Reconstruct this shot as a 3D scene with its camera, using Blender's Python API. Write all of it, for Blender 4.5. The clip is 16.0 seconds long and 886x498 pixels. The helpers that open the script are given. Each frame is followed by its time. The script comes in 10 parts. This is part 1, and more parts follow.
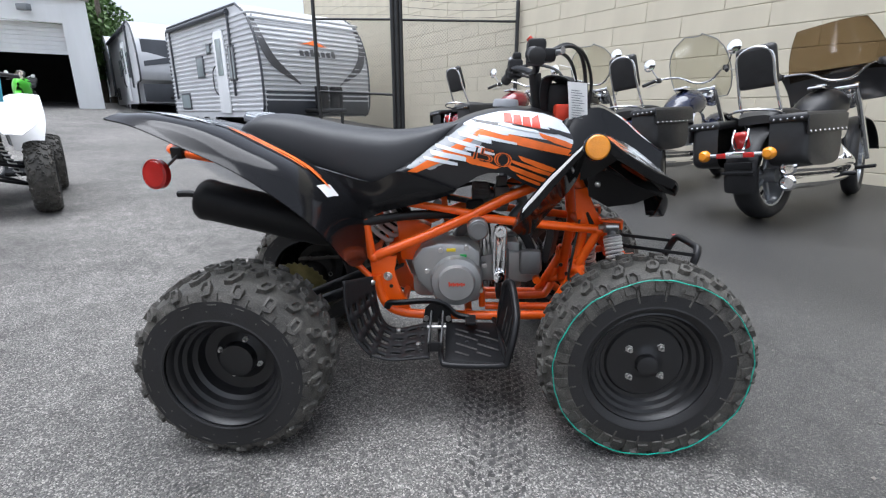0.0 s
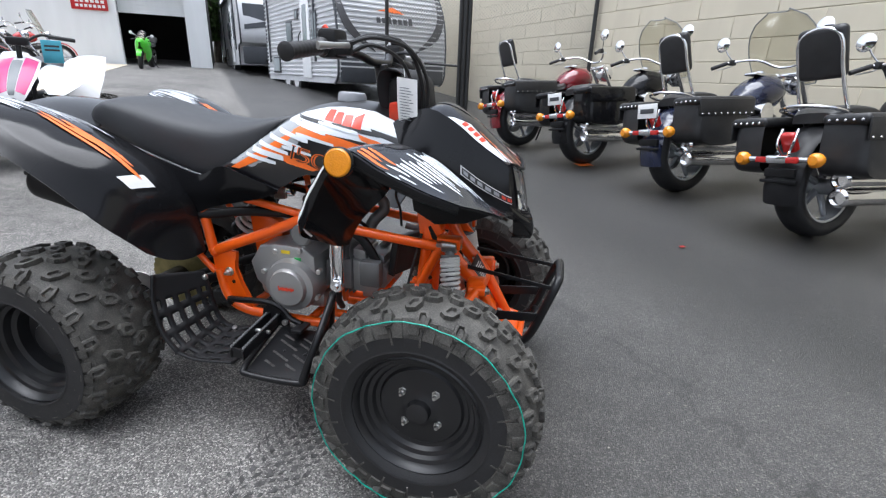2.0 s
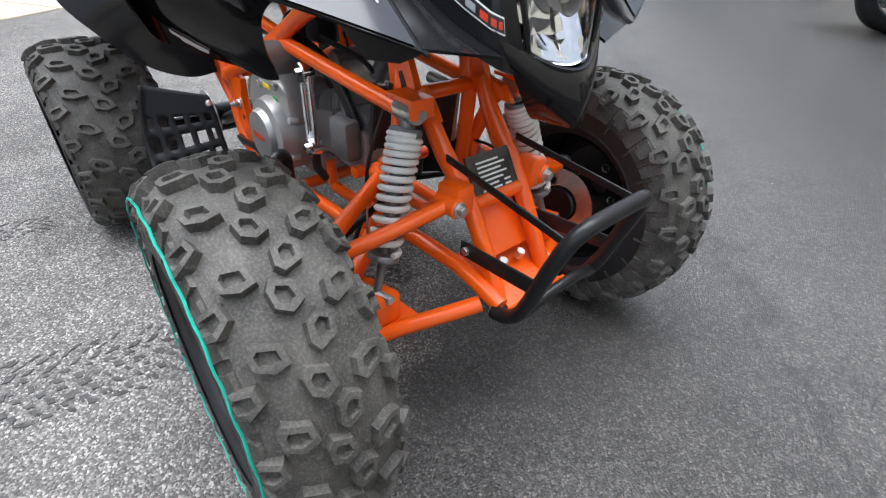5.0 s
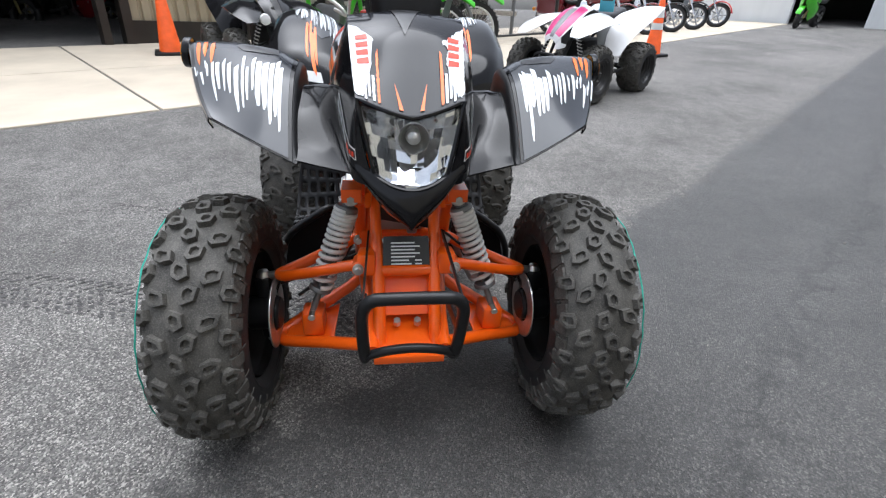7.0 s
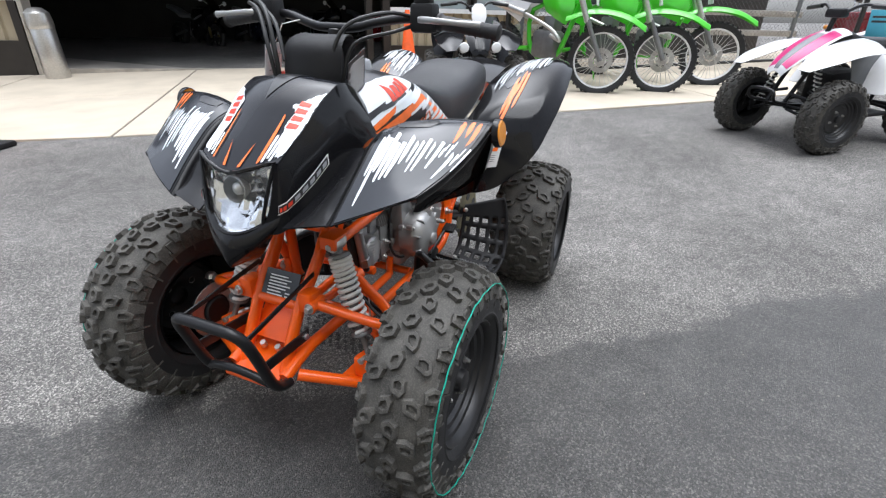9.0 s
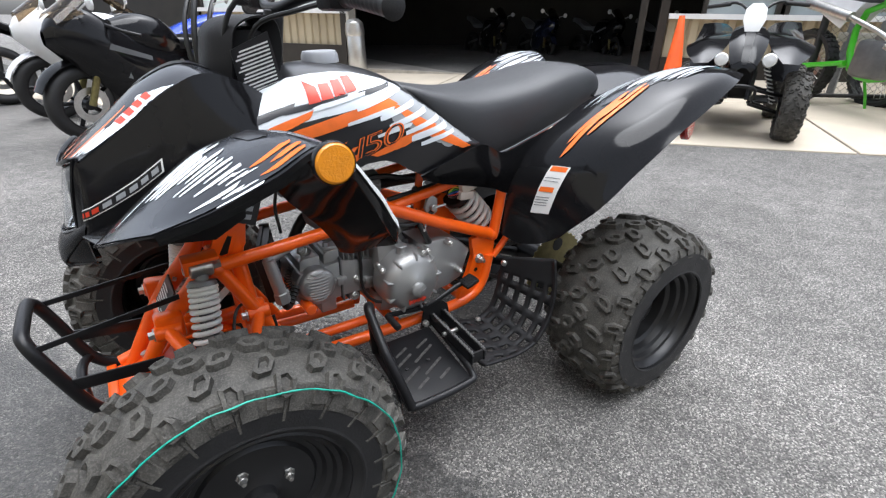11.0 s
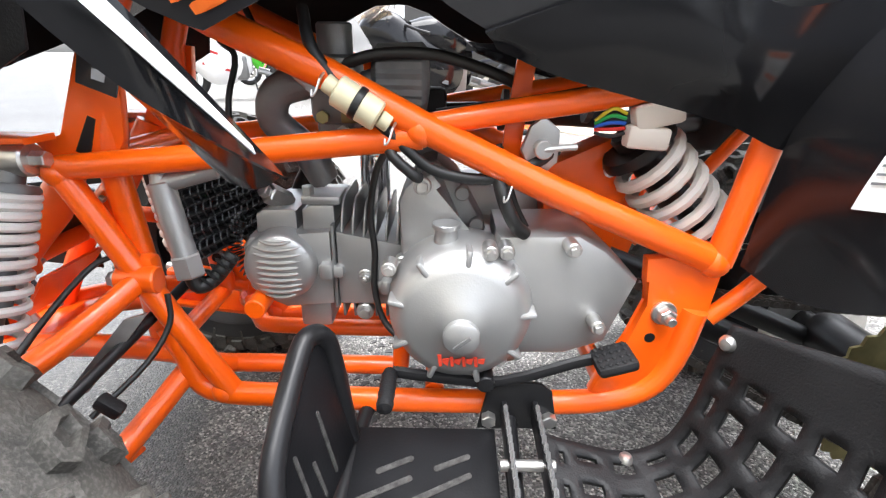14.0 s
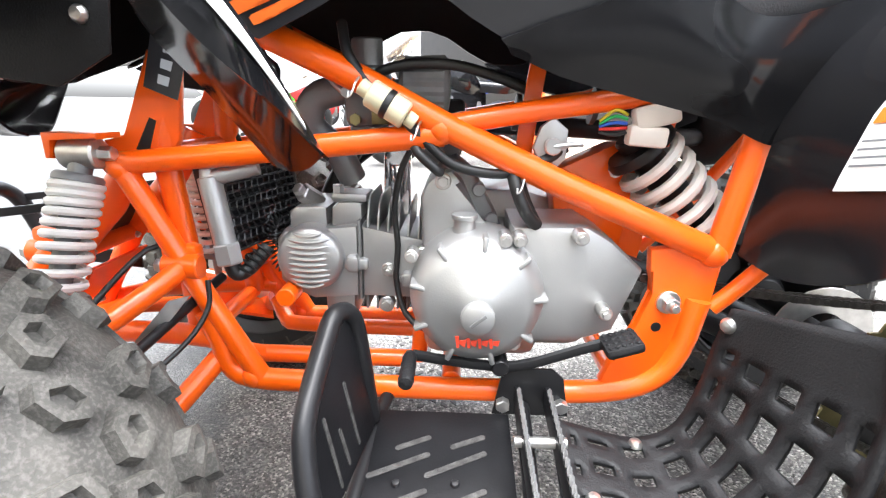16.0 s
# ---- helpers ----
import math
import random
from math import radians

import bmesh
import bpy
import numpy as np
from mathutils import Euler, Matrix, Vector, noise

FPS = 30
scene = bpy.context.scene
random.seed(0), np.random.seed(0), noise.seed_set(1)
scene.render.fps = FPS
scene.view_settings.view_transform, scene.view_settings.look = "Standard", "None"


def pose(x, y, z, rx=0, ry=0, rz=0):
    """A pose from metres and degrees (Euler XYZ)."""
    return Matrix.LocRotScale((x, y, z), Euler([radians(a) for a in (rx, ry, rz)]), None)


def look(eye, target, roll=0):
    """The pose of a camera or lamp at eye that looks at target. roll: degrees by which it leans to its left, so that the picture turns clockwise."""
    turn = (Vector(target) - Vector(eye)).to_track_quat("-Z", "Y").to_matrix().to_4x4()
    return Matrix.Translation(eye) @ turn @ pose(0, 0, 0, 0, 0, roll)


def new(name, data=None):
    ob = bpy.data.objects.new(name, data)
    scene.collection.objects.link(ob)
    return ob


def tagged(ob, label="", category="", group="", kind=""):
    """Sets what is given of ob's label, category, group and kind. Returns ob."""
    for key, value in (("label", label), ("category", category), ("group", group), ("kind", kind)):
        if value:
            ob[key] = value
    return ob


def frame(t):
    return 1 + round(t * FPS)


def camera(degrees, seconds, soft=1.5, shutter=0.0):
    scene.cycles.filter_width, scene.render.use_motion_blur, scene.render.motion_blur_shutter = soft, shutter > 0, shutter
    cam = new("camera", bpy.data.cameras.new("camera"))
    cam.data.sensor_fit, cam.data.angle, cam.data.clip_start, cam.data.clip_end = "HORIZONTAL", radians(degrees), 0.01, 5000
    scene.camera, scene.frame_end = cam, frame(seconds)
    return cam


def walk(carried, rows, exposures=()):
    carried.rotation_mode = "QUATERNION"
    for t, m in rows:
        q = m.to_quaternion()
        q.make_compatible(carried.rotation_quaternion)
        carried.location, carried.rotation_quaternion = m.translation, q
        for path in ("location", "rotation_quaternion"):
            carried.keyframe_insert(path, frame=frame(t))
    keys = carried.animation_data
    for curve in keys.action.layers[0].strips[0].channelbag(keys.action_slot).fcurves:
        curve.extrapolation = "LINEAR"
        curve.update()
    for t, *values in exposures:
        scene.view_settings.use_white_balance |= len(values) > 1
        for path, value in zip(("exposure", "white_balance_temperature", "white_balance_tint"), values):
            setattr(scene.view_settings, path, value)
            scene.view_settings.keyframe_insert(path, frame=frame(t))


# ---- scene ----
cam = camera(85.9, 16.0, 1.25)
PATH = [
    (0, (0.058, -1.624, 0.935), (0.001, 0.297, 0.379), -0.2),
    (0.5, (0.203, -1.622, 0.976), (0.133, 0.298, 0.420), -0.5),
    (1, (0.452, -1.628, 1.012), (0.332, 0.283, 0.434), 0.0),
    (1.5, (0.674, -1.534, 1.028), (0.454, 0.355, 0.408), 0.4),
    (2, (0.814, -1.361, 1.020), (0.397, 0.475, 0.346), 2.2),
    (2.5, (0.903, -1.170, 0.948), (0.275, 0.542, 0.127), 3.4),
    (3, (0.895, -1.048, 0.843), (0.127, 0.514, -0.143), 4.8),
    (3.5, (0.864, -0.919, 0.760), (-0.007, 0.502, -0.345), 4.7),
    (4, (0.905, -0.809, 0.760), (-0.033, 0.496, -0.431), 3.7),
    (4.5, (1.003, -0.684, 0.777), (-0.059, 0.547, -0.388), 2.7),
    (7, (1.587, -0.068, 0.964), (-0.178, 0.211, 0.065), 3.1),
    (7.5, (1.621, 0.126, 0.982), (-0.192, 0.146, 0.137), 2.1),
    (8, (1.573, 0.350, 1.020), (-0.232, 0.156, 0.179), 2.2),
    (8.5, (1.526, 0.576, 1.044), (-0.250, 0.177, 0.216), 1.7),
    (9, (1.438, 0.758, 1.087), (-0.232, 0.097, 0.208), 1.6),
    (11.5, (0.417, 1.110, 1.017), (-0.428, -0.497, 0.179), 1.1),
    (12, (0.233, 1.046, 0.992), (-0.405, -0.662, 0.171), 1.0),
    (12.5, (0.119, 0.924, 0.935), (-0.280, -0.869, 0.146), 1.3),
    (13, (0.089, 0.753, 0.859), (-0.127, -1.091, 0.116), 1.4),
    (13.5, (0.094, 0.655, 0.764), (0.007, -1.201, 0.023), 1.5),
    (14, (0.091, 0.626, 0.684), (0.093, -1.229, -0.063), 0.9),
    (14.5, (0.091, 0.637, 0.629), (0.113, -1.243, -0.054), 0.5),
    (15, (0.101, 0.665, 0.635), (0.128, -1.229, -0.006), 0.4),
    (15.5, (0.099, 0.681, 0.634), (0.141, -1.224, 0.027), 0.5),
    (16, (0.097, 0.692, 0.643), (0.154, -1.219, 0.054), 1.0),
]
EXPOSURE = [(0, 1.25, 5850, 10), (2, 1.25, 5850, 10), (3.5, 1.4, 5900, 10), (4.7, 1.63, 5950, 10), (7, 1.15, 5900, 10), (9, 1.26, 5950, 10), (11.5, 1.57, 6000, 10), (12.5, 2.03, 6050, 10), (13.5, 2.62, 6200, 10), (14.5, 2.93, 6150, 10), (16, 3.22, 6150, 10)]
walk(cam, [(t, look(eye, target, roll)) for t, eye, target, roll in PATH], EXPOSURE)

# world, sun
world = bpy.data.worlds.new("overcast_sky")
scene.world = world
world.use_nodes = True
wn, wl = world.node_tree.nodes, world.node_tree.links
sky = wn.new("ShaderNodeTexSky")
sky.sky_type, sky.sun_disc = "NISHITA", False
sky.sun_elevation, sky.sun_rotation = radians(66), radians(233)
sky.air_density, sky.dust_density, sky.ozone_density = 1.0, 4.0, 1.0
soften = wn.new("ShaderNodeHueSaturation")
soften.inputs["Saturation"].default_value = 0.22
wl.new(sky.outputs[0], soften.inputs["Color"])
wl.new(soften.outputs[0], wn["Background"].inputs["Color"])
wn["Background"].inputs["Strength"].default_value = 0.12
sun_data = bpy.data.lights.new("sun", "SUN")
sun_data.energy, sun_data.angle, sun_data.color = 1.5, radians(50), (1.0, 0.97, 0.93)
sun = new("sun", sun_data)
sun.matrix_world = look((0.6, 2.2, 12), (0, 0, 0))

# ---- materials ----


def nodes_of(name):
    m = bpy.data.materials.new(name)
    m.use_nodes = True
    nt = m.node_tree
    return m, nt.nodes, nt.links, nt.nodes["Principled BSDF"]


def M(name, col, rough=0.5, metal=0.0, var=0.12, scale=12.0, bump=0.0, bscale=300.0, coat=0.0, spec=0.5, rvar=0.0, dust=0.0):
    """Paint, plastic, rubber or metal: two scales of colour variation, fine relief, some dust."""
    m, n, l, b = nodes_of(name)
    co = n.new("ShaderNodeTexCoord")
    big, fine = n.new("ShaderNodeTexNoise"), n.new("ShaderNodeTexNoise")
    big.inputs["Scale"].default_value, big.inputs["Detail"].default_value = scale, 4
    fine.inputs["Scale"].default_value, fine.inputs["Detail"].default_value = bscale, 2
    l.new(co.outputs["Object"], big.inputs["Vector"])
    l.new(co.outputs["Object"], fine.inputs["Vector"])
    ramp = n.new("ShaderNodeMapRange")
    ramp.inputs["From Min"].default_value, ramp.inputs["From Max"].default_value = 0.3, 0.7
    ramp.inputs["To Min"].default_value, ramp.inputs["To Max"].default_value = 1 - var, 1 + var
    l.new(big.outputs["Fac"], ramp.inputs["Value"])
    mul = n.new("ShaderNodeVectorMath")
    mul.operation = "SCALE"
    mul.inputs[0].default_value = col[:3]
    l.new(ramp.outputs[0], mul.inputs["Scale"])
    last = mul.outputs[0]
    if dust:
        mx = n.new("ShaderNodeMix")
        mx.data_type = "RGBA"
        dr = n.new("ShaderNodeMapRange")
        dr.inputs["From Min"].default_value, dr.inputs["From Max"].default_value = 0.45, 0.75
        dr.inputs["To Min"].default_value, dr.inputs["To Max"].default_value = 0.0, dust
        l.new(fine.outputs["Fac"], dr.inputs["Value"])
        l.new(dr.outputs[0], mx.inputs["Factor"])
        l.new(last, mx.inputs["A"])
        mx.inputs["B"].default_value = (0.32, 0.30, 0.27, 1)
        last = mx.outputs["Result"]
    l.new(last, b.inputs["Base Color"])
    b.inputs["Metallic"].default_value = metal
    b.inputs["Specular IOR Level"].default_value = spec
    b.inputs["Coat Weight"].default_value = coat
    b.inputs["Coat Roughness"].default_value = 0.06
    if rvar:
        rr = n.new("ShaderNodeMapRange")
        rr.inputs["From Min"].default_value, rr.inputs["From Max"].default_value = 0.3, 0.7
        rr.inputs["To Min"].default_value, rr.inputs["To Max"].default_value = max(0.02, rough - rvar), rough + rvar
        l.new(big.outputs["Fac"], rr.inputs["Value"])
        l.new(rr.outputs[0], b.inputs["Roughness"])
    else:
        b.inputs["Roughness"].default_value = rough
    if bump:
        bp = n.new("ShaderNodeBump")
        bp.inputs["Strength"].default_value, bp.inputs["Distance"].default_value = bump, 0.002
        l.new(fine.outputs["Fac"], bp.inputs["Height"])
        l.new(bp.outputs[0], b.inputs["Normal"])
    return m


def glass(name, col, rough=0.02, ior=1.4):
    m, n, l, b = nodes_of(name)
    b.inputs["Base Color"].default_value = (*col, 1)
    b.inputs["Transmission Weight"].default_value = 1.0
    b.inputs["Roughness"].default_value, b.inputs["IOR"].default_value = rough, ior
    return m


ORANGE = M("orange_powder_coat", (0.93, 0.120, 0.002), 0.30, var=0.06, scale=9, bump=0.06, bscale=500, coat=0.25)
ORANGE_DECAL = M("orange_decal", (0.88, 0.17, 0.02), 0.35, var=0.12, scale=30)
RUBBER = M("tyre_rubber", (0.013, 0.013, 0.014), 0.58, var=0.25, scale=14, bump=0.25, bscale=260, rvar=0.1, dust=0.02)
TREAD = M("dusty_tread_rubber", (0.054, 0.051, 0.045), 0.70, var=0.5, scale=24, bump=0.45, bscale=320, dust=0.20)
RIM = M("satin_black_rim", (0.012, 0.012, 0.013), 0.38, var=0.15, bump=0.05, rvar=0.08)
GLOSS = M("gloss_black_plastic", (0.008, 0.008, 0.009), 0.11, var=0.1, scale=5, bump=0.012, bscale=60, coat=0.04, spec=0.27, rvar=0.03)
DARKGREY = M("graphite_decal", (0.036, 0.039, 0.046), 0.17, var=0.15, scale=7, coat=0.05, spec=0.4)
SILVERGREY = M("silver_grey_decal", (0.33, 0.345, 0.36), 0.3, var=0.12, scale=7, coat=0.2)
WHITE_DECAL = M("white_decal", (0.72, 0.76, 0.80), 0.32, var=0.08, scale=14, coat=0.2)
BLACK_DECAL = M("black_decal", (0.014, 0.014, 0.016), 0.3, var=0.1, coat=0.2)
RED_DECAL = M("red_decal", (0.62, 0.05, 0.02), 0.35, var=0.15, scale=25)
MATTE = M("textured_black_plastic", (0.012, 0.012, 0.013), 0.55, var=0.25, scale=9, bump=0.35, bscale=420, rvar=0.1, spec=0.26)
BLACKPAINT = M("black_powder_coat", (0.011, 0.011, 0.012), 0.36, var=0.1, bump=0.08, bscale=400, coat=0.04, spec=0.28)
VINYL = M("seat_vinyl", (0.028, 0.029, 0.032), 0.5, var=0.12, scale=6, bump=0.3, bscale=620, rvar=0.06)
ALU = M("cast_aluminium", (0.40, 0.40, 0.395), 0.40, metal=0.7, var=0.08, scale=10, bump=0.07, bscale=480, rvar=0.06)
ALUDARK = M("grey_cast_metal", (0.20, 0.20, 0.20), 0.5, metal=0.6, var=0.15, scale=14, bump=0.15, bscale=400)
CHROME = M("chrome", (0.82, 0.82, 0.83), 0.08, metal=1.0, var=0.04)
STEEL = M("zinc_steel", (0.58, 0.57, 0.55), 0.3, metal=0.9, var=0.12, scale=60)
SPRINGW = M("white_spring_paint", (0.66, 0.65, 0.62), 0.4, var=0.08, scale=20)
PAPER = M("white_card", (0.78, 0.78, 0.77), 0.6, var=0.05, scale=8)
PRINT = M("dark_print", (0.05, 0.05, 0.055), 0.6, var=0.1)
GREENPAINT = M("teal_marker_paint", (0.01, 0.30, 0.22), 0.5, var=0.3, scale=40)
AMBER = M("amber_lens", (0.75, 0.27, 0.008), 0.22, var=0.1, scale=30, bump=0.6, bscale=260, coat=0.5)
REDLENS = M("red_lens", (0.45, 0.018, 0.015), 0.22, var=0.1, scale=30, bump=0.5, bscale=260, coat=0.5)
CLEAR = glass("clear_plastic", (0.97, 0.98, 0.99))
SMOKE = glass("smoked_windshield", (0.30, 0.22, 0.13))
TINT = glass("pale_windshield", (0.74, 0.73, 0.66))
WIRE = M("black_cable", (0.012, 0.012, 0.012), 0.45, var=0.1)
CREAM = M("cream_plastic", (0.66, 0.60, 0.40), 0.4, var=0.1)
BLUETAG = M("blue_tag_card", (0.12, 0.52, 0.68), 0.6, var=0.06)
NAVY = M("midnight_paint", (0.012, 0.016, 0.040), 0.14, var=0.1, coat=0.6)
MAROON = M("maroon_paint", (0.16, 0.008, 0.014), 0.16, var=0.1, coat=0.6)
SILVERP = M("silver_paint", (0.42, 0.44, 0.47), 0.25, metal=0.5, var=0.06, coat=0.5)
LEATHER = M("black_leather", (0.017, 0.017, 0.018), 0.42, var=0.2, scale=15, bump=0.5, bscale=240)
WHITEP = M("white_plastic", (0.76, 0.76, 0.77), 0.25, var=0.04, coat=0.3)
GREYP = M("grey_plastic", (0.15, 0.16, 0.17), 0.4, var=0.08, bump=0.1)
PINKP = M("magenta_plastic", (0.52, 0.02, 0.16), 0.3, var=0.1)
LIME = M("lime_green_plastic", (0.08, 0.55, 0.02), 0.28, var=0.06, coat=0.3)
CONE = M("orange_cone_pvc", (0.88, 0.12, 0.015), 0.5, var=0.12, scale=10)
# near-black colour that stands in for the shade inside unlit rooms
ROOM_SHADE = M("painted_room_shade", (0.018, 0.017, 0.016), 0.7, var=0.3, scale=2)
BRONZE = M("dark_bronze_frame", (0.022, 0.018, 0.015), 0.4, var=0.2, scale=5)
SPOTRED = M("red_enamel", (0.45, 0.02, 0.02), 0.3, var=0.1, coat=0.3)
BLUEP = M("blue_enamel", (0.02, 0.06, 0.42), 0.25, var=0.1, coat=0.4)
BRASS = M("olive_zinc_sprocket", (0.22, 0.19, 0.08), 0.38, metal=0.7, var=0.25, scale=30)


def panel_paint(name, col, rough, streak, dirt=0.25):
    """Outdoor painted wall: large weather stains and vertical streaks."""
    m, n, l, b = nodes_of(name)
    co, mp = n.new("ShaderNodeTexCoord"), n.new("ShaderNodeMapping")
    mp.inputs["Scale"].default_value = (1.5, 1.5, 1.5 / streak)
    l.new(co.outputs["Object"], mp.inputs["Vector"])
    a, c = n.new("ShaderNodeTexNoise"), n.new("ShaderNodeTexNoise")
    a.inputs["Scale"].default_value, a.inputs["Detail"].default_value = 1.5, 6
    c.inputs["Scale"].default_value, c.inputs["Detail"].default_value = 90, 3
    l.new(mp.outputs[0], a.inputs["Vector"])
    l.new(co.outputs["Object"], c.inputs["Vector"])
    r = n.new("ShaderNodeMapRange")
    r.inputs["From Min"].default_value, r.inputs["From Max"].default_value = 0.3, 0.75
    r.inputs["To Min"].default_value, r.inputs["To Max"].default_value = 1.0, 1.0 - dirt
    l.new(a.outputs["Fac"], r.inputs["Value"])
    v = n.new("ShaderNodeVectorMath")
    v.operation = "SCALE"
    v.inputs[0].default_value = col
    l.new(r.outputs[0], v.inputs["Scale"])
    l.new(v.outputs[0], b.inputs["Base Color"])
    b.inputs["Roughness"].default_value = rough
    bp = n.new("ShaderNodeBump")
    bp.inputs["Strength"].default_value, bp.inputs["Distance"].default_value = 0.4, 0.004
    l.new(c.outputs["Fac"], bp.inputs["Height"])
    l.new(bp.outputs[0], b.inputs["Normal"])
    return m


BLOCK = panel_paint("cream_painted_block", (0.60, 0.545, 0.425), 0.75, 4, 0.14)
MORTAR = panel_paint("painted_mortar", (0.57, 0.515, 0.40), 0.85, 2, 0.2)
WHITEWALL = panel_paint("white_stucco", (0.78, 0.79, 0.80), 0.8, 6, 0.12)
RVWHITE = panel_paint("white_rv_aluminium", (0.60, 0.61, 0.63), 0.35, 8, 0.12)
RVGREY = panel_paint("grey_rv_skirt", (0.055, 0.06, 0.07), 0.45, 3, 0.3)
CORRUG = panel_paint("tan_corrugated_steel", (0.46, 0.39, 0.27), 0.5, 6, 0.25)
CONCRETE = panel_paint("pale_concrete", (0.56, 0.49, 0.39), 0.85, 1, 0.2)
INFLOOR = panel_paint("worn_shop_floor", (0.34, 0.32, 0.29), 0.5, 1, 0.4)
BRICKGREY = panel_paint("grey_rough_block", (0.30, 0.30, 0.29), 0.9, 1, 0.3)


def asphalt():
    """Worn asphalt: pale stones in grey binder, damp and darker on the lane's far half, edge uneven."""
    m, n, l, b = nodes_of("worn_asphalt")
    co = n.new("ShaderNodeTexCoord")
    vor = n.new("ShaderNodeTexVoronoi")
    vor.inputs["Scale"].default_value = 250
    l.new(co.outputs["Object"], vor.inputs["Vector"])
    sep = n.new("ShaderNodeSeparateColor")
    l.new(vor.outputs["Color"], sep.inputs[0])
    st = n.new("ShaderNodeValToRGB")
    e = st.color_ramp.elements
    e[0].position, e[0].color = 0.0, (0.058, 0.056, 0.053, 1)
    e[1].position, e[1].color = 1.0, (0.385, 0.365, 0.335, 1)
    for p, c in ((0.45, (0.112, 0.108, 0.102, 1)), (0.8, (0.192, 0.184, 0.172, 1))):
        k = e.new(p)
        k.color = c
    l.new(sep.outputs[0], st.inputs["Fac"])
    big = n.new("ShaderNodeTexNoise")
    big.inputs["Scale"].default_value, big.inputs["Detail"].default_value = 0.9, 7
    l.new(co.outputs["Object"], big.inputs["Vector"])
    mid = n.new("ShaderNodeTexNoise")
    mid.inputs["Scale"].default_value, mid.inputs["Detail"].default_value = 9, 6
    l.new(co.outputs["Object"], mid.inputs["Vector"])
    # distance across the lane, with a ragged edge
    dot = n.new("ShaderNodeVectorMath")
    dot.operation = "DOT_PRODUCT"
    dot.inputs[1].default_value = (0.78, 0.62, 0.0)
    l.new(co.outputs["Object"], dot.inputs[0])
    rag = n.new("ShaderNodeMath")
    rag.operation = "MULTIPLY_ADD"
    rag.inputs[1].default_value = 0.40
    l.new(mid.outputs["Fac"], rag.inputs[0])
    l.new(dot.outputs["Value"], rag.inputs[2])
    rag2 = n.new("ShaderNodeMath")
    rag2.operation = "MULTIPLY_ADD"
    rag2.inputs[1].default_value = 0.5
    l.new(big.outputs["Fac"], rag2.inputs[0])
    l.new(rag.outputs[0], rag2.inputs[2])
    damp = n.new("ShaderNodeMapRange")
    damp.interpolation_type = "SMOOTHSTEP"
    damp.inputs["From Min"].default_value, damp.inputs["From Max"].default_value = 0.76, 0.84
    l.new(rag2.outputs[0], damp.inputs["Value"])
    # blotches of damp and stain within
    blot = n.new("ShaderNodeMapRange")
    blot.inputs["From Min"].default_value, blot.inputs["From Max"].default_value = 0.35, 0.65
    blot.inputs["To Min"].default_value, blot.inputs["To Max"].default_value = 0.78, 1.18
    l.new(big.outputs["Fac"], blot.inputs["Value"])
    blot2 = n.new("ShaderNodeMapRange")
    blot2.inputs["From Min"].default_value, blot2.inputs["From Max"].default_value = 0.3, 0.7
    blot2.inputs["To Min"].default_value, blot2.inputs["To Max"].default_value = 0.82, 1.15
    l.new(mid.outputs["Fac"], blot2.inputs["Value"])
    tone = n.new("ShaderNodeMapRange")
    tone.inputs["To Min"].default_value, tone.inputs["To Max"].default_value = 1.0, 0.36
    l.new(damp.outputs[0], tone.inputs["Value"])
    k1, k2 = n.new("ShaderNodeMath"), n.new("ShaderNodeMath")
    k1.operation = k2.operation = "MULTIPLY"
    l.new(blot.outputs[0], k1.inputs[0])
    l.new(blot2.outputs[0], k1.inputs[1])
    l.new(k1.outputs[0], k2.inputs[0])
    l.new(tone.outputs[0], k2.inputs[1])
    # darker again towards the far side of the lane
    far_tone = n.new("ShaderNodeMapRange")
    far_tone.interpolation_type = "SMOOTHSTEP"
    far_tone.inputs["From Min"].default_value, far_tone.inputs["From Max"].default_value = 1.9, 2.7
    far_tone.inputs["To Min"].default_value, far_tone.inputs["To Max"].default_value = 1.0, 0.4
    l.new(rag2.outputs[0], far_tone.inputs["Value"])
    k3 = n.new("ShaderNodeMath")
    k3.operation = "MULTIPLY"
    l.new(k2.outputs[0], k3.inputs[0])
    l.new(far_tone.outputs[0], k3.inputs[1])
    # a dark crack-like drying line along the lane
    off = n.new("ShaderNodeMath")
    off.operation = "SUBTRACT"
    off.inputs[1].default_value = 1.64
    l.new(rag2.outputs[0], off.inputs[0])
    gap = n.new("ShaderNodeMath")
    gap.operation = "ABSOLUTE"
    l.new(off.outputs[0], gap.inputs[0])
    line = n.new("ShaderNodeMapRange")
    line.inputs["From Min"].default_value, line.inputs["From Max"].default_value = 0.006, 0.035
    line.inputs["To Min"].default_value, line.inputs["To Max"].default_value = 0.62, 1.0
    l.new(gap.outputs[0], line.inputs["Value"])
    k4 = n.new("ShaderNodeMath")
    k4.operation = "MULTIPLY"
    l.new(k3.outputs[0], k4.inputs[0])
    l.new(line.outputs[0], k4.inputs[1])
    film = n.new("ShaderNodeMath")
    film.operation = "MULTIPLY"
    film.inputs[1].default_value = 0.24
    l.new(damp.outputs[0], film.inputs[0])
    l.new(film.outputs[0], b.inputs["Coat Weight"])
    b.inputs["Coat Roughness"].default_value = 0.16
    sc = n.new("ShaderNodeVectorMath")
    sc.operation = "SCALE"
    l.new(st.outputs["Color"], sc.inputs[0])
    l.new(k4.outputs[0], sc.inputs["Scale"])
    l.new(sc.outputs[0], b.inputs["Base Color"])
    rg = n.new("ShaderNodeMapRange")
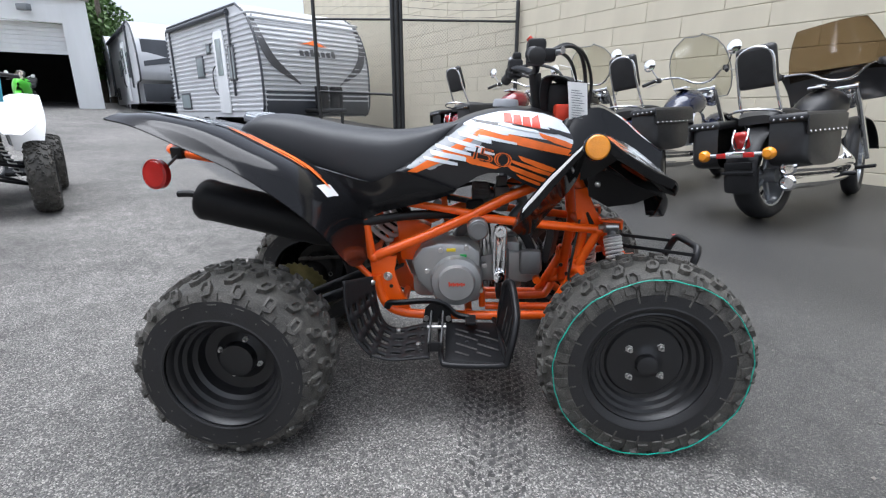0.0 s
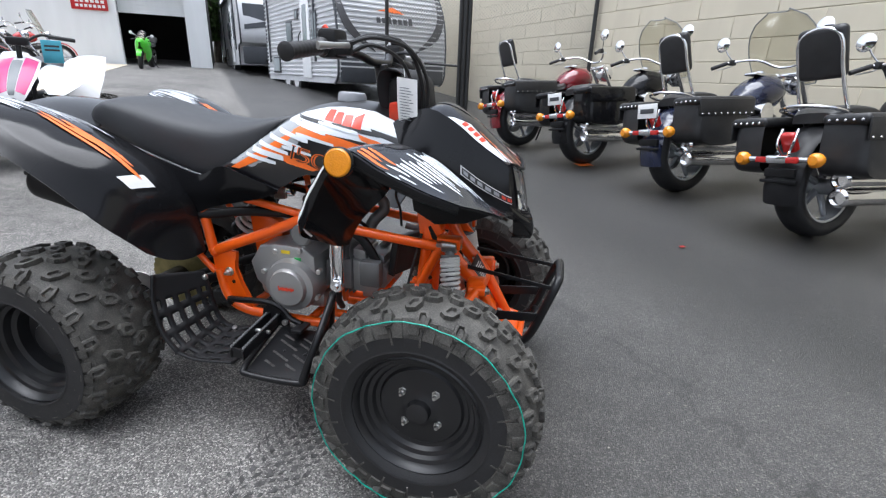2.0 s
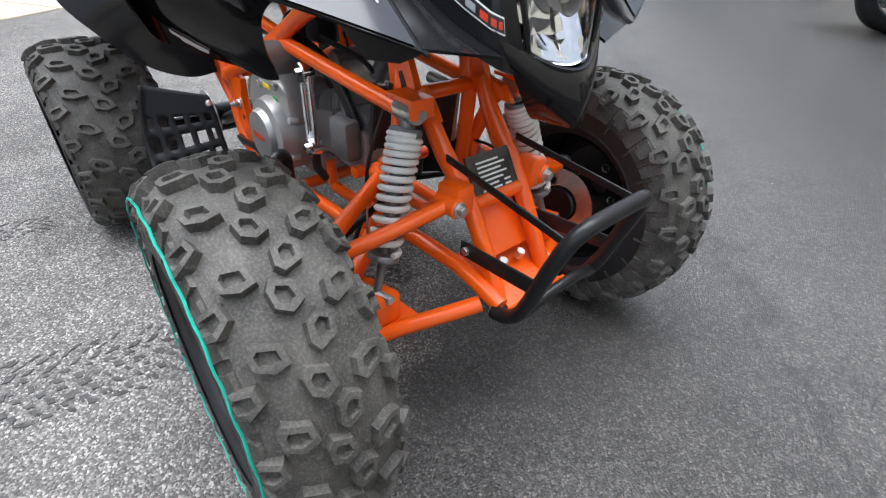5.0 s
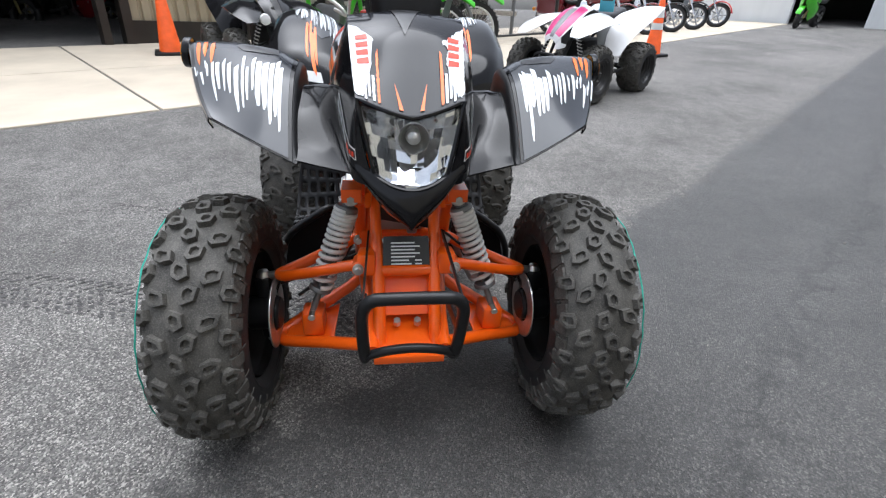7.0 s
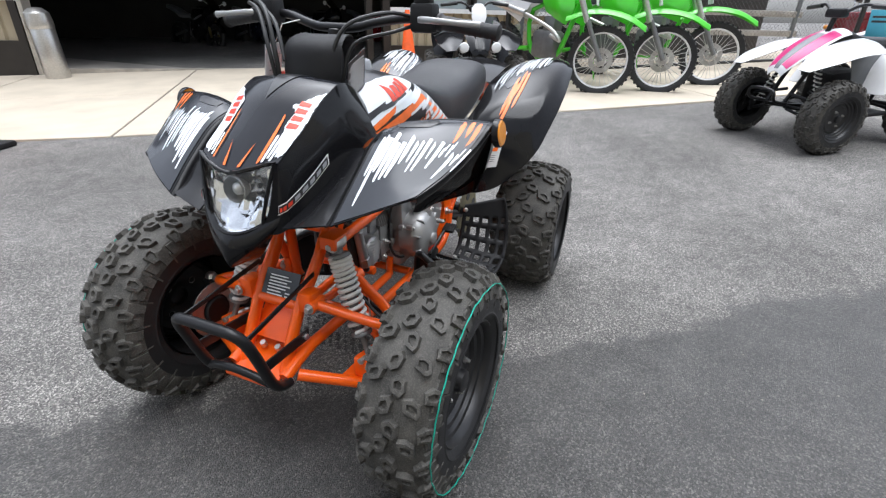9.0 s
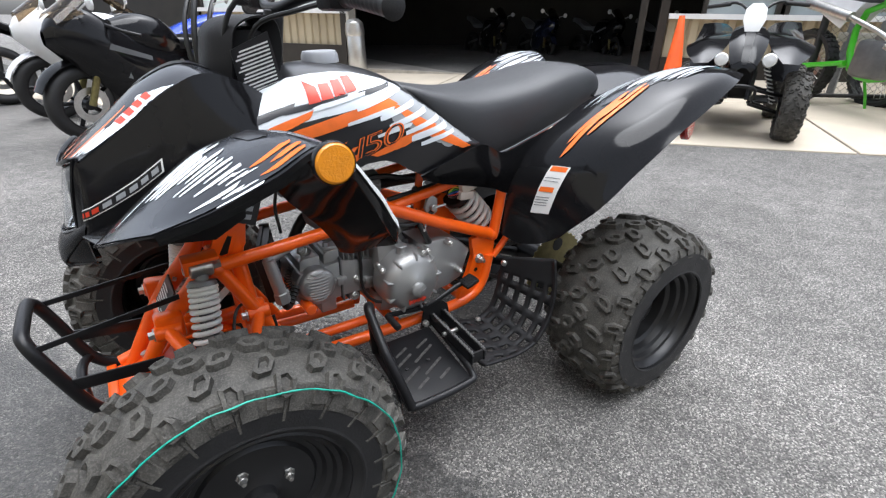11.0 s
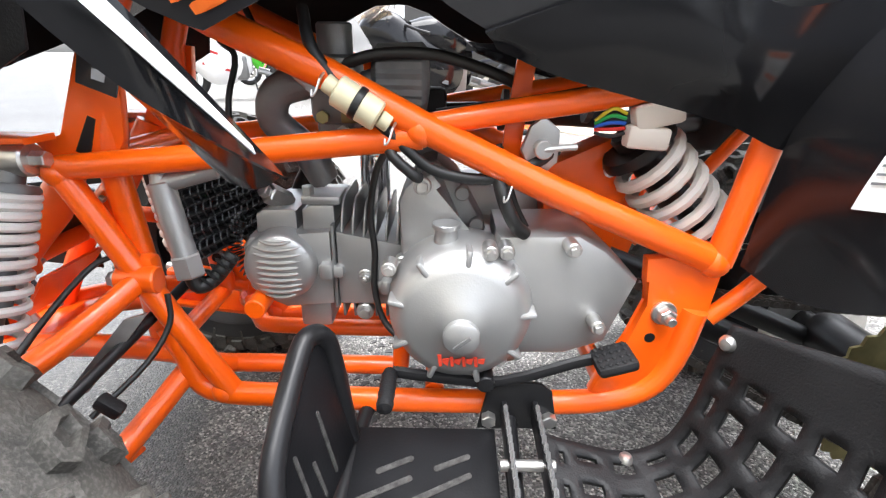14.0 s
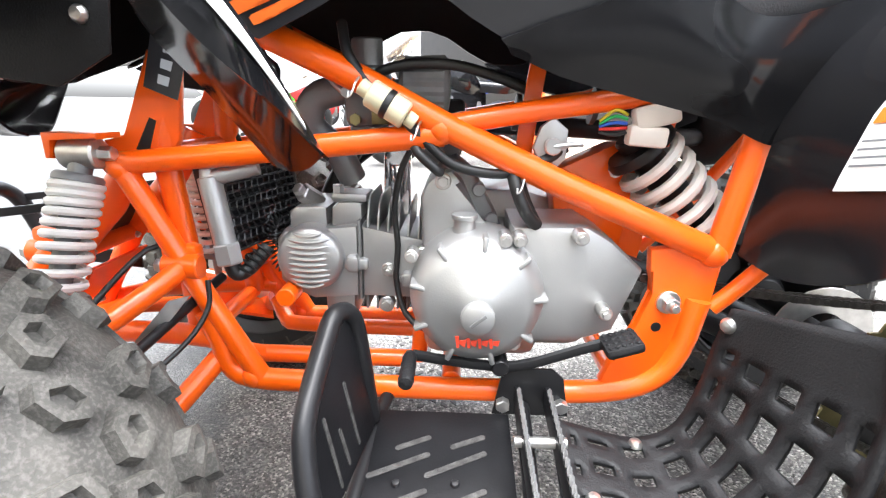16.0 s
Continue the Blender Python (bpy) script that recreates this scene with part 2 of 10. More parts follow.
    rg.inputs["To Min"].default_value, rg.inputs["To Max"].default_value = 0.9, 0.5
    l.new(damp.outputs[0], rg.inputs["Value"])
    l.new(rg.outputs[0], b.inputs["Roughness"])
    bp = n.new("ShaderNodeBump")
    bp.inputs["Strength"].default_value, bp.inputs["Distance"].default_value = 0.7, 0.004
    l.new(vor.outputs["Distance"], bp.inputs["Height"])
    bp.invert = True
    wet = n.new("ShaderNodeMapRange")
    wet.inputs["To Min"].default_value, wet.inputs["To Max"].default_value = 0.8, 0.8
    l.new(damp.outputs[0], wet.inputs["Value"])
    l.new(wet.outputs[0], bp.inputs["Strength"])
    l.new(bp.outputs[0], b.inputs["Normal"])
    l.new(bp.outputs[0], b.inputs["Coat Normal"])
    return m


ASPHALT = asphalt()

# ---- mesh helpers ----



def mesh_of(name, bm, mat, sharp=40):
    me = bpy.data.meshes.new(name)
    bmesh.ops.recalc_face_normals(bm, faces=bm.faces)
    bm.to_mesh(me)
    bm.free()
    me.materials.append(mat)
    me.shade_smooth()
    me.set_sharp_from_angle(angle=radians(sharp))
    return me


def part(name, bm, mat, parent, label="", sharp=40, at=None):
    ob = new(name, mesh_of(name, bm, mat, sharp) if isinstance(bm, bmesh.types.BMesh) else bm)
    ob.parent = parent
    if at is not None:
        ob.matrix_local = at
    if label:
        tagged(ob, label)
    return ob


def thing(name, m, label, category, group=""):
    ob = new(name)
    ob.empty_display_size = 0.05
    ob.matrix_world = m
    return tagged(ob, label, category, group)


def piece(name, bm, mat, m, label, category, group="", kind="", sharp=40):
    """A thing that is one mesh."""
    ob = new(name, mesh_of(name, bm, mat, sharp))
    ob.matrix_world = m
    return tagged(ob, label, category, group, kind)


def V(*a):
    return Vector(a)


def crom(pts, n, closed=False):
    """Points along a Catmull-Rom curve through pts (n spans per segment)."""
    p = np.array(pts, float)
    if len(p) < 3 and not closed:
        return np.array([p[0] + (p[-1] - p[0]) * k / n for k in range(n + 1)])
    out, c = [], len(p)
    spans = c if closed else c - 1
    for i in range(spans):
        if closed:
            a, b, d, e = p[i - 1], p[i], p[(i + 1) % c], p[(i + 2) % c]
        else:
            b, d = p[i], p[i + 1]
            a = p[i - 1] if i else 2 * b - d
            e = p[i + 2] if i + 2 < c else 2 * d - b
        for k in range(n):
            t = k / n
            out.append(0.5 * (2 * b + (d - a) * t + (2 * a - 5 * b + 4 * d - e) * t * t + (3 * b - a - 3 * d + e) * t**3))
    if not closed:
        out.append(p[-1])
    return np.array(out)


def grid(bm, g, close_u=False, close_v=False):
    """Faces over an array of points [u][v]."""
    nu, nv = len(g), len(g[0])
    vs = [[bm.verts.new(p) for p in row] for row in g]
    for i in range(nu if close_u else nu - 1):
        for j in range(nv if close_v else nv - 1):
            q = [vs[i][j], vs[(i + 1) % nu][j], vs[(i + 1) % nu][(j + 1) % nv], vs[i][(j + 1) % nv]]
            try:
                bm.faces.new(q)
            except ValueError:
                pass
    return vs


def surf(ctrl, nu=5, nv=5):
    """A smooth surface through a coarse grid of control points."""
    a = np.array(ctrl, float)
    a = np.stack([crom(a[:, j], nu) for j in range(a.shape[1])], 1)
    return np.stack([crom(a[i], nv) for i in range(a.shape[0])], 0)


def sheet(bm, g, thick=0.003):
    """A surface with thickness: g and its offset along the normals, closed at the rim."""
    g = np.array(g, float)
    du, dv = np.gradient(g, axis=0), np.gradient(g, axis=1)
    nr = np.cross(du, dv)
    nr /= np.linalg.norm(nr, axis=2, keepdims=True) + 1e-9
    a, b = grid(bm, g), grid(bm, g - nr * thick)
    nu, nv = g.shape[:2]
    rim = [(i, 0) for i in range(nu)] + [(nu - 1, j) for j in range(1, nv)] + [(i, nv - 1) for i in range(nu - 2, -1, -1)] + [(0, j) for j in range(nv - 2, 0, -1)]
    for k in range(len(rim)):
        (i, j), (p, q) = rim[k], rim[(k + 1) % len(rim)]
        try:
            bm.faces.new([a[i][j], a[p][q], b[p][q], b[i][j]])
        except ValueError:
            pass


def tube(bm, pts, r, seg=12, smooth=0, caps=True, closed=False, flat=1.0):
    """A round bar along points; r is a number or one per point; smooth: rounded bends. flat: squash across."""
    rr = list(r) if isinstance(r, (list, tuple)) else None
    p = crom(pts, smooth, closed) if smooth else np.array(pts, float)
    if rr:
        rad = np.interp(np.linspace(0, len(rr) - 1, len(p)), range(len(rr)), rr)
    else:
        rad = np.full(len(p), float(r))
    n = len(p)
    tang = [Vector(p[(i + 1) % n] - p[i - 1]) if closed else Vector(p[min(i + 1, n - 1)] - p[max(i - 1, 0)]) for i in range(n)]
    up = Vector((0, 0, 1)) if abs(tang[0].normalized().z) < 0.9 else Vector((1, 0, 0))
    rings, ax = [], None
    for i in range(n):
        t = tang[i].normalized()
        ax = (up if ax is None else ax) - t * t.dot(up if ax is None else ax)
        ax.normalize()
        bi = t.cross(ax)
        rings.append([Vector(p[i]) + (ax * math.cos(2 * math.pi * k / seg) + bi * math.sin(2 * math.pi * k / seg) * flat) * rad[i] for k in range(seg)])
    vs = grid(bm, rings, closed, True)
    if caps and not closed:
        bm.faces.new(vs[0])
        bm.faces.new(vs[-1])
    return bm


def cyl(bm, a, b, r, r2=None, seg=20):
    """A straight bar, drum or cone from a to b with a small edge."""
    a, b = Vector(a), Vector(b)
    r2 = r if r2 is None else r2
    d = (b - a)
    e = min(0.12 * d.length, 0.12 * max(r, r2), 0.004)
    t = d.normalized()
    k = lambda s: r + (r2 - r) * s  # noqa: E731
    ps = [a, a + t * e, b - t * e, b]
    return tube(bm, [tuple(q) for q in ps], [max(k(0) - e, 1e-4), k(0), k(1), max(k(1) - e, 1e-4)], seg)


def spin(bm, prof, centre, axis, seg=40, close=False):
    """A turned body: prof of (radius, along the axis)."""
    ax = Vector(axis).normalized()
    u = Vector((0, 0, 1)) if abs(ax.z) < 0.9 else Vector((1, 0, 0))
    u = (u - ax * ax.dot(u)).normalized()
    w = ax.cross(u)
    c = Vector(centre)
    rows = [[c + ax * h + (u * math.cos(2 * math.pi * k / seg) + w * math.sin(2 * math.pi * k / seg)) * max(r, 1e-5) for k in range(seg)] for r, h in prof]
    return grid(bm, rows, close, True)


def box(bm, c, s, bevel=0.004, rot=None, seg=2):
    """A block with rounded edges."""
    r = bmesh.ops.create_cube(bm, size=1.0)
    vs = r["verts"]
    m = Matrix.Translation(c) @ (rot.to_4x4() if rot else Matrix.Identity(4)) @ Matrix.Diagonal((*s, 1))
    bmesh.ops.transform(bm, matrix=m, verts=vs)
    if bevel:
        es = list({e for v in vs for e in v.link_edges})
        bmesh.ops.bevel(bm, geom=es, offset=min(bevel, min(s) * 0.45), segments=seg, affect="EDGES", profile=0.5)
    return bm


def prism(bm, poly, place, thick, bevel=0.0):
    """A flat plate of outline poly (2D), laid by place(u, v, w), from w=0 to w=thick."""
    a = [bm.verts.new(place(u, v, 0.0)) for u, v in poly]
    b = [bm.verts.new(place(u, v, thick)) for u, v in poly]
    n = len(poly)
    fs = [bm.faces.new(a), bm.faces.new(b)]
    for i in range(n):
        fs.append(bm.faces.new([a[i], a[(i + 1) % n], b[(i + 1) % n], b[i]]))
    if bevel:
        es = [e for e in fs[0].edges] + [e for e in fs[1].edges]
        bmesh.ops.bevel(bm, geom=es, offset=bevel, segments=2, affect="EDGES", profile=0.5)
    return bm


def B():
    return bmesh.new()


def ground_z(x, y):
    """The yard is level where it is used most and climbs gently beyond."""
    a, b = min(-x - 1.2, 18.0), min(y - 1.0, 20.0)
    return 0.055 * max(0.0, 0.5 * (a + math.hypot(a, 0.5))) * (1 - 0.012 * max(a, 0)) + 0.035 * max(0.0, 0.5 * (b + math.hypot(b, 0.5)))


def lane(u, v, z=0.0):
    """Yard coordinates: u along the lane, v across it, z above the ground there."""
    x, y = -0.6 * u + 0.8 * v, 0.8 * u + 0.6 * v
    return Vector((x, y, ground_z(x, y) + z))


LANE = math.degrees(math.atan2(0.8, -0.6))  # heading of u


def stand(x, y, rz, z=0.0):
    """A pose on the ground at x, y, heading rz degrees, tilted with the slope."""
    e = 0.3
    nx, ny = (ground_z(x + e, y) - ground_z(x - e, y)) / (2 * e), (ground_z(x, y + e) - ground_z(x, y - e)) / (2 * e)
    up = Vector((-nx, -ny, 1)).normalized()
    f = Vector((math.cos(radians(rz)), math.sin(radians(rz)), 0))
    f = (f - up * f.dot(up)).normalized()
    s = up.cross(f)
    m = Matrix((f, s, up)).transposed().to_4x4()
    return Matrix.Translation((x, y, ground_z(x, y) + z)) @ m


def stadium(a, b, r, n=5):
    """Outline of a slot from a to b with round ends."""
    a, b = Vector(a), Vector(b)
    t = math.atan2(b.y - a.y, b.x - a.x)
    ends = [(b, t - math.pi / 2), (a, t + math.pi / 2)]
    return [(c.x + r * math.cos(t0 + math.pi * k / n), c.y + r * math.sin(t0 + math.pi * k / n)) for c, t0 in ends for k in range(n + 1)]


# ---- ground ----


def ground():
    near = list(np.arange(-4, 6.01, 0.5))
    a = sorted({round(v, 2) for v in near + [s * d for s in (-1, 1) for d in (7, 8.5, 10, 12, 14, 16, 18, 20, 22, 25, 30, 40, 60, 100, 200, 400)]})
    bm = B()
    grid(bm, [[(x, y, ground_z(x, y)) for y in a] for x in a])
    return piece("ground", bm, ASPHALT, Matrix(), "worn grey asphalt yard, dark and damp on one half", "asphalt", kind="structure")


ground()


def lane_box(bm, u0, u1, v0, v1, z0, z1, bevel=0.004):
    """A block in yard coordinates, with z measured from the ground at its middle."""
    c = lane((u0 + u1) / 2, (v0 + v1) / 2)
    rot = Matrix.Rotation(radians(LANE - 90), 3, "Z")  # local y along u, local -x... x along v
    return box(bm, (c.x, c.y, c.z + (z0 + z1) / 2), (abs(v1 - v0), abs(u1 - u0), z1 - z0), bevel, rot)


def lane_place(v_face, zbase):
    """Plates on a wall across v: coordinates are u, height, depth out of the wall (towards +v)."""
    def f(u, h, w):
        p = lane(u, v_face + w)
        return (p.x, p.y, zbase + h)
    return f


# pale concrete apron in front of the showroom, slab by slab
apron = tagged(new("pavement"), "pale concrete apron with sawn joints", "pavement", kind="structure")
edges = [-9.0, -6.6, -4.3, -2.05, 0.2, 2.4, 4.6, 6.9, 9.2, 11.5, 14.0, 17.0, 20.0]
for i in range(len(edges) - 1):
    for v0, v1 in ((-7.38, -5.40), (-5.39, -3.32)):
        bm = B()
        top = [lane(u, v, 0.014) for u, v in ((edges[i] + 0.012, v0 + 0.006), (edges[i + 1] - 0.012, v0 + 0.006), (edges[i + 1] - 0.012, v1 - 0.006), (edges[i] + 0.012, v1 - 0.006))]
        low = [p - V(0, 0, 0.10) for p in top]
        a, b = [bm.verts.new(p) for p in top], [bm.verts.new(p) for p in low]
        fs = [bm.faces.new(a)] + [bm.faces.new([a[k], a[(k + 1) % 4], b[(k + 1) % 4], b[k]]) for k in range(4)]
        bmesh.ops.bevel(bm, geom=list(fs[0].edges), offset=0.006, segments=1, affect="EDGES")
        part("slab", bm, CONCRETE, apron, sharp=20)

# ---- showroom building ----
FACE = -7.4
BASE = lane(-1.5, FACE).z - 0.02  # threshold height
shop = tagged(new("wall_showroom"), "dark showroom front with a wide open doorway", "building", kind="structure")
bm = B()
for u0, u1, h0, h1 in ((-12.0, -4.2, 2.55, 4.6), (-4.2, 0.78, 2.75, 4.6), (0.78, 9.0, 2.55, 4.6), (-12.0, -7.6, 0, 2.55), (4.4, 9.0, 0, 2.55)):
    prism(bm, [(u0, h0 - 0.5 * (h0 == 0)), (u1, h0 - 0.5 * (h0 == 0)), (u1, h1), (u0, h1)], lane_place(FACE - 0.25, BASE), 0.25)
part("wall", bm, BRONZE, shop)
# ribbed tan apron panels and dark plinths under the windows
for u0, u1 in ((-7.6, -4.2), (1.15, 4.4)):
    bm, bm2, bm3 = B(), B(), B()
    n = int((u1 - u0) / 0.16)
    w = (u1 - u0) / n
    outline = []
    for k in range(n):
        a = u0 + k * w
        outline += [(a, 0.0), (a + w * 0.12, 0.035), (a + w * 0.72, 0.035), (a + w * 0.86, 0.0)]
    outline += [(u1, 0.0)]
    pl = lane_place(FACE - 0.08, BASE)
    rows = [[pl(u, h, d) for u, d in outline] for h in (0.42, 0.95)]
    grid(bm, rows)
    part("ribbed_panel", bm, CORRUG, shop, "tan corrugated steel panel", sharp=15)
    prism(bm2, [(u0, -0.4), (u1, -0.4), (u1, 0.42), (u0, 0.42)], lane_place(FACE - 0.14, BASE), 0.16)
    part("plinth", bm2, BRONZE, shop, "dark brown plinth")
    prism(bm3, [(u0, 0.95), (u1, 0.95), (u1, 1.02), (u0, 1.02)], lane_place(FACE - 0.14, BASE), 0.20)
    part("sill", bm3, WHITEP, shop, "pale window sill")
# window frames, panes and blinds behind them
PANE = M("window_pane_reflecting", (0.30, 0.34, 0.35), 0.12, var=0.2, scale=1.5, coat=0.6)
BLIND = M("pale_window_blind", (0.62, 0.66, 0.64), 0.5, var=0.08, scale=1.2)
for u0, u1, mt in ((-7.6, -5.95, BLIND), (-5.9, -4.35, BLIND), (1.6, 2.6, PANE), (2.65, 4.4, PANE)):
    wob = tagged(new("window_1" if u0 < 0 else "window_2"), "showroom window in a dark frame", "window", kind="structure")
    bm = B()
    prism(bm, [(u0 + 0.05, 1.02), (u1 - 0.05, 1.02), (u1 - 0.05, 2.5), (u0 + 0.05, 2.5)], lane_place(FACE - 0.12, BASE), 0.012)
    part("pane", bm, mt, wob)
    for a, b, c, d in ((u0, u0 + 0.06, 1.02, 2.55), (u1 - 0.06, u1, 1.02, 2.55), (u0 + 0.06, u1 - 0.06, 2.47, 2.55)):
        bm = B()
        prism(bm, [(a, c), (b, c), (b, d), (a, d)], lane_place(FACE - 0.14, BASE), 0.10)
        part("window_frame", bm, BRONZE, wob)
# door jambs, glazed side door, threshold
jamb_mat = M("aged_aluminium_trim", (0.42, 0.39, 0.34), 0.45, metal=0.3, var=0.2, scale=6)
for u, w, mt, nm in ((-4.24, 0.06, jamb_mat, "door_jamb"), (0.74, 0.10, BRONZE, "door_jamb"), (-4.36, 0.10, BRONZE, "door_jamb"), (1.02, 0.12, BRONZE, "door_jamb")):
    bm = B()
    prism(bm, [(u, -0.1), (u + w, -0.1), (u + w, 2.75), (u, 2.75)], lane_place(FACE - 0.2, BASE), 0.26)
    part(nm, bm, mt, shop, "pale metal door jamb" if mt is jamb_mat else "dark door jamb")
bm = B()
prism(bm, [(-4.18, -0.3), (0.74, -0.3), (0.74, 0.03), (-4.18, 0.03)], lane_place(FACE - 0.12, BASE), 0.16)
part("threshold", bm, jamb_mat, shop, "worn metal threshold")
# posters on the glass
for u, h, w, t, mt in ((0.86, 1.28, 0.22, 0.3, PAPER), (1.9, 1.45, 0.22, 0.30, BLUETAG), (2.25, 1.75, 0.25, 0.3, PAPER), (1.95, 1.85, 0.2, 0.2, CREAM)):
    bm = B()
    prism(bm, [(u, h), (u + w, h), (u + w, h + t), (u, h + t)], lane_place(FACE + 0.062, BASE), 0.003)
    ob = piece("poster", bm, mt, Matrix(), "small printed notice taped to the shop glass", "poster", "shop notices")
    for k in range(4):
        bm = B()
        prism(bm, [(u + 0.03, h + 0.05 + k * 0.05), (u + w - 0.03, h + 0.05 + k * 0.05), (u + w - 0.03, h + 0.07 + k * 0.05), (u + 0.03, h + 0.07 + k * 0.05)], lane_place(FACE + 0.066, BASE), 0.002)
        part("print_bar", bm, PRINT, ob)
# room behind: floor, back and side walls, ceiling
# the room's darkness is put into the wall and ceiling colour
room = tagged(new("wall_interior"), "showroom interior walls, coloured near black for the unlit room", "wall", kind="structure")
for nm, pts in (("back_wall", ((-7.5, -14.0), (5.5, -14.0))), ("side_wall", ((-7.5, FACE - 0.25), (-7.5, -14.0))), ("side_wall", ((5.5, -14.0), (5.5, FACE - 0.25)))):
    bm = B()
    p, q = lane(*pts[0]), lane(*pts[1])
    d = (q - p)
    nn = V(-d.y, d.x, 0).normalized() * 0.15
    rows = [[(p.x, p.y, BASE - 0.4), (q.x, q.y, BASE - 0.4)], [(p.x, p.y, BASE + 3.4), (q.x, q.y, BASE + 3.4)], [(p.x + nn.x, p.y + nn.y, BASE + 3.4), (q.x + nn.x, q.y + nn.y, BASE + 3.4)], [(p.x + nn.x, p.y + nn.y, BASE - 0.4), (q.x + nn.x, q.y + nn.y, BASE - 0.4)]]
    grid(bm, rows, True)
    part(nm, bm, ROOM_SHADE, room)


def flat_lane(name, u0, u1, v0, v1, z, t, mat, label, cat):
    bm = B()
    ps = [lane(u, v) for u, v in ((u0, v0), (u1, v0), (u1, v1), (u0, v1))]
    a = [bm.verts.new((p.x, p.y, z)) for p in ps]
    b = [bm.verts.new((p.x, p.y, z + t)) for p in ps]
    bm.faces.new(a)
    bm.faces.new(b)
    for k in range(4):
        bm.faces.new([a[k], a[(k + 1) % 4], b[(k + 1) % 4], b[k]])
    return piece(name, bm, mat, Matrix(), label, cat, kind="structure")


flat_lane("floor_showroom", -7.5, 5.5, -14.0, FACE - 0.12, BASE - 0.15, 0.16, INFLOOR, "worn grey showroom floor in shadow", "floor")
flat_lane("ceiling", -12, 9, -14.3, FACE - 0.02, BASE + 3.4, 0.2, ROOM_SHADE, "showroom ceiling, coloured near black for the unlit room", "ceiling")
flat_lane("roof_showroom", -12, 9, -14.5, FACE + 0.15, BASE + 4.6, 0.25, BRONZE, "flat dark shop roof", "roof")

# ---- painted block wall on the other side of the lane ----
WV = 6.25
wall = tagged(new("wall_block"), "cream painted concrete block wall", "wall", kind="structure")
wz = lane(2.0, WV).z
bm = B()
prism(bm, [(-14, -0.9), (18, -0.9), (18, 5.4), (-14, 5.4)], lane_place(WV - 0.006, wz), 0.25)
part("mortar_bed", bm, MORTAR, wall)
rng = random.Random(4)
CH, CL = 0.285, 1.16
blocks = {}


def block_mesh(length):
    key = round(length, 3)
    if key not in blocks:
        b = B()
        box(b, (0, 0, 0), (0.03, length - 0.008, CH - 0.008), 0.006, seg=1)
        blocks[key] = mesh_of("block", b, BLOCK)
    return blocks[key]


turn = Matrix.Rotation(radians(LANE - 90), 4, "Z")
for row in range(19):
    u = -14 + (row % 2) * CL / 2
    while u < 17:
        p = lane(u + CL / 2, WV)
        ob = new("block", block_mesh(CL))
        ob.parent = wall
        ob.matrix_local = Matrix.Translation((p.x, p.y, wz - 0.20 + (row + 0.5) * CH)) @ turn
        u += CL

# ---- chain-link fence and gate leaf ----
FENCE = M("black_fence_vinyl", (0.02, 0.02, 0.02), 0.45, var=0.2, scale=12)
WIREM = M("fence_wire", (0.10, 0.10, 0.095), 0.5, metal=0.4, var=0.2)


def chainlink(a, b, h, label, pitch=0.062, rails=(0.06, 1.0)):
    """A chain-link panel from a to b (ground points), posts at the ends, wires knitted on the bias."""
    a, b = Vector(a), Vector(b)
    t = thing("chain_link_fence", Matrix.Translation(a), label, "fence")
    d = (b - a)
    w = Vector((d.x, d.y, 0)).length
    ux = Vector((d.x, d.y, 0)) / w
    q = lambda s, z: ux * s + V(0, 0, z + d.z * s / w)  # noqa: E731
    for s, hh in ((0, h + 0.35), (w, h + 0.35)):
        bm = B()
        cyl(bm, q(s, -0.1), q(s, hh), 0.038, seg=14)
        cyl(bm, q(s, hh), q(s, hh + 0.05), 0.044, 0.02, seg=14)
        part("post", bm, FENCE, t)
    for f in rails:
        bm = B()
        cyl(bm, q(0.03, h * f), q(w - 0.03, h * f), 0.022, seg=10)
        part("rail", bm, FENCE, t)
    bm = B()
    z0 = 0.06
    for sgn in (1, -1):
        k = -h
        while k < w + h:
            s0, s1 = k, k + (h - z0)
            lo, hi = max(s0, 0.03), min(s1, w - 0.03)
            if hi > lo:
                za = z0 + (lo - s0)
                zb = z0 + (hi - s0)
                p, r = (q(lo, za), q(hi, zb)) if sgn > 0 else (q(w - lo, za), q(w - hi, zb))
                tube(bm, [tuple(p), tuple(r)], 0.0022, 3, caps=False)
            k += pitch
    part("wire_mesh", bm, WIREM, t, "knitted wire mesh")
    return t, q, w


P1, P2 = lane(7.25, 4.15), lane(6.15, 6.15)
f1, q1, w1 = chainlink(P1, P2, 2.35, "tall black chain-link fence panel against the block wall", rails=(1.0,))
for k in range(3):
    bm = B()
    tube(bm, [tuple(q1(s, 2.45 + 0.13 * k - 0.05 * math.sin(math.pi * s / w1))) for s in np.linspace(0, w1, 9)], 0.003, 4)
    part("barbed_strand", bm, WIREM, f1)
f2, q2, w2 = chainlink(lane(7.32, 4.0), lane(8.6, 2.95), 2.35, "open chain-link gate leaf in front of the travel trailer", rails=(0.04, 0.42, 1.0))
for k in range(3):
    bm = B()
    tube(bm, [tuple(q2(s, 2.43 + 0.14 * k)) for s in np.linspace(0, w2, 7)], 0.003, 4)
    part("barbed_strand", bm, WIREM, f2)
bm = B()
cyl(bm, (0, 0, -0.1), (0, 0, 3.3), 0.055, seg=16)
piece("gate_post", bm, FENCE, Matrix.Translation(lane(7.3, 4.08)), "thick black steel gate post on the asphalt", "post")

# ---- far service garage ----
gz0 = lane(20.5, -2.5).z - 0.02


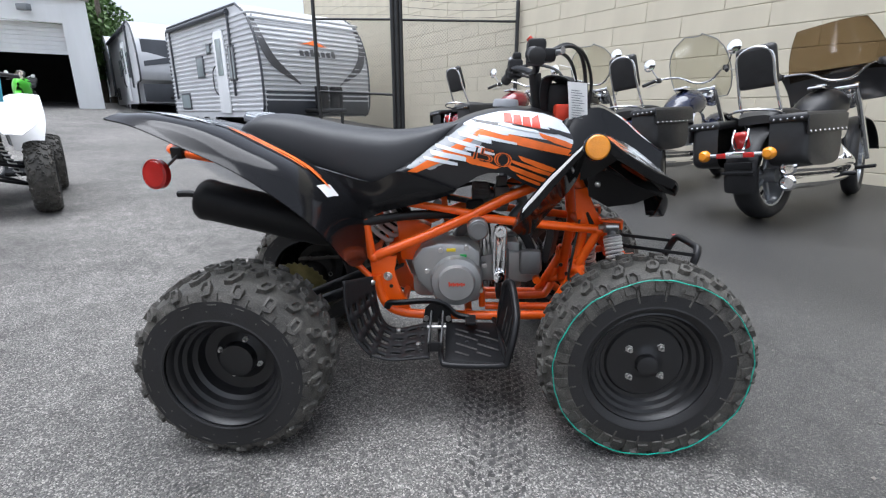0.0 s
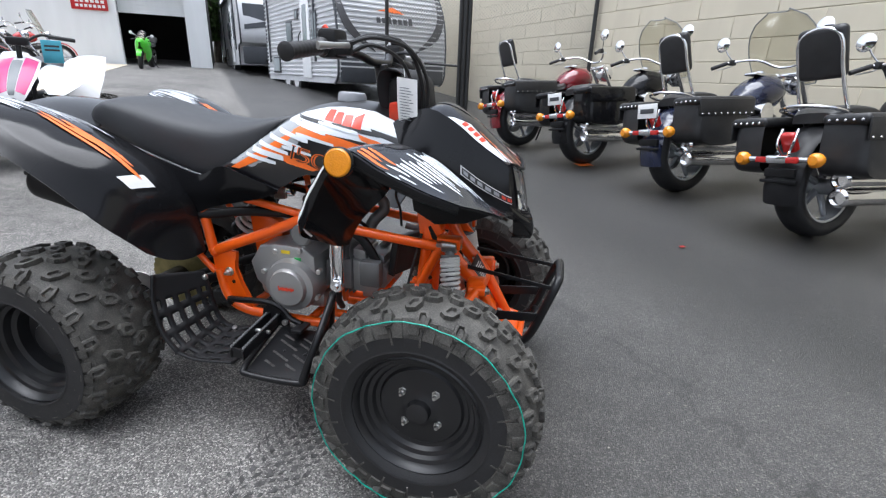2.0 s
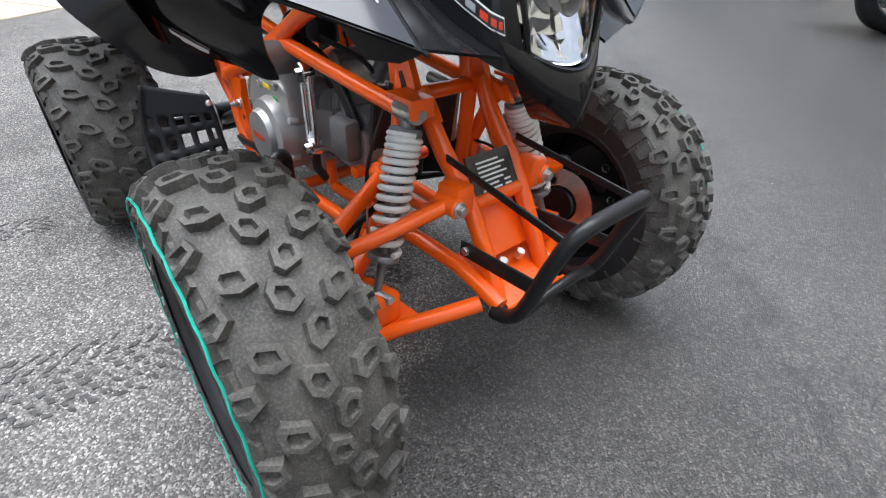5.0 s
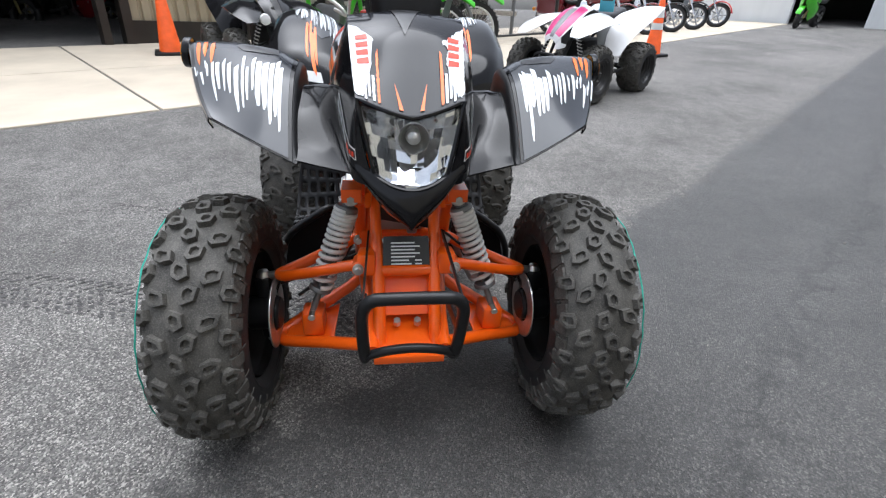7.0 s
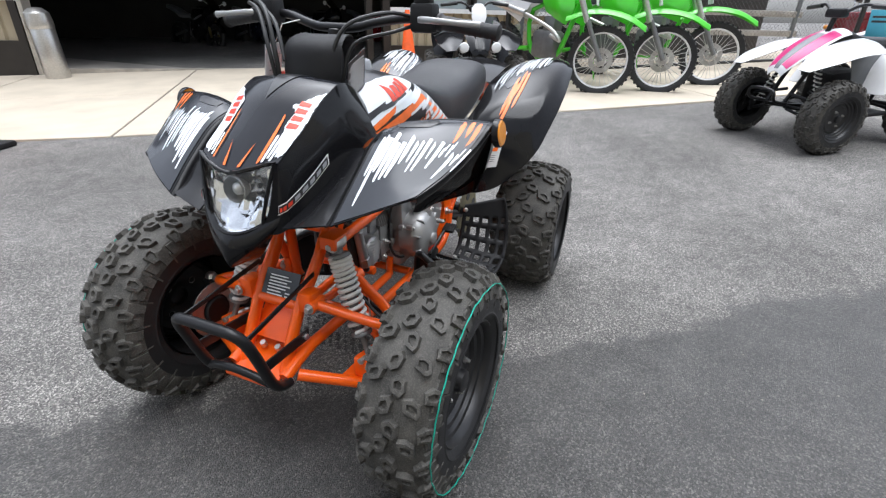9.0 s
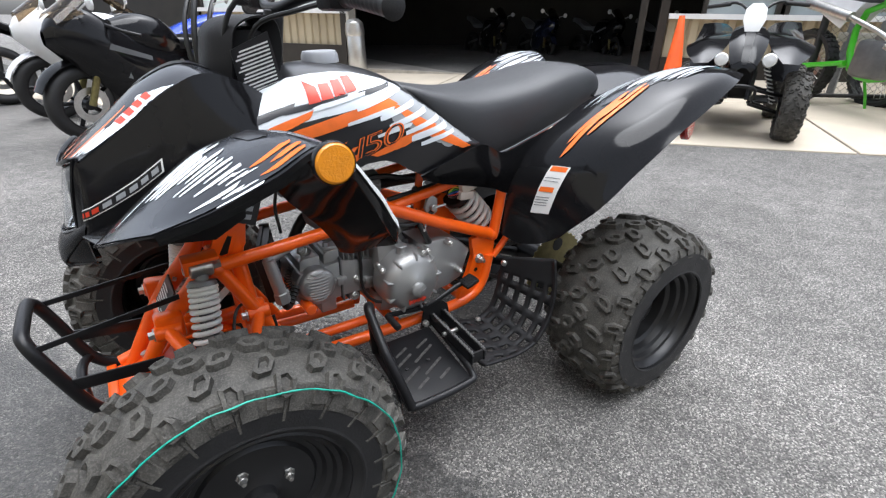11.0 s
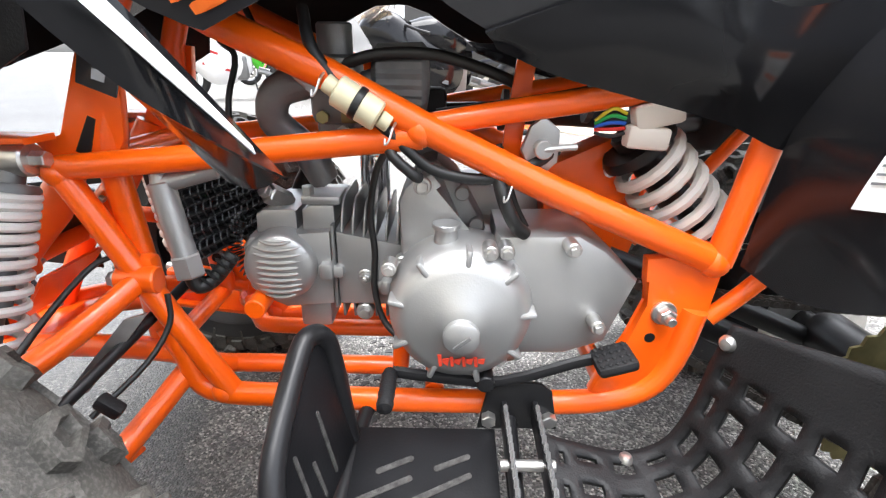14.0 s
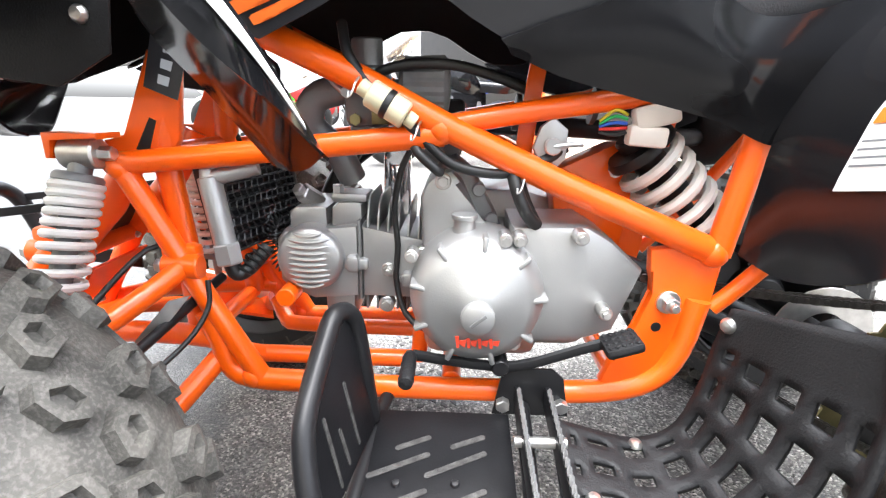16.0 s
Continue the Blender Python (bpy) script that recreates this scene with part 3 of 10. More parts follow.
def cross_place(u_face, zb):
    """Plates on a wall across u: coordinates v, height, depth towards the yard (-u)."""
    def f(v, h, w):
        p = lane(u_face - w, v)
        return (p.x, p.y, zb + h)
    return f


gar = thing("service_garage", Matrix(), "white rendered service garage with a half-raised roller door", "garage")
for v0, v1, h0, h1 in ((-12, -3.45, -0.5, 3.5), (-1.3, -0.55, -0.5, 3.5), (-3.45, -1.3, 2.75, 3.5)):
    bm = B()
    prism(bm, [(v0, h0), (v1, h0), (v1, h1), (v0, h1)], cross_place(20.5, gz0), 0.25)
    part("wall", bm, WHITEWALL, gar)
bm = B()
prism(bm, [(-12.1, 3.5), (-0.45, 3.5), (-0.45, 3.62), (-12.1, 3.62)], cross_place(20.5, gz0), 0.4)
part("roof_edge", bm, jamb_mat, gar)
bm = B()
prism(bm, [(-3.45, 1.78), (-1.3, 1.78), (-1.3, 2.75), (-3.45, 2.75)], cross_place(20.64, gz0), 0.03)
roller = part("roller_door", bm, WHITEWALL, gar, "white roller door half raised")
for k in range(7):
    bm = B()
    prism(bm, [(-3.45, 1.78 + k * 0.139), (-1.3, 1.78 + k * 0.139), (-1.3, 1.91 + k * 0.139), (-3.45, 1.91 + k * 0.139)], cross_place(20.61, gz0), 0.03)
    part("door_slat", bm, WHITEWALL, roller)
bm = B()
box(bm, tuple(Vector(cross_place(20.1, gz0)(-2.2, 3.1, 0.1))), (0.35, 0.2, 0.2), 0.02)
part("flood_light", bm, GREYP, gar, "grey wall floodlight")
# walls behind the roller door, coloured near black for the shade inside
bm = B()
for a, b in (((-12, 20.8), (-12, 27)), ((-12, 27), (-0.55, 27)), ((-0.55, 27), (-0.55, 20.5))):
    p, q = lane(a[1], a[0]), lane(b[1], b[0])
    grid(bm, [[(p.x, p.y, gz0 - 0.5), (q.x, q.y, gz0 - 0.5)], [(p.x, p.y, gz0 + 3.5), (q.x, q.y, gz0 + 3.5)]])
part("side_wall", bm, ROOM_SHADE, gar)
flat_lane("roof_garage", 20.3, 27, -12, -0.55, gz0 + 3.62, 0.15, BRONZE, "flat garage roof", "roof")
bm = B()
prism(bm, [(-4.75, 1.75), (-3.68, 1.75), (-3.68, 2.75), (-4.75, 2.75)], cross_place(20.24, gz0), 0.05, 0.01)
sign = piece("garage_sign", bm, SPOTRED, Matrix(), "square red sign with a white wing shape on the garage wall", "sign")
bm = B()
for k in range(6):
    prism(bm, [(-4.62 + 0.05 * k, 2.22 + k * 0.075), (-3.85 - 0.03 * k, 2.28 + k * 0.075), (-3.85 - 0.03 * k, 2.33 + k * 0.075), (-4.55 + 0.05 * k, 2.27 + k * 0.075)], cross_place(20.19, gz0), 0.004)
part("wing_shape", bm, WHITEP, sign)
for h, nb in ((1.98, 6), (1.83, 7)):
    for k in range(nb):
        bm = B()
        a = -4.62 + k * 0.9 / nb
        prism(bm, [(a, h), (a + 0.6 / nb, h), (a + 0.6 / nb, h + 0.09), (a, h + 0.09)], cross_place(20.19, gz0), 0.004)
        part("print_bar", bm, WHITEP, sign)

# tyre prints pressed across the yard in front of the quad
PRINTS = M("rubber_print_on_asphalt", (0.064, 0.062, 0.060), 0.85, var=0.4, scale=60, bump=0.6, bscale=300)


def tread_print(path, width, rows, seed, keep):
    """Broken bars of a knobbly tread along a line on the ground."""
    r = random.Random(seed)
    vv, ff = [], []
    line = crom([(x, y, 0) for x, y in path], 12)
    n = len(line)
    for k in range(rows):
        f = k / rows * (n - 1.001)
        i = int(f)
        p, d = Vector(line[i]).lerp(Vector(line[i + 1]), f - i), (Vector(line[i + 1]) - Vector(line[i])).normalized()
        sd = V(-d.y, d.x, 0)
        for j, (o, w, h) in enumerate(((-0.47, 0.035, 0.008), (-0.38, 0.045, 0.006), (-0.24, 0.05, 0.009), (-0.12, 0.03, 0.007), (0.02, 0.045, 0.009), (0.14, 0.035, 0.007), (0.26, 0.05, 0.009), (0.38, 0.045, 0.006), (0.47, 0.03, 0.009))):
            if r.random() > keep * (1 - 0.5 * k / rows):
                continue
            c = p + sd * width * (o + r.uniform(-0.02, 0.02)) + d * (0.012 if (k + j) % 2 else 0.0)
            a, e = sd * width * w * r.uniform(0.6, 1.1), d * h * r.uniform(0.4, 0.9)
            sk = d * r.uniform(0.002, 0.012) * (1 if j < 3 else -1)
            q = [c - a - e, c + a * 0.8 - e * r.uniform(0.6, 1) + sk, c + a + e + sk, c - a * r.uniform(0.5, 1) + e]
            m = len(vv)
            for z in (0.0025, -0.01):
                vv += [(t.x, t.y, ground_z(t.x, t.y) + z) for t in q]
            ff += [(m, m + 1, m + 2, m + 3)] + [(m + t, m + (t + 1) % 4, m + 4 + (t + 1) % 4, m + 4 + t) for t in range(4)]
    me = bpy.data.meshes.new("tyre_print")
    me.from_pydata(vv, [], ff)
    me.materials.append(PRINTS)
    return tagged(new("tyre_print", me), "dark knobbly tyre prints on the grey asphalt", "tyre print", kind="stuff")


tread_print([(0.20, 0.10), (0.19, -0.20), (0.15, -0.55), (0.07, -0.90), (-0.02, -1.25), (-0.12, -1.65)], 0.20, 92, 3, 0.9)
tread_print([(-0.62, -0.62), (-0.66, -0.85), (-0.73, -1.10), (-0.82, -1.45)], 0.11, 46, 5, 0.6)

# loose grit on the asphalt
r_ = random.Random(21)
gv, gf = [], []
for k in range(900):
    gx, gy = r_.uniform(-2.2, 3.0), r_.uniform(-1.7, 3.2)
    d = r_.uniform(0.0015, 0.0045) * (1.6 if r_.random() < 0.06 else 1)
    n0 = len(gv)
    z0 = ground_z(gx, gy) + d * 0.3
    for ax, ay, az in ((1, 0, 0), (-0.6, 0.8, 0), (-0.5, -0.8, 0), (0.1, 0.1, 0.9), (0, 0, -0.8)):
        gv.append((gx + d * ax * r_.uniform(0.7, 1.3), gy + d * ay * r_.uniform(0.7, 1.3), z0 + d * az))
    gf += [(n0, n0 + 1, n0 + 3), (n0 + 1, n0 + 2, n0 + 3), (n0 + 2, n0, n0 + 3), (n0 + 1, n0, n0 + 4), (n0 + 2, n0 + 1, n0 + 4), (n0, n0 + 2, n0 + 4)]
me = bpy.data.meshes.new("grit")
me.from_pydata(gv, [], gf)
me.materials.append(M("pale_grit", (0.19, 0.175, 0.155), 0.8, var=0.6, scale=3))
tagged(new("grit", me), "pale loose grit scattered on the asphalt", "grit", kind="stuff")

# ---- quad bike: wheels ----
TYRES = {}


def tyre_meshes(R, W, rim, pitches, key):
    """Off-road tyre about the y axis: smooth carcass, crown with hollow knobs and long shoulder blocks."""
    if key in TYRES:
        return TYRES[key]
    ss = [-1.32, -1.0, -0.8, -0.45, 0, 0.45, 0.8, 1.0, 1.32]
    yy = [-0.5 * W, -0.478 * W, -0.42 * W, -0.25 * W, 0, 0.25 * W, 0.42 * W, 0.478 * W, 0.5 * W]
    rr = [R - 0.085, R - 0.042, R - 0.020, R - 0.006, R - 0.003, R - 0.006, R - 0.020, R - 0.042, R - 0.085]

    def on(phi, s, h):
        y, r = np.interp(s, ss, yy), np.interp(s, ss, rr)
        dy, dr = np.interp(s + 0.05, ss, yy) - np.interp(s - 0.05, ss, yy), np.interp(s + 0.05, ss, rr) - np.interp(s - 0.05, ss, rr)
        k = math.hypot(dy, dr)
        r, y = r + h * dy / k, y - h * dr / k
        return (r * math.cos(phi), y, r * math.sin(phi))

    side = B()
    half = [(rim - 0.004, 0.40), (rim + 0.008, 0.455), (rim + 0.015, 0.478), (rim + 0.018, 0.4895), (rim + 0.021, 0.483), (rim + 0.03, 0.492), (rim + 0.055, 0.503), (R - 0.104, 0.502), (R - 0.10, 0.511), (R - 0.096, 0.502), (R - 0.085, 0.5)]
    spin(side, [(r, -y * W) for r, y in half[::-1]] + [(rim - 0.01, -0.2 * W), (rim - 0.01, 0.2 * W)] + [(r, y * W) for r, y in half], (0, 0, 0), (0, 1, 0), 56)
    crown = B()
    spin(crown, [(np.interp(s, ss, rr), np.interp(s, ss, yy)) for s in np.linspace(-1.32, 1.32, 17)], (0, 0, 0), (0, 1, 0), 64)
    rng = random.Random(len(key) * 7 + 1)

    def knob(phi0, s0, outline, h, hollow):
        kx, ky = 1.0 / R, 2.0 / W
        n = len(outline)
        ring = lambda f, hh: [crown.verts.new(on(phi0 + a * f * kx, s0 + b * f * ky, hh)) for a, b in outline]  # noqa: E731
        rows = [ring(1.14, -0.002), ring(1.0, h)]
        if hollow:
            rows += [ring(0.56, h), ring(0.44, h * 0.35)]
        for a, b in zip(rows, rows[1:]):
            for i in range(n):
                crown.faces.new([a[i], a[(i + 1) % n], b[(i + 1) % n], b[i]])
        crown.faces.new(rows[-1])

    def shape(a, b, sk, flip):
        o = [(-a, -b * 0.55), (-a * 0.35, -b), (a * 0.7, -b * 0.8), (a, b * 0.1), (a * 0.45, b), (-a * 0.75, b * 0.75)]
        return [((x + sk * y) * flip * rng.uniform(0.93, 1.07), y * rng.uniform(0.93, 1.07)) for x, y in o]

    for k in range(pitches):
        f = 2 * math.pi / pitches
        for s0, off, a, b, sk, hollow in ((0.10, 0.0, 0.021, 0.018, 0.2, 1), (-0.10, 0.5, 0.021, 0.018, 0.2, 1), (0.47, 0.42, 0.019, 0.021, 0.3, 1), (-0.47, 0.92, 0.019, 0.021, 0.3, 1), (0.80, 0.05, 0.020, 0.018, -0.2, 1), (-0.80, 0.55, 0.020, 0.018, -0.2, 1)):
            b2 = b * W / 0.21
            knob((k + off + rng.uniform(-0.03, 0.03)) * f, s0, shape(a * 0.86, b2 * 0.92, sk, 1 if s0 > 0 else -1), 0.0125, hollow)
        for sg in (1, -1):
            for off in (0.30, 0.78):
                ln = 0.014 if off < 0.5 else 0.010
                knob((k + off) * f, sg * (1.0 if off < 0.5 else 0.97), [(-0.015, -ln), (0.015, -ln), (0.014, ln), (-0.014, ln)], 0.0055, 0)
            # thin moulded bars running down the sidewall
            knob((k + 0.55) * f, sg * 1.16, [(-0.003, -0.012), (0.003, -0.012), (0.003, 0.012), (-0.003, 0.012)], 0.0025, 0)
    TYRES[key] = (mesh_of("tyre", side, RUBBER, 35), mesh_of("tread", crown, TREAD, 25))
    return TYRES[key]


def rim_mesh(deep, out, W):
    """Pressed steel wheel: lip, stepped barrel, centre disc. The outer face lies at y = -out."""
    b = B()
    if deep:
        prof = [(0.150, W * 0.42), (0.158, -out + 0.010), (0.161, -out), (0.156, -out - 0.003), (0.150, -out + 0.004), (0.146, -out + 0.018), (0.138, -out + 0.022), (0.134, -out + 0.036), (0.124, -out + 0.042), (0.119, -out + 0.060), (0.108, -out + 0.068), (0.102, -out + 0.098), (0.072, -out + 0.104), (0.050, -out + 0.094), (0.047, -out + 0.070), (0.028, -out + 0.066), (0.0, -out + 0.066)]
    else:
        prof = [(0.150, W * 0.42), (0.158, -out + 0.010), (0.161, -out), (0.156, -out - 0.003), (0.150, -out + 0.004), (0.146, -out + 0.016), (0.137, -out + 0.020), (0.132, -out + 0.030), (0.122, -out + 0.034), (0.116, -out + 0.044), (0.106, -out + 0.046), (0.100, -out + 0.040), (0.055, -out + 0.038), (0.042, -out + 0.034), (0.030, -out + 0.028), (0.027, -out + 0.012), (0.018, -out + 0.008), (0.0, -out + 0.008)]
    spin(b, prof, (0, 0, 0), (0, 1, 0), 56)
    return mesh_of("wheel", b, RIM, 28)


def nut_mesh():
    b = B()
    spin(b, [(0.0, -0.018), (0.004, -0.018), (0.0055, -0.014), (0.0055, -0.008), (0.0085, -0.008), (0.0085, 0.0), (0.011, 0.0), (0.011, 0.002)], (0, 0, 0), (0, 1, 0), 6)
    return mesh_of("wheel_nut", b, STEEL, 25)


atv = thing("quad_bike", Matrix(), "black and orange sport quad bike with knobbly tyres parked on asphalt", "quad bike")
FR, FW, RR, RW = 0.279, 0.178, 0.260, 0.261
rims = {"f": rim_mesh(False, FW * 0.5 - 0.014, FW), "r": rim_mesh(True, RW * 0.5 - 0.012, RW)}
nut = nut_mesh()


def wheel(parent, x, y, z, kind, steer=0.0, extra=True):
    """One wheel; it faces -y, and is turned about for the other side."""
    R, W = (FR, FW) if kind == "f" else (RR, RW)
    side, crown = tyre_meshes(R, W, 0.159, 20 if kind == "f" else 18, kind)
    m = pose(x, y, z, 0, 0, (0 if y < 0 else 180) + steer) @ Matrix.Rotation(0.31 * (x + 2 * y), 4, "Y")
    w = part("wheel", rims[kind], RIM, parent, at=m)
    part("tyre", side, RUBBER, w)
    part("tread", crown, TREAD, w, "dusty hollow-knob tread")
    out = W * 0.5 - (0.014 - 0.036 if kind == "f" else 0.012 - 0.1)
    dy = -(W * 0.5 - 0.014) + 0.038 if kind == "f" else -(W * 0.5 - 0.012) + 0.103
    for k in range(4):
        a = radians(45 + 90 * k)
        part("wheel_nut", nut, STEEL, w, at=pose(0.058 * math.cos(a), dy, 0.058 * math.sin(a)))
    if kind == "f" and extra:
        b = B()
        pts = []
        for k in range(120):
            a = 2 * math.pi * k / 120
            r = R - 0.026 + 0.0012 * math.sin(9 * a) + 0.0008 * math.sin(23 * a + 1)
            pts.append((r * math.cos(a), -W * 0.448 - 0.0125 - 0.0008 * math.sin(31 * a), r * math.sin(a)))
        tube(b, pts, 0.0017, 5, closed=True)
        part("paint_stripe", b, GREENPAINT, w, "hand-drawn green stripe")
    return w


FX, RX, FY, RY = 0.569, -0.559, 0.419, 0.396
wheel(atv, FX, -FY, FR + 0.003, "f", -2)
wheel(atv, FX, FY, FR + 0.003, "f", -2)
wheel(atv, RX, -RY, RR + 0.003, "r")
wheel(atv, RX, RY, RR + 0.003, "r")

# ---- frame ----


def bar(name, pts, r, mat, parent=None, label="", smooth=0, seg=12, flat=1.0):
    b = B()
    tube(b, pts, r, seg, smooth, flat=flat)
    return part(name, b, mat, parent or atv, label)


def mir(pts, s):
    return [(x, s * y, z) for x, y, z in pts]


for s in (1, -1):
    # shock tower gusset; a black patch stands in for its dark lightening hole
    b = B()
    outer = [(0.575, 0.556), (0.560, 0.590), (0.520, 0.602), (0.478, 0.705), (0.438, 0.700), (0.452, 0.60), (0.470, 0.572)]
    prism(b, outer, lambda u, v, w: (u, s * (0.088 + w), v), 0.018, 0.003)
    tower = part("shock_tower", b, ORANGE, atv, "orange shock tower gusset")
    b = B()
    prism(b, [(0.512, 0.582), (0.492, 0.586), (0.478, 0.622), (0.486, 0.626)], lambda u, v, w: (u, s * (0.1062 + w), v), 0.0012)
    part("opening", b, BLACKPAINT, tower)
    bar("tower_upright", mir([(0.475, 0.095, 0.56), (0.462, 0.085, 0.70), (0.425, 0.065, 0.78)], s), 0.016, ORANGE)
    bar("tower_leg", mir([(0.475, 0.10, 0.57), (0.462, 0.105, 0.44), (0.455, 0.112, 0.325)], s), 0.017, ORANGE)
    # front uprights that carry the warning plate
    bar("front_upright", mir([(0.515, 0.085, 0.600), (0.565, 0.076, 0.50), (0.620, 0.068, 0.415), (0.672, 0.066, 0.325), (0.705, 0.066, 0.262)], s), 0.0165, ORANGE, smooth=2)
    b = B()
    box(b, (0.612, s * 0.098, 0.436), (0.05, 0.045, 0.055), 0.008)
    part("arm_bracket", b, ORANGE, atv)
    b = B()
    box(b, (0.462, s * 0.122, 0.438), (0.05, 0.030, 0.055), 0.008)
    part("arm_bracket", b, ORANGE, atv)
    # control arms
    up = B()
    tube(up, mir([(0.615, 0.118, 0.430), (0.590, 0.20, 0.405), (0.560, 0.285, 0.378), (0.545, 0.300, 0.374)], s), 0.0135, 12, 2)
    tube(up, mir([(0.455, 0.140, 0.438), (0.490, 0.215, 0.405), (0.535, 0.290, 0.378), (0.545, 0.300, 0.374)], s), 0.0135, 12, 2)
    cyl(up, mir([(0.640, 0.118, 0.430)], s)[0], mir([(0.592, 0.118, 0.430)], s)[0], 0.017)
    cyl(up, mir([(0.480, 0.138, 0.438)], s)[0], mir([(0.432, 0.138, 0.438)], s)[0], 0.017)
    arm = part("upper_arm", up, ORANGE, atv, "orange tubular upper control arm")
    for x, y, z in ((0.642, 0.118, 0.430), (0.482, 0.138, 0.438)):
        b = B()
        cyl(b, (x - 0.004, s * y, z), (x + 0.010, s * y, z), 0.0095, seg=6)
        cyl(b, (x - 0.004, s * y, z), (x + 0.001, s * y, z), 0.014, seg=16)
        part("arm_bolt", b, STEEL, arm)
    b = B()
    cyl(b, (0.545, s * 0.298, 0.374), (0.545, s * 0.335, 0.370), 0.011, 0.009, seg=12)
    spin(b, [(0.0, -0.018), (0.012, -0.014), (0.018, 0.0), (0.012, 0.014), (0.0, 0.018)], (0.545, s * 0.338, 0.369), (0, 0, 1), 16)
    part("ball_joint", b, STEEL, arm, "steel ball joint")
    lo = B()
    tube(lo, mir([(0.690, 0.100, 0.262), (0.62, 0.215, 0.222), (0.575, 0.295, 0.197), (0.548, 0.318, 0.192)], s), 0.015, 12, 2)
    tube(lo, mir([(0.420, 0.118, 0.310), (0.470, 0.215, 0.250), (0.525, 0.300, 0.200), (0.548, 0.318, 0.192)], s), 0.015, 12, 2)
    poly = [(0.635, 0.190), (0.460, 0.190), (0.515, 0.295), (0.585, 0.295)]
    prism(lo, poly, lambda u, v, w: (u, s * v, 0.228 - (v - 0.19) * 0.25 + w), 0.008, 0.002)
    box(lo, (0.566, s * 0.235, 0.258), (0.075, 0.045, 0.060), 0.006)
    arm = part("lower_arm", lo, ORANGE, atv, "orange lower control arm with shock bracket")
    b = B()
    cyl(b, (0.545, s * 0.318, 0.192), (0.545, s * 0.345, 0.190), 0.010, seg=12)
    part("arm_bolt", b, STEEL, arm)
    b = B()
    cyl(b, (0.610, s * 0.236, 0.284), (0.530, s * 0.236, 0.284), 0.008, seg=8)
    part("arm_bolt", b, STEEL, arm)
    # upright (knuckle), hub, brake disc, tie rod
    b = B()
    box(b, (0.545, s * 0.338, 0.285), (0.045, 0.035, 0.175), 0.010)
    cyl(b, (FX, s * 0.300, FR), (FX, s * 0.375, FR), 0.040, seg=20)
    box(b, (0.52, s * 0.325, 0.33), (0.075, 0.03, 0.03), 0.006)
    part("steering_knuckle", b, BLACKPAINT, atv)
    b = B()
    spin(b, [(0.045, -0.002), (0.085, -0.002), (0.086, 0), (0.085, 0.002), (0.045, 0.002)], (FX, s * 0.312, FR), (0, 1, 0), 32, True)
    part("brake_disc", b, STEEL, atv, "front brake disc")
    bar("tie_rod", mir([(0.44, 0.05, 0.40), (0.50, 0.31, 0.325)], s), 0.007, BLACKPAINT)
    # front shock
    top, low = Vector((0.552, s * 0.122, 0.577)), Vector((0.590, s * 0.224, 0.290))
    d = (low - top)
    b = B()
    cyl(b, top + d * 0.04, top + d * 0.55, 0.013, seg=14)
    cyl(b, top + d * 0.50, low, 0.0075, seg=12)
    spin(b, [(0.0, 0.0), (0.024, 0.0), (0.027, 0.004), (0.027, 0.010), (0.0, 0.011)], top + d * 0.085, d.normalized(), 24)
    spin(b, [(0.0, 0.0), (0.024, 0.0), (0.027, 0.004), (0.027, 0.010), (0.0, 0.011)], top + d * 0.76, d.normalized(), 24)
    shock = part("shock_absorber", b, ALUDARK, atv, "front shock absorber with white coil spring")
    b = B()
    t = d.normalized()
    ax = t.cross(V(0, 1, 0)).normalized()
    bi = t.cross(ax)
    pts = []
    turns = 13
    for k in range(turns * 14 + 1):
        a = 2 * math.pi * k / 14
        f = k / (turns * 14)
        pts.append(tuple(top + d * (0.115 + 0.635 * (0.55 * f + 0.45 * f * f)) + (ax * math.cos(a) + bi * math.sin(a)) * 0.0245))
    tube(b, pts, 0.0054, 8)
    part("coil_spring", b, SPRINGW, shock, "white coil spring")
    b = B()
    cyl(b, top + V(0.022, 0, 0), top - V(0.022, 0, 0), 0.019, seg=18)
    part("upper_eye", b, STEEL, shock)
    b = B()
    cyl(b, top + V(0.034, 0, 0), top - V(0.038, 0, 0), 0.009, seg=6)
    part("shock_bolt", b, STEEL, shock)
    b = B()
    prism(b, [(0.584, 0.572), (0.584, 0.602), (0.518, 0.602), (0.518, 0.595), (0.576, 0.595), (0.576, 0.572)], lambda u, v, w: (u, s * (0.098 + w), v), 0.044, 0.002)
    part("shock_mount", b, ORANGE, tower)

# cross members, skid plate, floor of the cradle
for x, y, z in ((0.46, 0.115, 0.322), (0.10, 0.13, 0.276), (-0.13, 0.13, 0.282), (-0.22, 0.13, 0.48), (0.62, 0.075, 0.415), (0.48, 0.09, 0.58), (0.33, 0.12, 0.39)):
    b = B()
    cyl(b, (x, -y, z), (x, y, z), 0.0135, seg=12)
    part("cross_member", b, ORANGE, atv)
b = B()
prism(b, [(0.60, -0.075), (0.70, -0.066), (0.748, -0.078), (0.748, 0.078), (0.70, 0.066), (0.60, 0.075)], lambda u, v, w: (u, v, 0.305 - (u - 0.60) * 0.30 + w), 0.005, 0.0015)
prism(b, [(0.60, -0.065), (0.655, -0.055), (0.655, 0.055), (0.60, 0.065)], lambda u, v, w: (u + w, v, 0.392 - (u - 0.60) * 1.3), 0.005)
prism(b, [(0.735, -0.082), (0.755, -0.082), (0.755, 0.082), (0.735, 0.082)], lambda u, v, w: (u, v, 0.256 + w), 0.020, 0.004)
skid = part("skid_plate", b, ORANGE, atv, "orange folded skid plate")
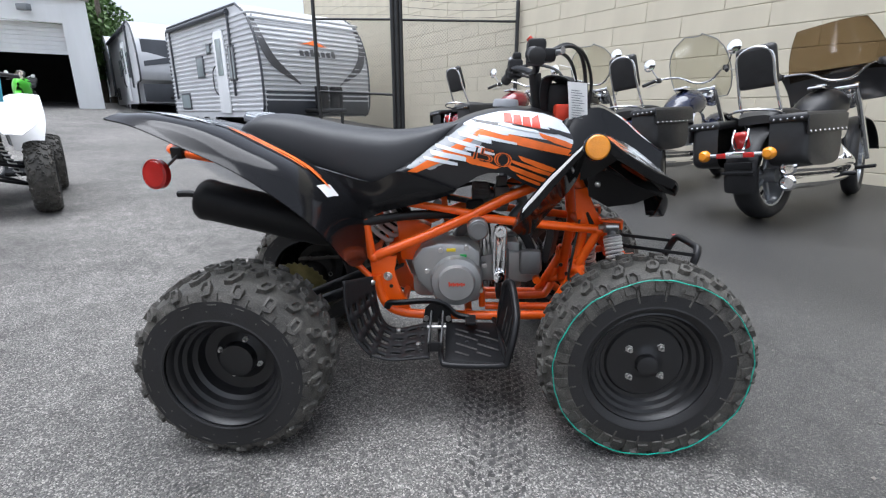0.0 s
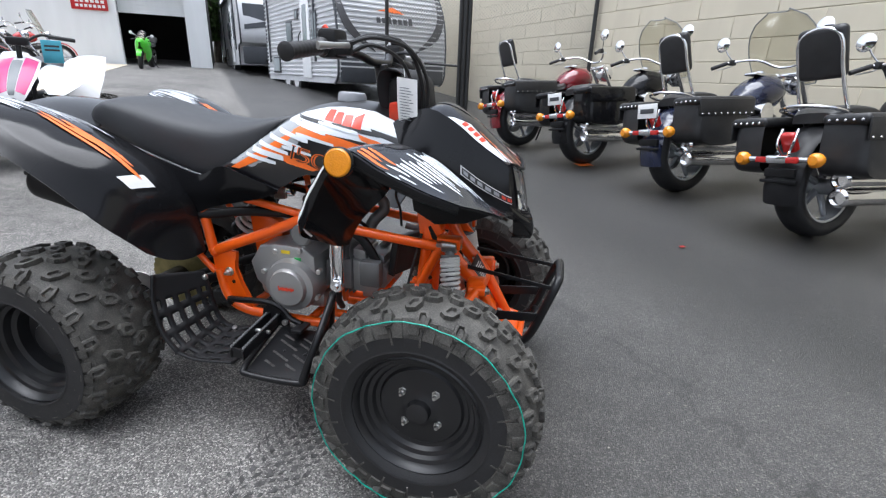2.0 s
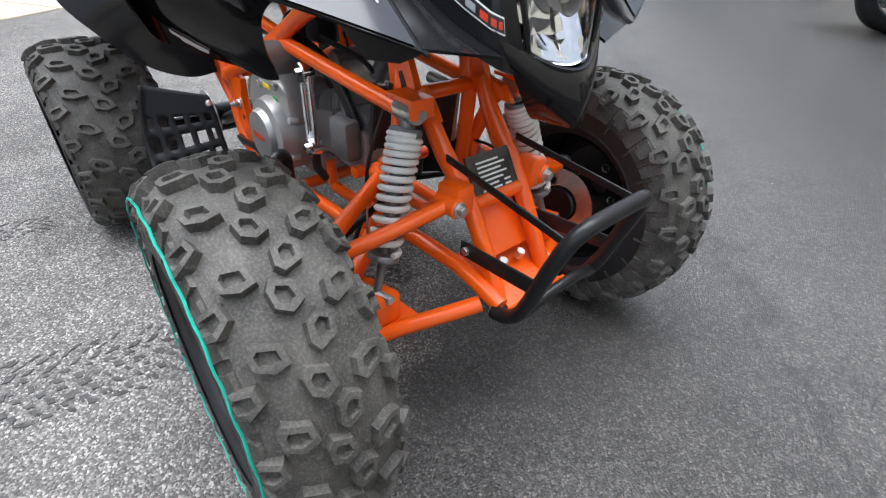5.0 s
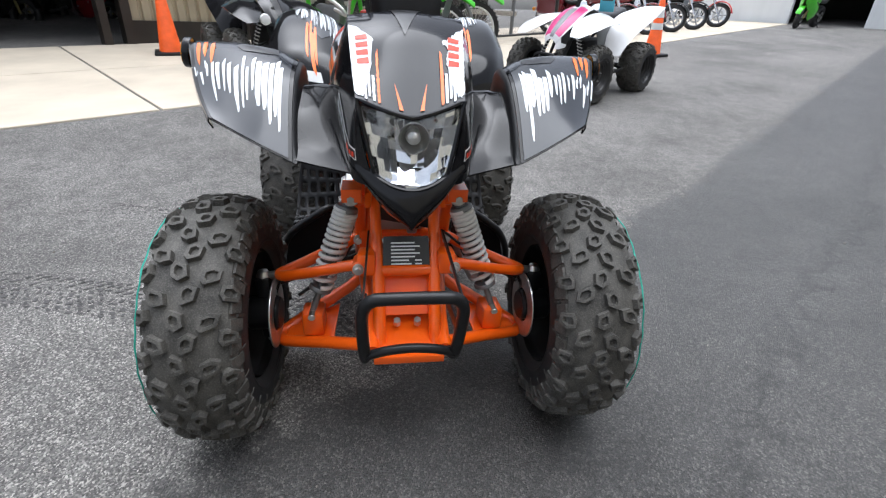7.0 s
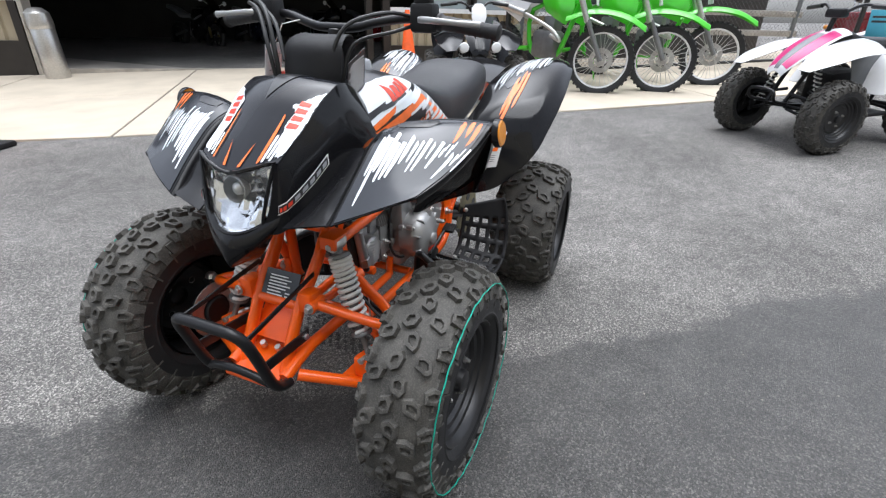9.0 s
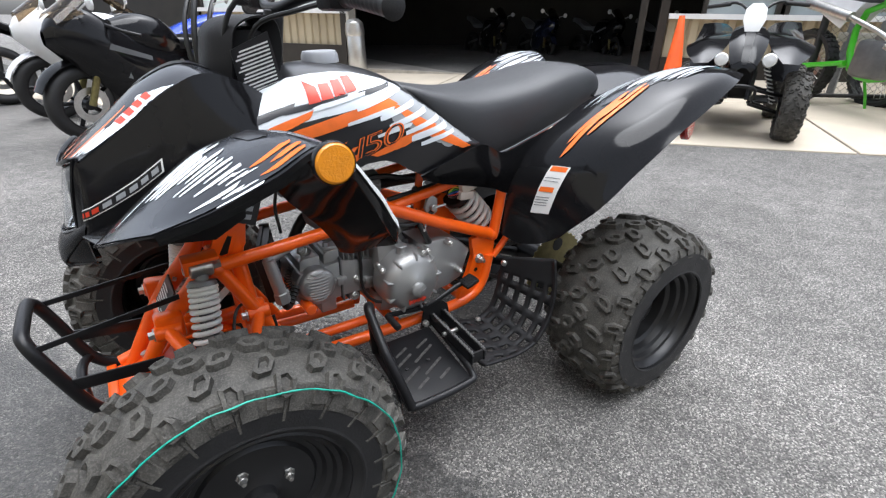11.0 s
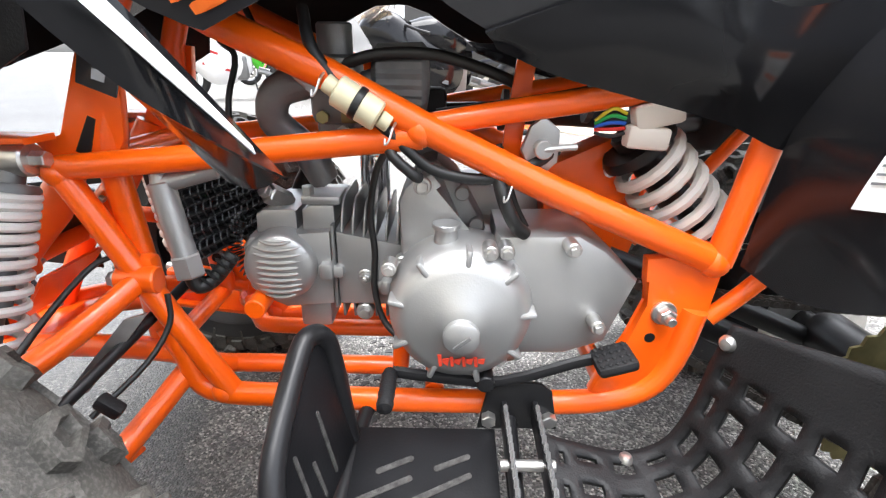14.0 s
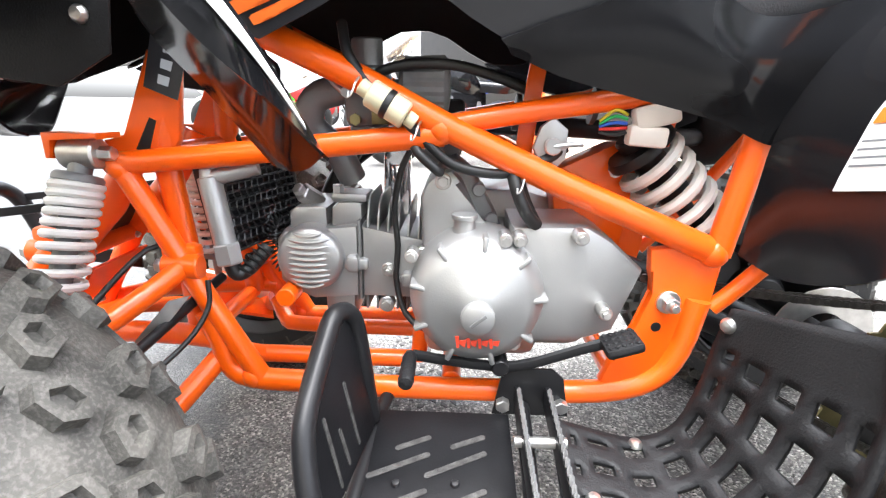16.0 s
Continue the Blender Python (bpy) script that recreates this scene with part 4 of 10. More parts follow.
for y in (-0.024, 0.024):
    b = B()
    cyl(b, (0.668, y, 0.300), (0.674, y, 0.316), 0.009, seg=6)
    part("skid_bolt", b, STEEL, skid)
b = B()
prism(b, [(-0.056, 0.418), (0.056, 0.418), (0.054, 0.487), (-0.054, 0.487)], lambda u, v, w: (0.612 - (v - 0.418) * 0.52 + w + 0.012, u, v + w * 0.5), 0.003)
wp = part("warning_plate", b, BLACK_DECAL, atv, "black warning plate with rows of small print")
for k in range(7):
    for j, (a0, a1) in enumerate(((-0.036, 0.012 - 0.006 * (k % 3)), (0.020, 0.036)) if k in (0, 1) else ((-0.036, 0.020 + 0.012 * (k % 2)),)):
        b = B()
        v = 0.428 + k * 0.0072
        prism(b, [(a0, v), (a1, v), (a1, v + 0.0028), (a0, v + 0.0028)], lambda u, vv, w: (0.612 - (vv - 0.418) * 0.52 + 0.0156 + w, u, vv + 0.0022), 0.0006)
        part("print_bar", b, PAPER, wp)
for y, z in ((-0.05, 0.424), (0.05, 0.424), (-0.05, 0.481), (0.05, 0.481)):
    b = B()
    cyl(b, (0.612 - (z - 0.418) * 0.52 + 0.013, y, z), (0.612 - (z - 0.418) * 0.52 + 0.020, y, z + 0.004), 0.005, seg=10)
    part("rivet", b, STEEL, wp)

# ---- swingarm, chain, axle, rear shock ----
for s in (1, -1):
    bar("swingarm_leg", mir([(-0.165, 0.09, 0.402), (-0.34, 0.095, 0.335), (-0.52, 0.085, 0.262)], s), 0.018, BLACKPAINT, label="black swingarm tube")
b = B()
cyl(b, (RX, -0.30, RR), (RX, 0.30, RR), 0.018, seg=16)
cyl(b, (RX, -0.10, RR), (RX, 0.10, RR), 0.045, seg=24)
for s in (1, -1):
    cyl(b, (RX, s * 0.27, RR), (RX, s * 0.315, RR), 0.045, 0.060, seg=24)
part("rear_axle", b, BLACKPAINT, atv)
b = B()
n = 34
prof = []
for k in range(n * 2):
    a = math.pi * k / n
    prof.append(((0.132 if k % 2 else 0.124) * math.cos(a), (0.132 if k % 2 else 0.124) * math.sin(a)))
prism(b, prof, lambda u, v, w: (RX + u, 0.098 + w, RR + v), 0.006)
sprocket = part("sprocket", b, BRASS, atv, "olive zinc rear sprocket")
# black discs laid on the sprocket stand in for the dark of its holes
for k in range(5):
    a = radians(72 * k + 20)
    b = B()
    cyl(b, (RX + 0.085 * math.cos(a), 0.1035, RR + 0.085 * math.sin(a)), (RX + 0.085 * math.cos(a), 0.1055, RR + 0.085 * math.sin(a)), 0.024, seg=14)
    part("opening", b, BLACKPAINT, sprocket)
b = B()
spin(b, [(0.045, -0.002), (0.092, -0.002), (0.093, 0), (0.092, 0.002), (0.045, 0.002)], (RX, -0.13, RR), (0, 1, 0), 32, True)
part("brake_disc", b, STEEL, atv)
CHAIN = M("oily_chain", (0.12, 0.11, 0.10), 0.35, metal=0.8, var=0.3, scale=60)
b = B()
for yy in (-0.0075, 0.0055):
    prism(b, [(0.6 * x if 0.3 < abs(x) / 0.0085 < 0.55 else x, z * (0.72 if abs(x) < 0.004 else 1)) for x, z in stadium((-0.004, 0), (0.004, 0), 0.0052, 6)], lambda u, v, w: (u, yy + w, v), 0.002)
cyl(b, (0.0, -0.0085, 0), (0.0, 0.0085, 0), 0.0036, seg=8)
link_mesh = mesh_of("chain_link", b, CHAIN)
for (x0, z0), (x1, z1), sag in (((-0.150, 0.430), (-0.550, 0.395), 0.006), ((-0.150, 0.372), (-0.530, 0.160), 0.004)):
    L = math.hypot(x1 - x0, z1 - z0)
    n = int(L / 0.0127)
    for i in range(n):
        f = i / n
        turn_ = math.atan2(z1 - z0, x1 - x0)
        part("chain_link", link_mesh, CHAIN, sprocket, at=Matrix.Translation((x0 + (x1 - x0) * f, 0.100 + 0.001 * (i % 2), z0 + (z1 - z0) * f - sag * math.sin(math.pi * f))) @ Matrix.Rotation(-turn_, 4, "Y"))
top, low = V(-0.130, 0.056, 0.597), V(-0.226, 0.050, 0.494)
d = low - top
b = B()
cyl(b, top - d * 0.1, top + d * 0.7, 0.022, seg=16)
cyl(b, top + d * 0.6, low + d * 0.35, 0.012, seg=12)
spin(b, [(0.0, 0.0), (0.042, 0.0), (0.046, 0.006), (0.046, 0.012), (0.0, 0.014)], top + d * 0.02, d.normalized(), 24)
spin(b, [(0.0, 0.0), (0.042, 0.0), (0.046, 0.006), (0.046, 0.012), (0.0, 0.014)], top + d * 1.02, d.normalized(), 24)
rs = part("rear_shock", b, BLACKPAINT, atv, "rear shock absorber with grey-white coil spring")
b = B()
t = d.normalized()
ax = t.cross(V(0, 1, 0)).normalized()
bi = t.cross(ax)
tube(b, [tuple(top + d * (0.10 + 0.90 * k / 80) + (ax * math.cos(k * 2 * math.pi / 16) + bi * math.sin(k * 2 * math.pi / 16)) * 0.041) for k in range(81)], 0.0080, 8)
part("coil_spring", b, SPRINGW, rs)

# ---- footwells: nerf bar, peg, heel guard ----
HEEL = (crom([(-0.03, 0.168, 0.258), (-0.075, 0.176, 0.250), (-0.134, 0.176, 0.238), (-0.180, 0.178, 0.262), (-0.200, 0.182, 0.325), (-0.206, 0.186, 0.385), (-0.214, 0.192, 0.428)], 8), crom([(-0.02, 0.362, 0.226), (-0.075, 0.366, 0.222), (-0.135, 0.368, 0.219), (-0.195, 0.370, 0.238), (-0.248, 0.366, 0.300), (-0.272, 0.354, 0.385), (-0.278, 0.334, 0.462)], 8))
# darker and duller than BLACKPAINT, imitating dark reflections on the foot plates
FOOTBLACK = M("dulled_scuffed_black", (0.008, 0.008, 0.009), 0.42, var=0.25, scale=14, bump=0.1, bscale=300, spec=0.16, rvar=0.12)
# grey that imitates shaded ground seen through the plates' slots
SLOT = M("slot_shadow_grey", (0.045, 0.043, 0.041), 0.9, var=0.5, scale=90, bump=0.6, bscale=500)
for s in (1, -1):
    b = B()
    tube(b, mir([(0.186, 0.125, 0.256), (0.194, 0.17, 0.245), (0.203, 0.30, 0.226), (0.206, 0.350, 0.219), (0.202, 0.368, 0.216), (0.12, 0.372, 0.214), (0.035, 0.370, 0.216), (0.018, 0.360, 0.220), (0.010, 0.30, 0.234), (0.005, 0.13, 0.266)], s), 0.0095, 12, 3)
    tube(b, mir([(0.200, 0.178, 0.255), (0.206, 0.182, 0.325), (0.213, 0.186, 0.385), (0.218, 0.192, 0.406), (0.226, 0.204, 0.415), (0.233, 0.225, 0.408), (0.238, 0.300, 0.358), (0.234, 0.330, 0.325), (0.220, 0.356, 0.27), (0.205, 0.366, 0.218)], s), 0.0115, 12, 3)
    nerf = part("nerf_bar", b, BLACKPAINT, atv, "black tubular nerf bar")
    # toe plate and floor plate; raised grey patches stand in for their shaded slots
    toe = lambda u, v, w: (0.113 + 0.154 * v + 0.215 * u + w, s * u, v)  # noqa: E731
    b = B()
    prism(b, [(0.168, 0.26), (0.184, 0.388), (0.204, 0.408), (0.226, 0.402), (0.298, 0.352), (0.328, 0.318), (0.350, 0.225), (0.20, 0.255)], toe, 0.004, 0.001)
    tp = part("toe_plate", b, FOOTBLACK, nerf)
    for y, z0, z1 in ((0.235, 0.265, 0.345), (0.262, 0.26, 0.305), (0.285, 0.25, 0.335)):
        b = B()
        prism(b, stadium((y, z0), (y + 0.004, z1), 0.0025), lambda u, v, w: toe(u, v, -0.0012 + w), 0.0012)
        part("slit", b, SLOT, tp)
    b = B()
    prism(b, [(0.024, 0.160), (0.198, 0.160), (0.200, 0.362), (0.024, 0.362)], lambda u, v, w: (u, s * v, 0.252 - (v - 0.165) * 0.20 + w), 0.0035, 0.001)
    floor_plate = part("foot_plate", b, FOOTBLACK, nerf, "slotted black foot plate")
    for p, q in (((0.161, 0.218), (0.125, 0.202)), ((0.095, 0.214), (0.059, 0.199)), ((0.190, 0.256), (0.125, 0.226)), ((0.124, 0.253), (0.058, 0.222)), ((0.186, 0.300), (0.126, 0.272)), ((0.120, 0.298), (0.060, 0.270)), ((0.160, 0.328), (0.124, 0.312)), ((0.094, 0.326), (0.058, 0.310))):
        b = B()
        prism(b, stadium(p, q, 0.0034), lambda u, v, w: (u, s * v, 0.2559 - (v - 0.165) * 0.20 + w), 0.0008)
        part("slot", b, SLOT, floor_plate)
    for x0, y0 in ((0.158, 0.264), (0.092, 0.262)):
        b = B()
        spin(b, [(0.0, 0.003), (0.004, 0.0025), (0.0055, 0.0)], (x0, s * y0, 0.2565 - (y0 - 0.165) * 0.20), (0, s * 0.2, 1), 12)
        part("rivet", b, BLACKPAINT, floor_plate)
    # foot peg: bracket, two toothed rails
    b = B()
    prism(b, [(-0.055, 0.250), (0.045, 0.250), (0.035, 0.305), (0.020, 0.318), (-0.030, 0.318), (-0.045, 0.305)], lambda u, v, w: (u, s * (0.146 + w), v), 0.006, 0.001)
    for x in (-0.024, 0.014):
        box(b, (x, s * 0.252, 0.270), (0.006, 0.20, 0.030), 0.001, Matrix.Rotation(-s * 0.10, 3, "X"))
    box(b, (-0.005, s * 0.345, 0.262), (0.044, 0.006, 0.030), 0.001)
    peg = part("foot_peg", b, BLACKPAINT, atv, "black toothed foot peg")
    for x in (-0.024, 0.014):
        b = B()
        for k in range(17):
            y = 0.165 + k * 0.0108
            z = 0.270 - (y - 0.252) * 0.10 + 0.0165
            tube(b, [(x, s * y, z), (x, s * (y + 0.0054), z + 0.006), (x, s * (y + 0.0108), z)], 0.0027, 4)
        part("teeth", b, ALUDARK, peg)
    for x, z in ((-0.043, 0.268), (0.032, 0.268)):
        b = B()
        cyl(b, (x, s * 0.150, z), (x, s * 0.163, z), 0.0095, seg=6)
        part("peg_bolt", b, STEEL, peg)
    b = B()
    cyl(b, (-0.035, s * 0.232, 0.272), (0.026, s * 0.232, 0.272), 0.0065, seg=10)
    part("peg_pin", b, STEEL, peg)
    # heel guard: perforated moulding from the peg back and up in front of the rear wheel
    def heel(u, v):
        """u: 0 at the peg to 1 at the top; v: 0 inboard to 1 outboard."""
        inner, outer = HEEL
        k = u * (len(inner) - 1)
        i = min(int(k), len(inner) - 2)
        p, q = inner[i] + (inner[i + 1] - inner[i]) * (k - i), outer[i] + (outer[i + 1] - outer[i]) * (k - i)
        x, y, z = p + (q - p) * v
        lift = 0.55 * max(0.0, v - 0.86) ** 2
        dip = 0.010 * math.sin(math.pi * v) * (1 - u)
        return (x + lift * (u > 0.5), s * y, z + lift * (u < 0.5) - dip)
    b = B()
    NU, NV = 41, 26
    pts = [[heel(i / (NU - 1), j / (NV - 1)) for j in range(NV)] for i in range(NU)]
    vs = [[b.verts.new(p) for p in row] for row in pts]
    for i in range(NU - 1):
        for j in range(NV - 1):
            hole = (i % 5 in (1, 2, 3)) and (j + i // 5 % 2) % 5 in ((1, 2, 3) if i > 14 else (2, 3)) and 2 < i < NU - 8 and 1 < j < NV - 3
            if not hole:
                b.faces.new([vs[i][j], vs[i + 1][j], vs[i + 1][j + 1], vs[i][j + 1]])
    loose = [v for v in b.verts if not v.link_faces]
    bmesh.ops.delete(b, geom=loose, context="VERTS")
    hg = part("heel_guard", b, MATTE, atv, "perforated black plastic heel guard")
    mod = hg.modifiers.new("thickness", "SOLIDIFY")
    mod.thickness, mod.offset = 0.007, 0
    for u, v in ((0.92, 0.05), (0.33, 0.05), (0.12, 0.5)):
        p = Vector(heel(u, v))
        b = B()
        spin(b, [(0.0, 0.008), (0.006, 0.007), (0.009, 0.003), (0.0095, 0.0)], p + V(0.003 if u > 0.5 else 0, 0, 0), (1, s * 0.6, 0.1) if u > 0.5 else (0, 0, 1), 14)
        part("screw", b, STEEL, hg)
# gear lever (left), brake pedal (right)
b = B()
tube(b, [(0.150, 0.178, 0.342), (0.10, 0.178, 0.335), (0.02, 0.178, 0.330), (-0.06, 0.180, 0.358), (-0.098, 0.182, 0.372)], 0.0075, 8, 3, flat=0.6)
cyl(b, (0.038, 0.15, 0.330), (0.038, 0.185, 0.330), 0.011, seg=14)
lever = part("gear_lever", b, BLACKPAINT, atv, "black gear lever with rubber tips")
b = B()
spin(b, [(0.0, 0.0), (0.0075, 0.0), (0.0095, 0.006), (0.0088, 0.012), (0.0098, 0.018), (0.0088, 0.024), (0.0098, 0.030), (0.0088, 0.036), (0.0098, 0.042), (0.0085, 0.048), (0.0, 0.05)], (0.152, 0.180, 0.343), (0, 1, -0.08), 16)
part("lever_rubber", b, MATTE, lever)
b = B()
box(b, (-0.104, 0.192, 0.376), (0.046, 0.036, 0.014), 0.006, Matrix.Rotation(radians(18), 3, "Y"))
rub = part("lever_rubber", b, MATTE, lever)
for i in range(5):
    for j in range(4):
        b = B()
        box(b, V(-0.104, 0.192, 0.376) + Matrix.Rotation(radians(18), 3, "Y") @ V(-0.016 + 0.008 * i, -0.012 + 0.008 * j, 0.0072), (0.005, 0.005, 0.002), 0.0008, Matrix.Rotation(radians(18), 3, "Y") @ Matrix.Rotation(radians(45), 3, "Z"), 1)
        part("grip_stud", b, MATTE, rub)
b = B()
tube(b, [(-0.175, -0.165, 0.305), (-0.165, -0.172, 0.325), (-0.13, -0.178, 0.330), (-0.03, -0.180, 0.338), (0.02, -0.180, 0.325), (0.055, -0.182, 0.292), (0.10, -0.19, 0.285)], 0.0125, 8, 3, flat=0.6)
box(b, (0.105, -0.205, 0.284), (0.035, 0.05, 0.012), 0.003)
part("brake_pedal", b, BLACKPAINT, atv, "black brake pedal")

# ---- engine ----
b = B()
box(b, (0.02, 0.0, 0.405), (0.22, 0.24, 0.16), 0.03, seg=3)
box(b, (0.06, 0.0, 0.335), (0.16, 0.22, 0.06), 0.02)
eng = part("crankcase", b, ALU, atv, "cast aluminium engine crankcase")
# left cover: round flywheel cover with rim lugs, window cap
b = B()
spin(b, [(0.0, 0.196), (0.022, 0.196), (0.026, 0.193), (0.060, 0.190), (0.076, 0.182), (0.083, 0.168), (0.086, 0.150), (0.086, 0.11)], (0.070, 0, 0.418), (0, 1, 0), 48)
part("flywheel_cover", b, ALU, eng, "round cast flywheel cover")
for k in range(9):
    a = radians(40 * k + 15)
    b = B()
    box(b, V(0.070 + 0.073 * math.cos(a), 0.176, 0.418 + 0.073 * math.sin(a)), (0.024, 0.022, 0.007), 0.0025, Matrix.Rotation(-a, 3, "Y"))
    part("cover_rib", b, ALU, eng)
b = B()
spin(b, [(0.0, 0.204), (0.018, 0.204), (0.0205, 0.202), (0.0205, 0.195)], (0.070, 0, 0.408), (0, 1, 0), 32)
cap = part("inspection_cap", b, ALU, eng, "slotted inspection cap")
b = B()
box(b, (0.070, 0.2045, 0.408), (0.022, 0.002, 0.004), 0.0005, Matrix.Rotation(radians(40), 3, "Y"))
part("slot", b, ALUDARK, cap)
b = B()
prism(b, [(0.03, 0.508), (-0.062, 0.510), (-0.094, 0.492), (-0.137, 0.453), (-0.108, 0.370), (-0.06, 0.352), (0.03, 0.350)], lambda u, v, w: (u, 0.02 + w, v), 0.138, 0.012)
part("sprocket_cover", b, ALU, eng, "smooth cast sprocket cover")
for x, y, z in ((-0.050, 0.168, 0.500), (0.022, 0.168, 0.496), (0.022, 0.168, 0.36), (0.152, 0.160, 0.470), (-0.088, 0.168, 0.405), (0.04, 0.172, 0.497)):
    b = B()
    cyl(b, (x, y - 0.012, z), (x, y + 0.010, z), 0.0085, seg=14)
    cyl(b, (x, y + 0.009, z), (x, y + 0.014, z), 0.0055, seg=6)
    part("cover_bolt", b, STEEL, eng)
b = B()
cyl(b, (0.088, 0.15, 0.494), (0.088, 0.15, 0.516), 0.014, 0.013, seg=18)
cyl(b, (0.088, 0.15, 0.514), (0.088, 0.15, 0.520), 0.016, seg=18)
part("filler_cap", b, ALU, eng)
b = B()
spin(b, [(0.0, 0.0035), (0.010, 0.003), (0.0115, 0.0), (0.0115, -0.004)], (0.058, 0.168, 0.478), (0.1, 1, 0.3), 24)
part("sticker", b, BLACK_DECAL, eng, "small round black sticker")
# right side: clutch cover, kick shaft boss, colour dabs
b = B()
spin(b, [(0.0, 0.196), (0.056, 0.196), (0.060, 0.191), (0.062, 0.186), (0.080, 0.182), (0.086, 0.166), (0.088, 0.11)], (0.058, 0, 0.404), (0, -1, 0), 48)
part("clutch_cover", b, ALU, eng, "round cast clutch cover")
b = B()
prism(b, [(0.14, 0.39), (0.135, 0.50), (0.10, 0.528), (0.00, 0.530), (-0.055, 0.515), (-0.09, 0.46), (-0.075, 0.40), (-0.02, 0.345), (0.09, 0.32)], lambda u, v, w: (u, -0.02 - w, v), 0.142, 0.014)
part("clutch_case", b, ALU, eng, "cast clutch side case")
for x, z, cc, nm in ((0.040, 0.520, M("yellow_mark", (0.75, 0.55, 0.02), 0.5), "yellow_dab"), (0.080, 0.500, M("green_mark", (0.03, 0.35, 0.08), 0.5), "green_dab")):
    b = B()
    box(b, (x, -0.1625, z - 0.012), (0.030 if nm == "yellow_dab" else 0.022, 0.003, 0.011), 0.001)
    part(nm, b, cc, eng)
for k in range(7):
    a = radians(51 * k + 20)
    b = B()
    cyl(b, (0.058 + 0.1 * math.cos(a) * (0.98), -0.150, 0.424 + 0.098 * math.sin(a)), (0.058 + 0.1 * math.cos(a) * 0.98, -0.170, 0.424 + 0.098 * math.sin(a)), 0.008, seg=12)
    part("cover_bolt", b, STEEL, eng)
# worn red badge shapes on the covers
for s, cx, cz, yy in ((1, 0.068, 0.372, 0.1935), (-1, 0.060, 0.404, 0.1975)):
    for k in range(4):
        x0 = cx + s * (0.026 - k * 0.0135)
        top = 0.0085 if k == 0 else 0.006
        for q in ([(0.0, -0.007), (0.0035, -0.007), (0.0025, top), (-0.002, top)], [(0.0035, -0.002), (0.010, -0.0065 + 0.001 * k), (0.0115, 0.004), (0.0035, 0.003)]):
            b = B()
            prism(b, [(x0 - s * u, cz + v) for u, v in q], lambda u, v, w: (u, s * (yy - (0.03 * max(0, 0.385 - v) if s > 0 else 0) + w), v), 0.001)
            part("badge_bar", b, RED_DECAL, eng, "plain red badge shape")
# starter / oil union can on the right, chrome finned pipe
b = B()
cyl(b, (0.125, -0.10, 0.585), (0.125, -0.20, 0.585), 0.034, seg=24)
cyl(b, (0.125, -0.20, 0.585), (0.125, -0.206, 0.585), 0.026, seg=24)
part("starter_motor", b, ALUDARK, eng, "grey starter motor")
b = B()
for dx in (-0.016, 0.016):
    cyl(b, (0.200 + dx, -0.142, 0.421), (0.200 + dx, -0.142, 0.565), 0.0075, seg=12)
for z in (0.411, 0.568):
    cyl(b, (0.200, -0.127, z), (0.200, -0.157, z), 0.021, seg=20)
    cyl(b, (0.200, -0.155, z), (0.200, -0.164, z), 0.009, seg=6)
box(b, (0.200, -0.137, 0.490), (0.018, 0.008, 0.13), 0.002)
part("chrome_link", b, CHROME, eng, "polished double link pipe")
bar("engine_hose", [(0.200, -0.14, 0.41), (0.20, -0.14, 0.36), (0.205, -0.12, 0.33)], 0.011, WIRE, eng)
# carburettor, intake elbow, air filter
b = B()
tube(b, [(0.245, 0.03, 0.545), (0.262, 0.045, 0.585), (0.292, 0.06, 0.620), (0.282, 0.068, 0.652), (0.245, 0.065, 0.665)], 0.019, 16, 4)
part("intake_elbow", b, ALUDARK, eng, "grey intake elbow")
b = B()
box(b, (0.215, 0.06, 0.655), (0.055, 0.07, 0.075), 0.012)
cyl(b, (0.215, 0.06, 0.685), (0.215, 0.06, 0.725), 0.020, seg=16)
box(b, (0.215, 0.06, 0.615), (0.045, 0.05, 0.03), 0.008)
box(b, (0.195, 0.105, 0.645), (0.02, 0.012, 0.03), 0.003)
cyl(b, (0.19, 0.06, 0.655), (0.15, 0.055, 0.665), 0.019, seg=16)
carb = part("carburettor", b, ALUDARK, eng, "dark carburettor")
b = B()
box(b, (0.19, 0.113, 0.64), (0.03, 0.004, 0.035), 0.002)
part("throttle_lever", b, BRASS, carb)
b = B()
n = 40
prof = [((0.040 if k % 2 else 0.0365)) for k in range(n)]
rows = []
for x, f in ((0.175, 0.5), (0.168, 0.92), (0.118, 0.98), (0.113, 0.85), (0.110, 0.4)):
    rows.append([(x, 0.055 + prof[k] * f * math.cos(2 * math.pi * k / n), 0.668 + prof[k] * f * math.sin(2 * math.pi * k / n)) for k in range(n)])
vs = grid(b, rows, False, True)
b.faces.new(vs[-1])
part("air_filter", b, M("pleated_filter", (0.16, 0.16, 0.16), 0.7, var=0.2, scale=30), eng, "pleated cone air filter")
# fuel hose with inline filter and tap on the left upper rail
bar("fuel_hose", [(0.235, 0.125, 0.735), (0.225, 0.145, 0.700), (0.198, 0.155, 0.665), (0.175, 0.158, 0.645), (0.135, 0.152, 0.605), (0.10, 0.150, 0.578), (0.045, 0.150, 0.570), (0.0, 0.148, 0.585), (-0.03, 0.135, 0.600)], 0.0062, WIRE, atv, "black fuel hose", smooth=5, seg=10)
b = B()
cyl(b, (0.200, 0.157, 0.660), (0.158, 0.157, 0.634), 0.0165, seg=20)
cyl(b, (0.158, 0.157, 0.634), (0.148, 0.156, 0.627), 0.010, seg=14)
cyl(b, (0.210, 0.157, 0.667), (0.200, 0.157, 0.660), 0.010, seg=14)
ff = part("fuel_filter", b, CREAM, atv, "cream inline fuel filter")
b = B()
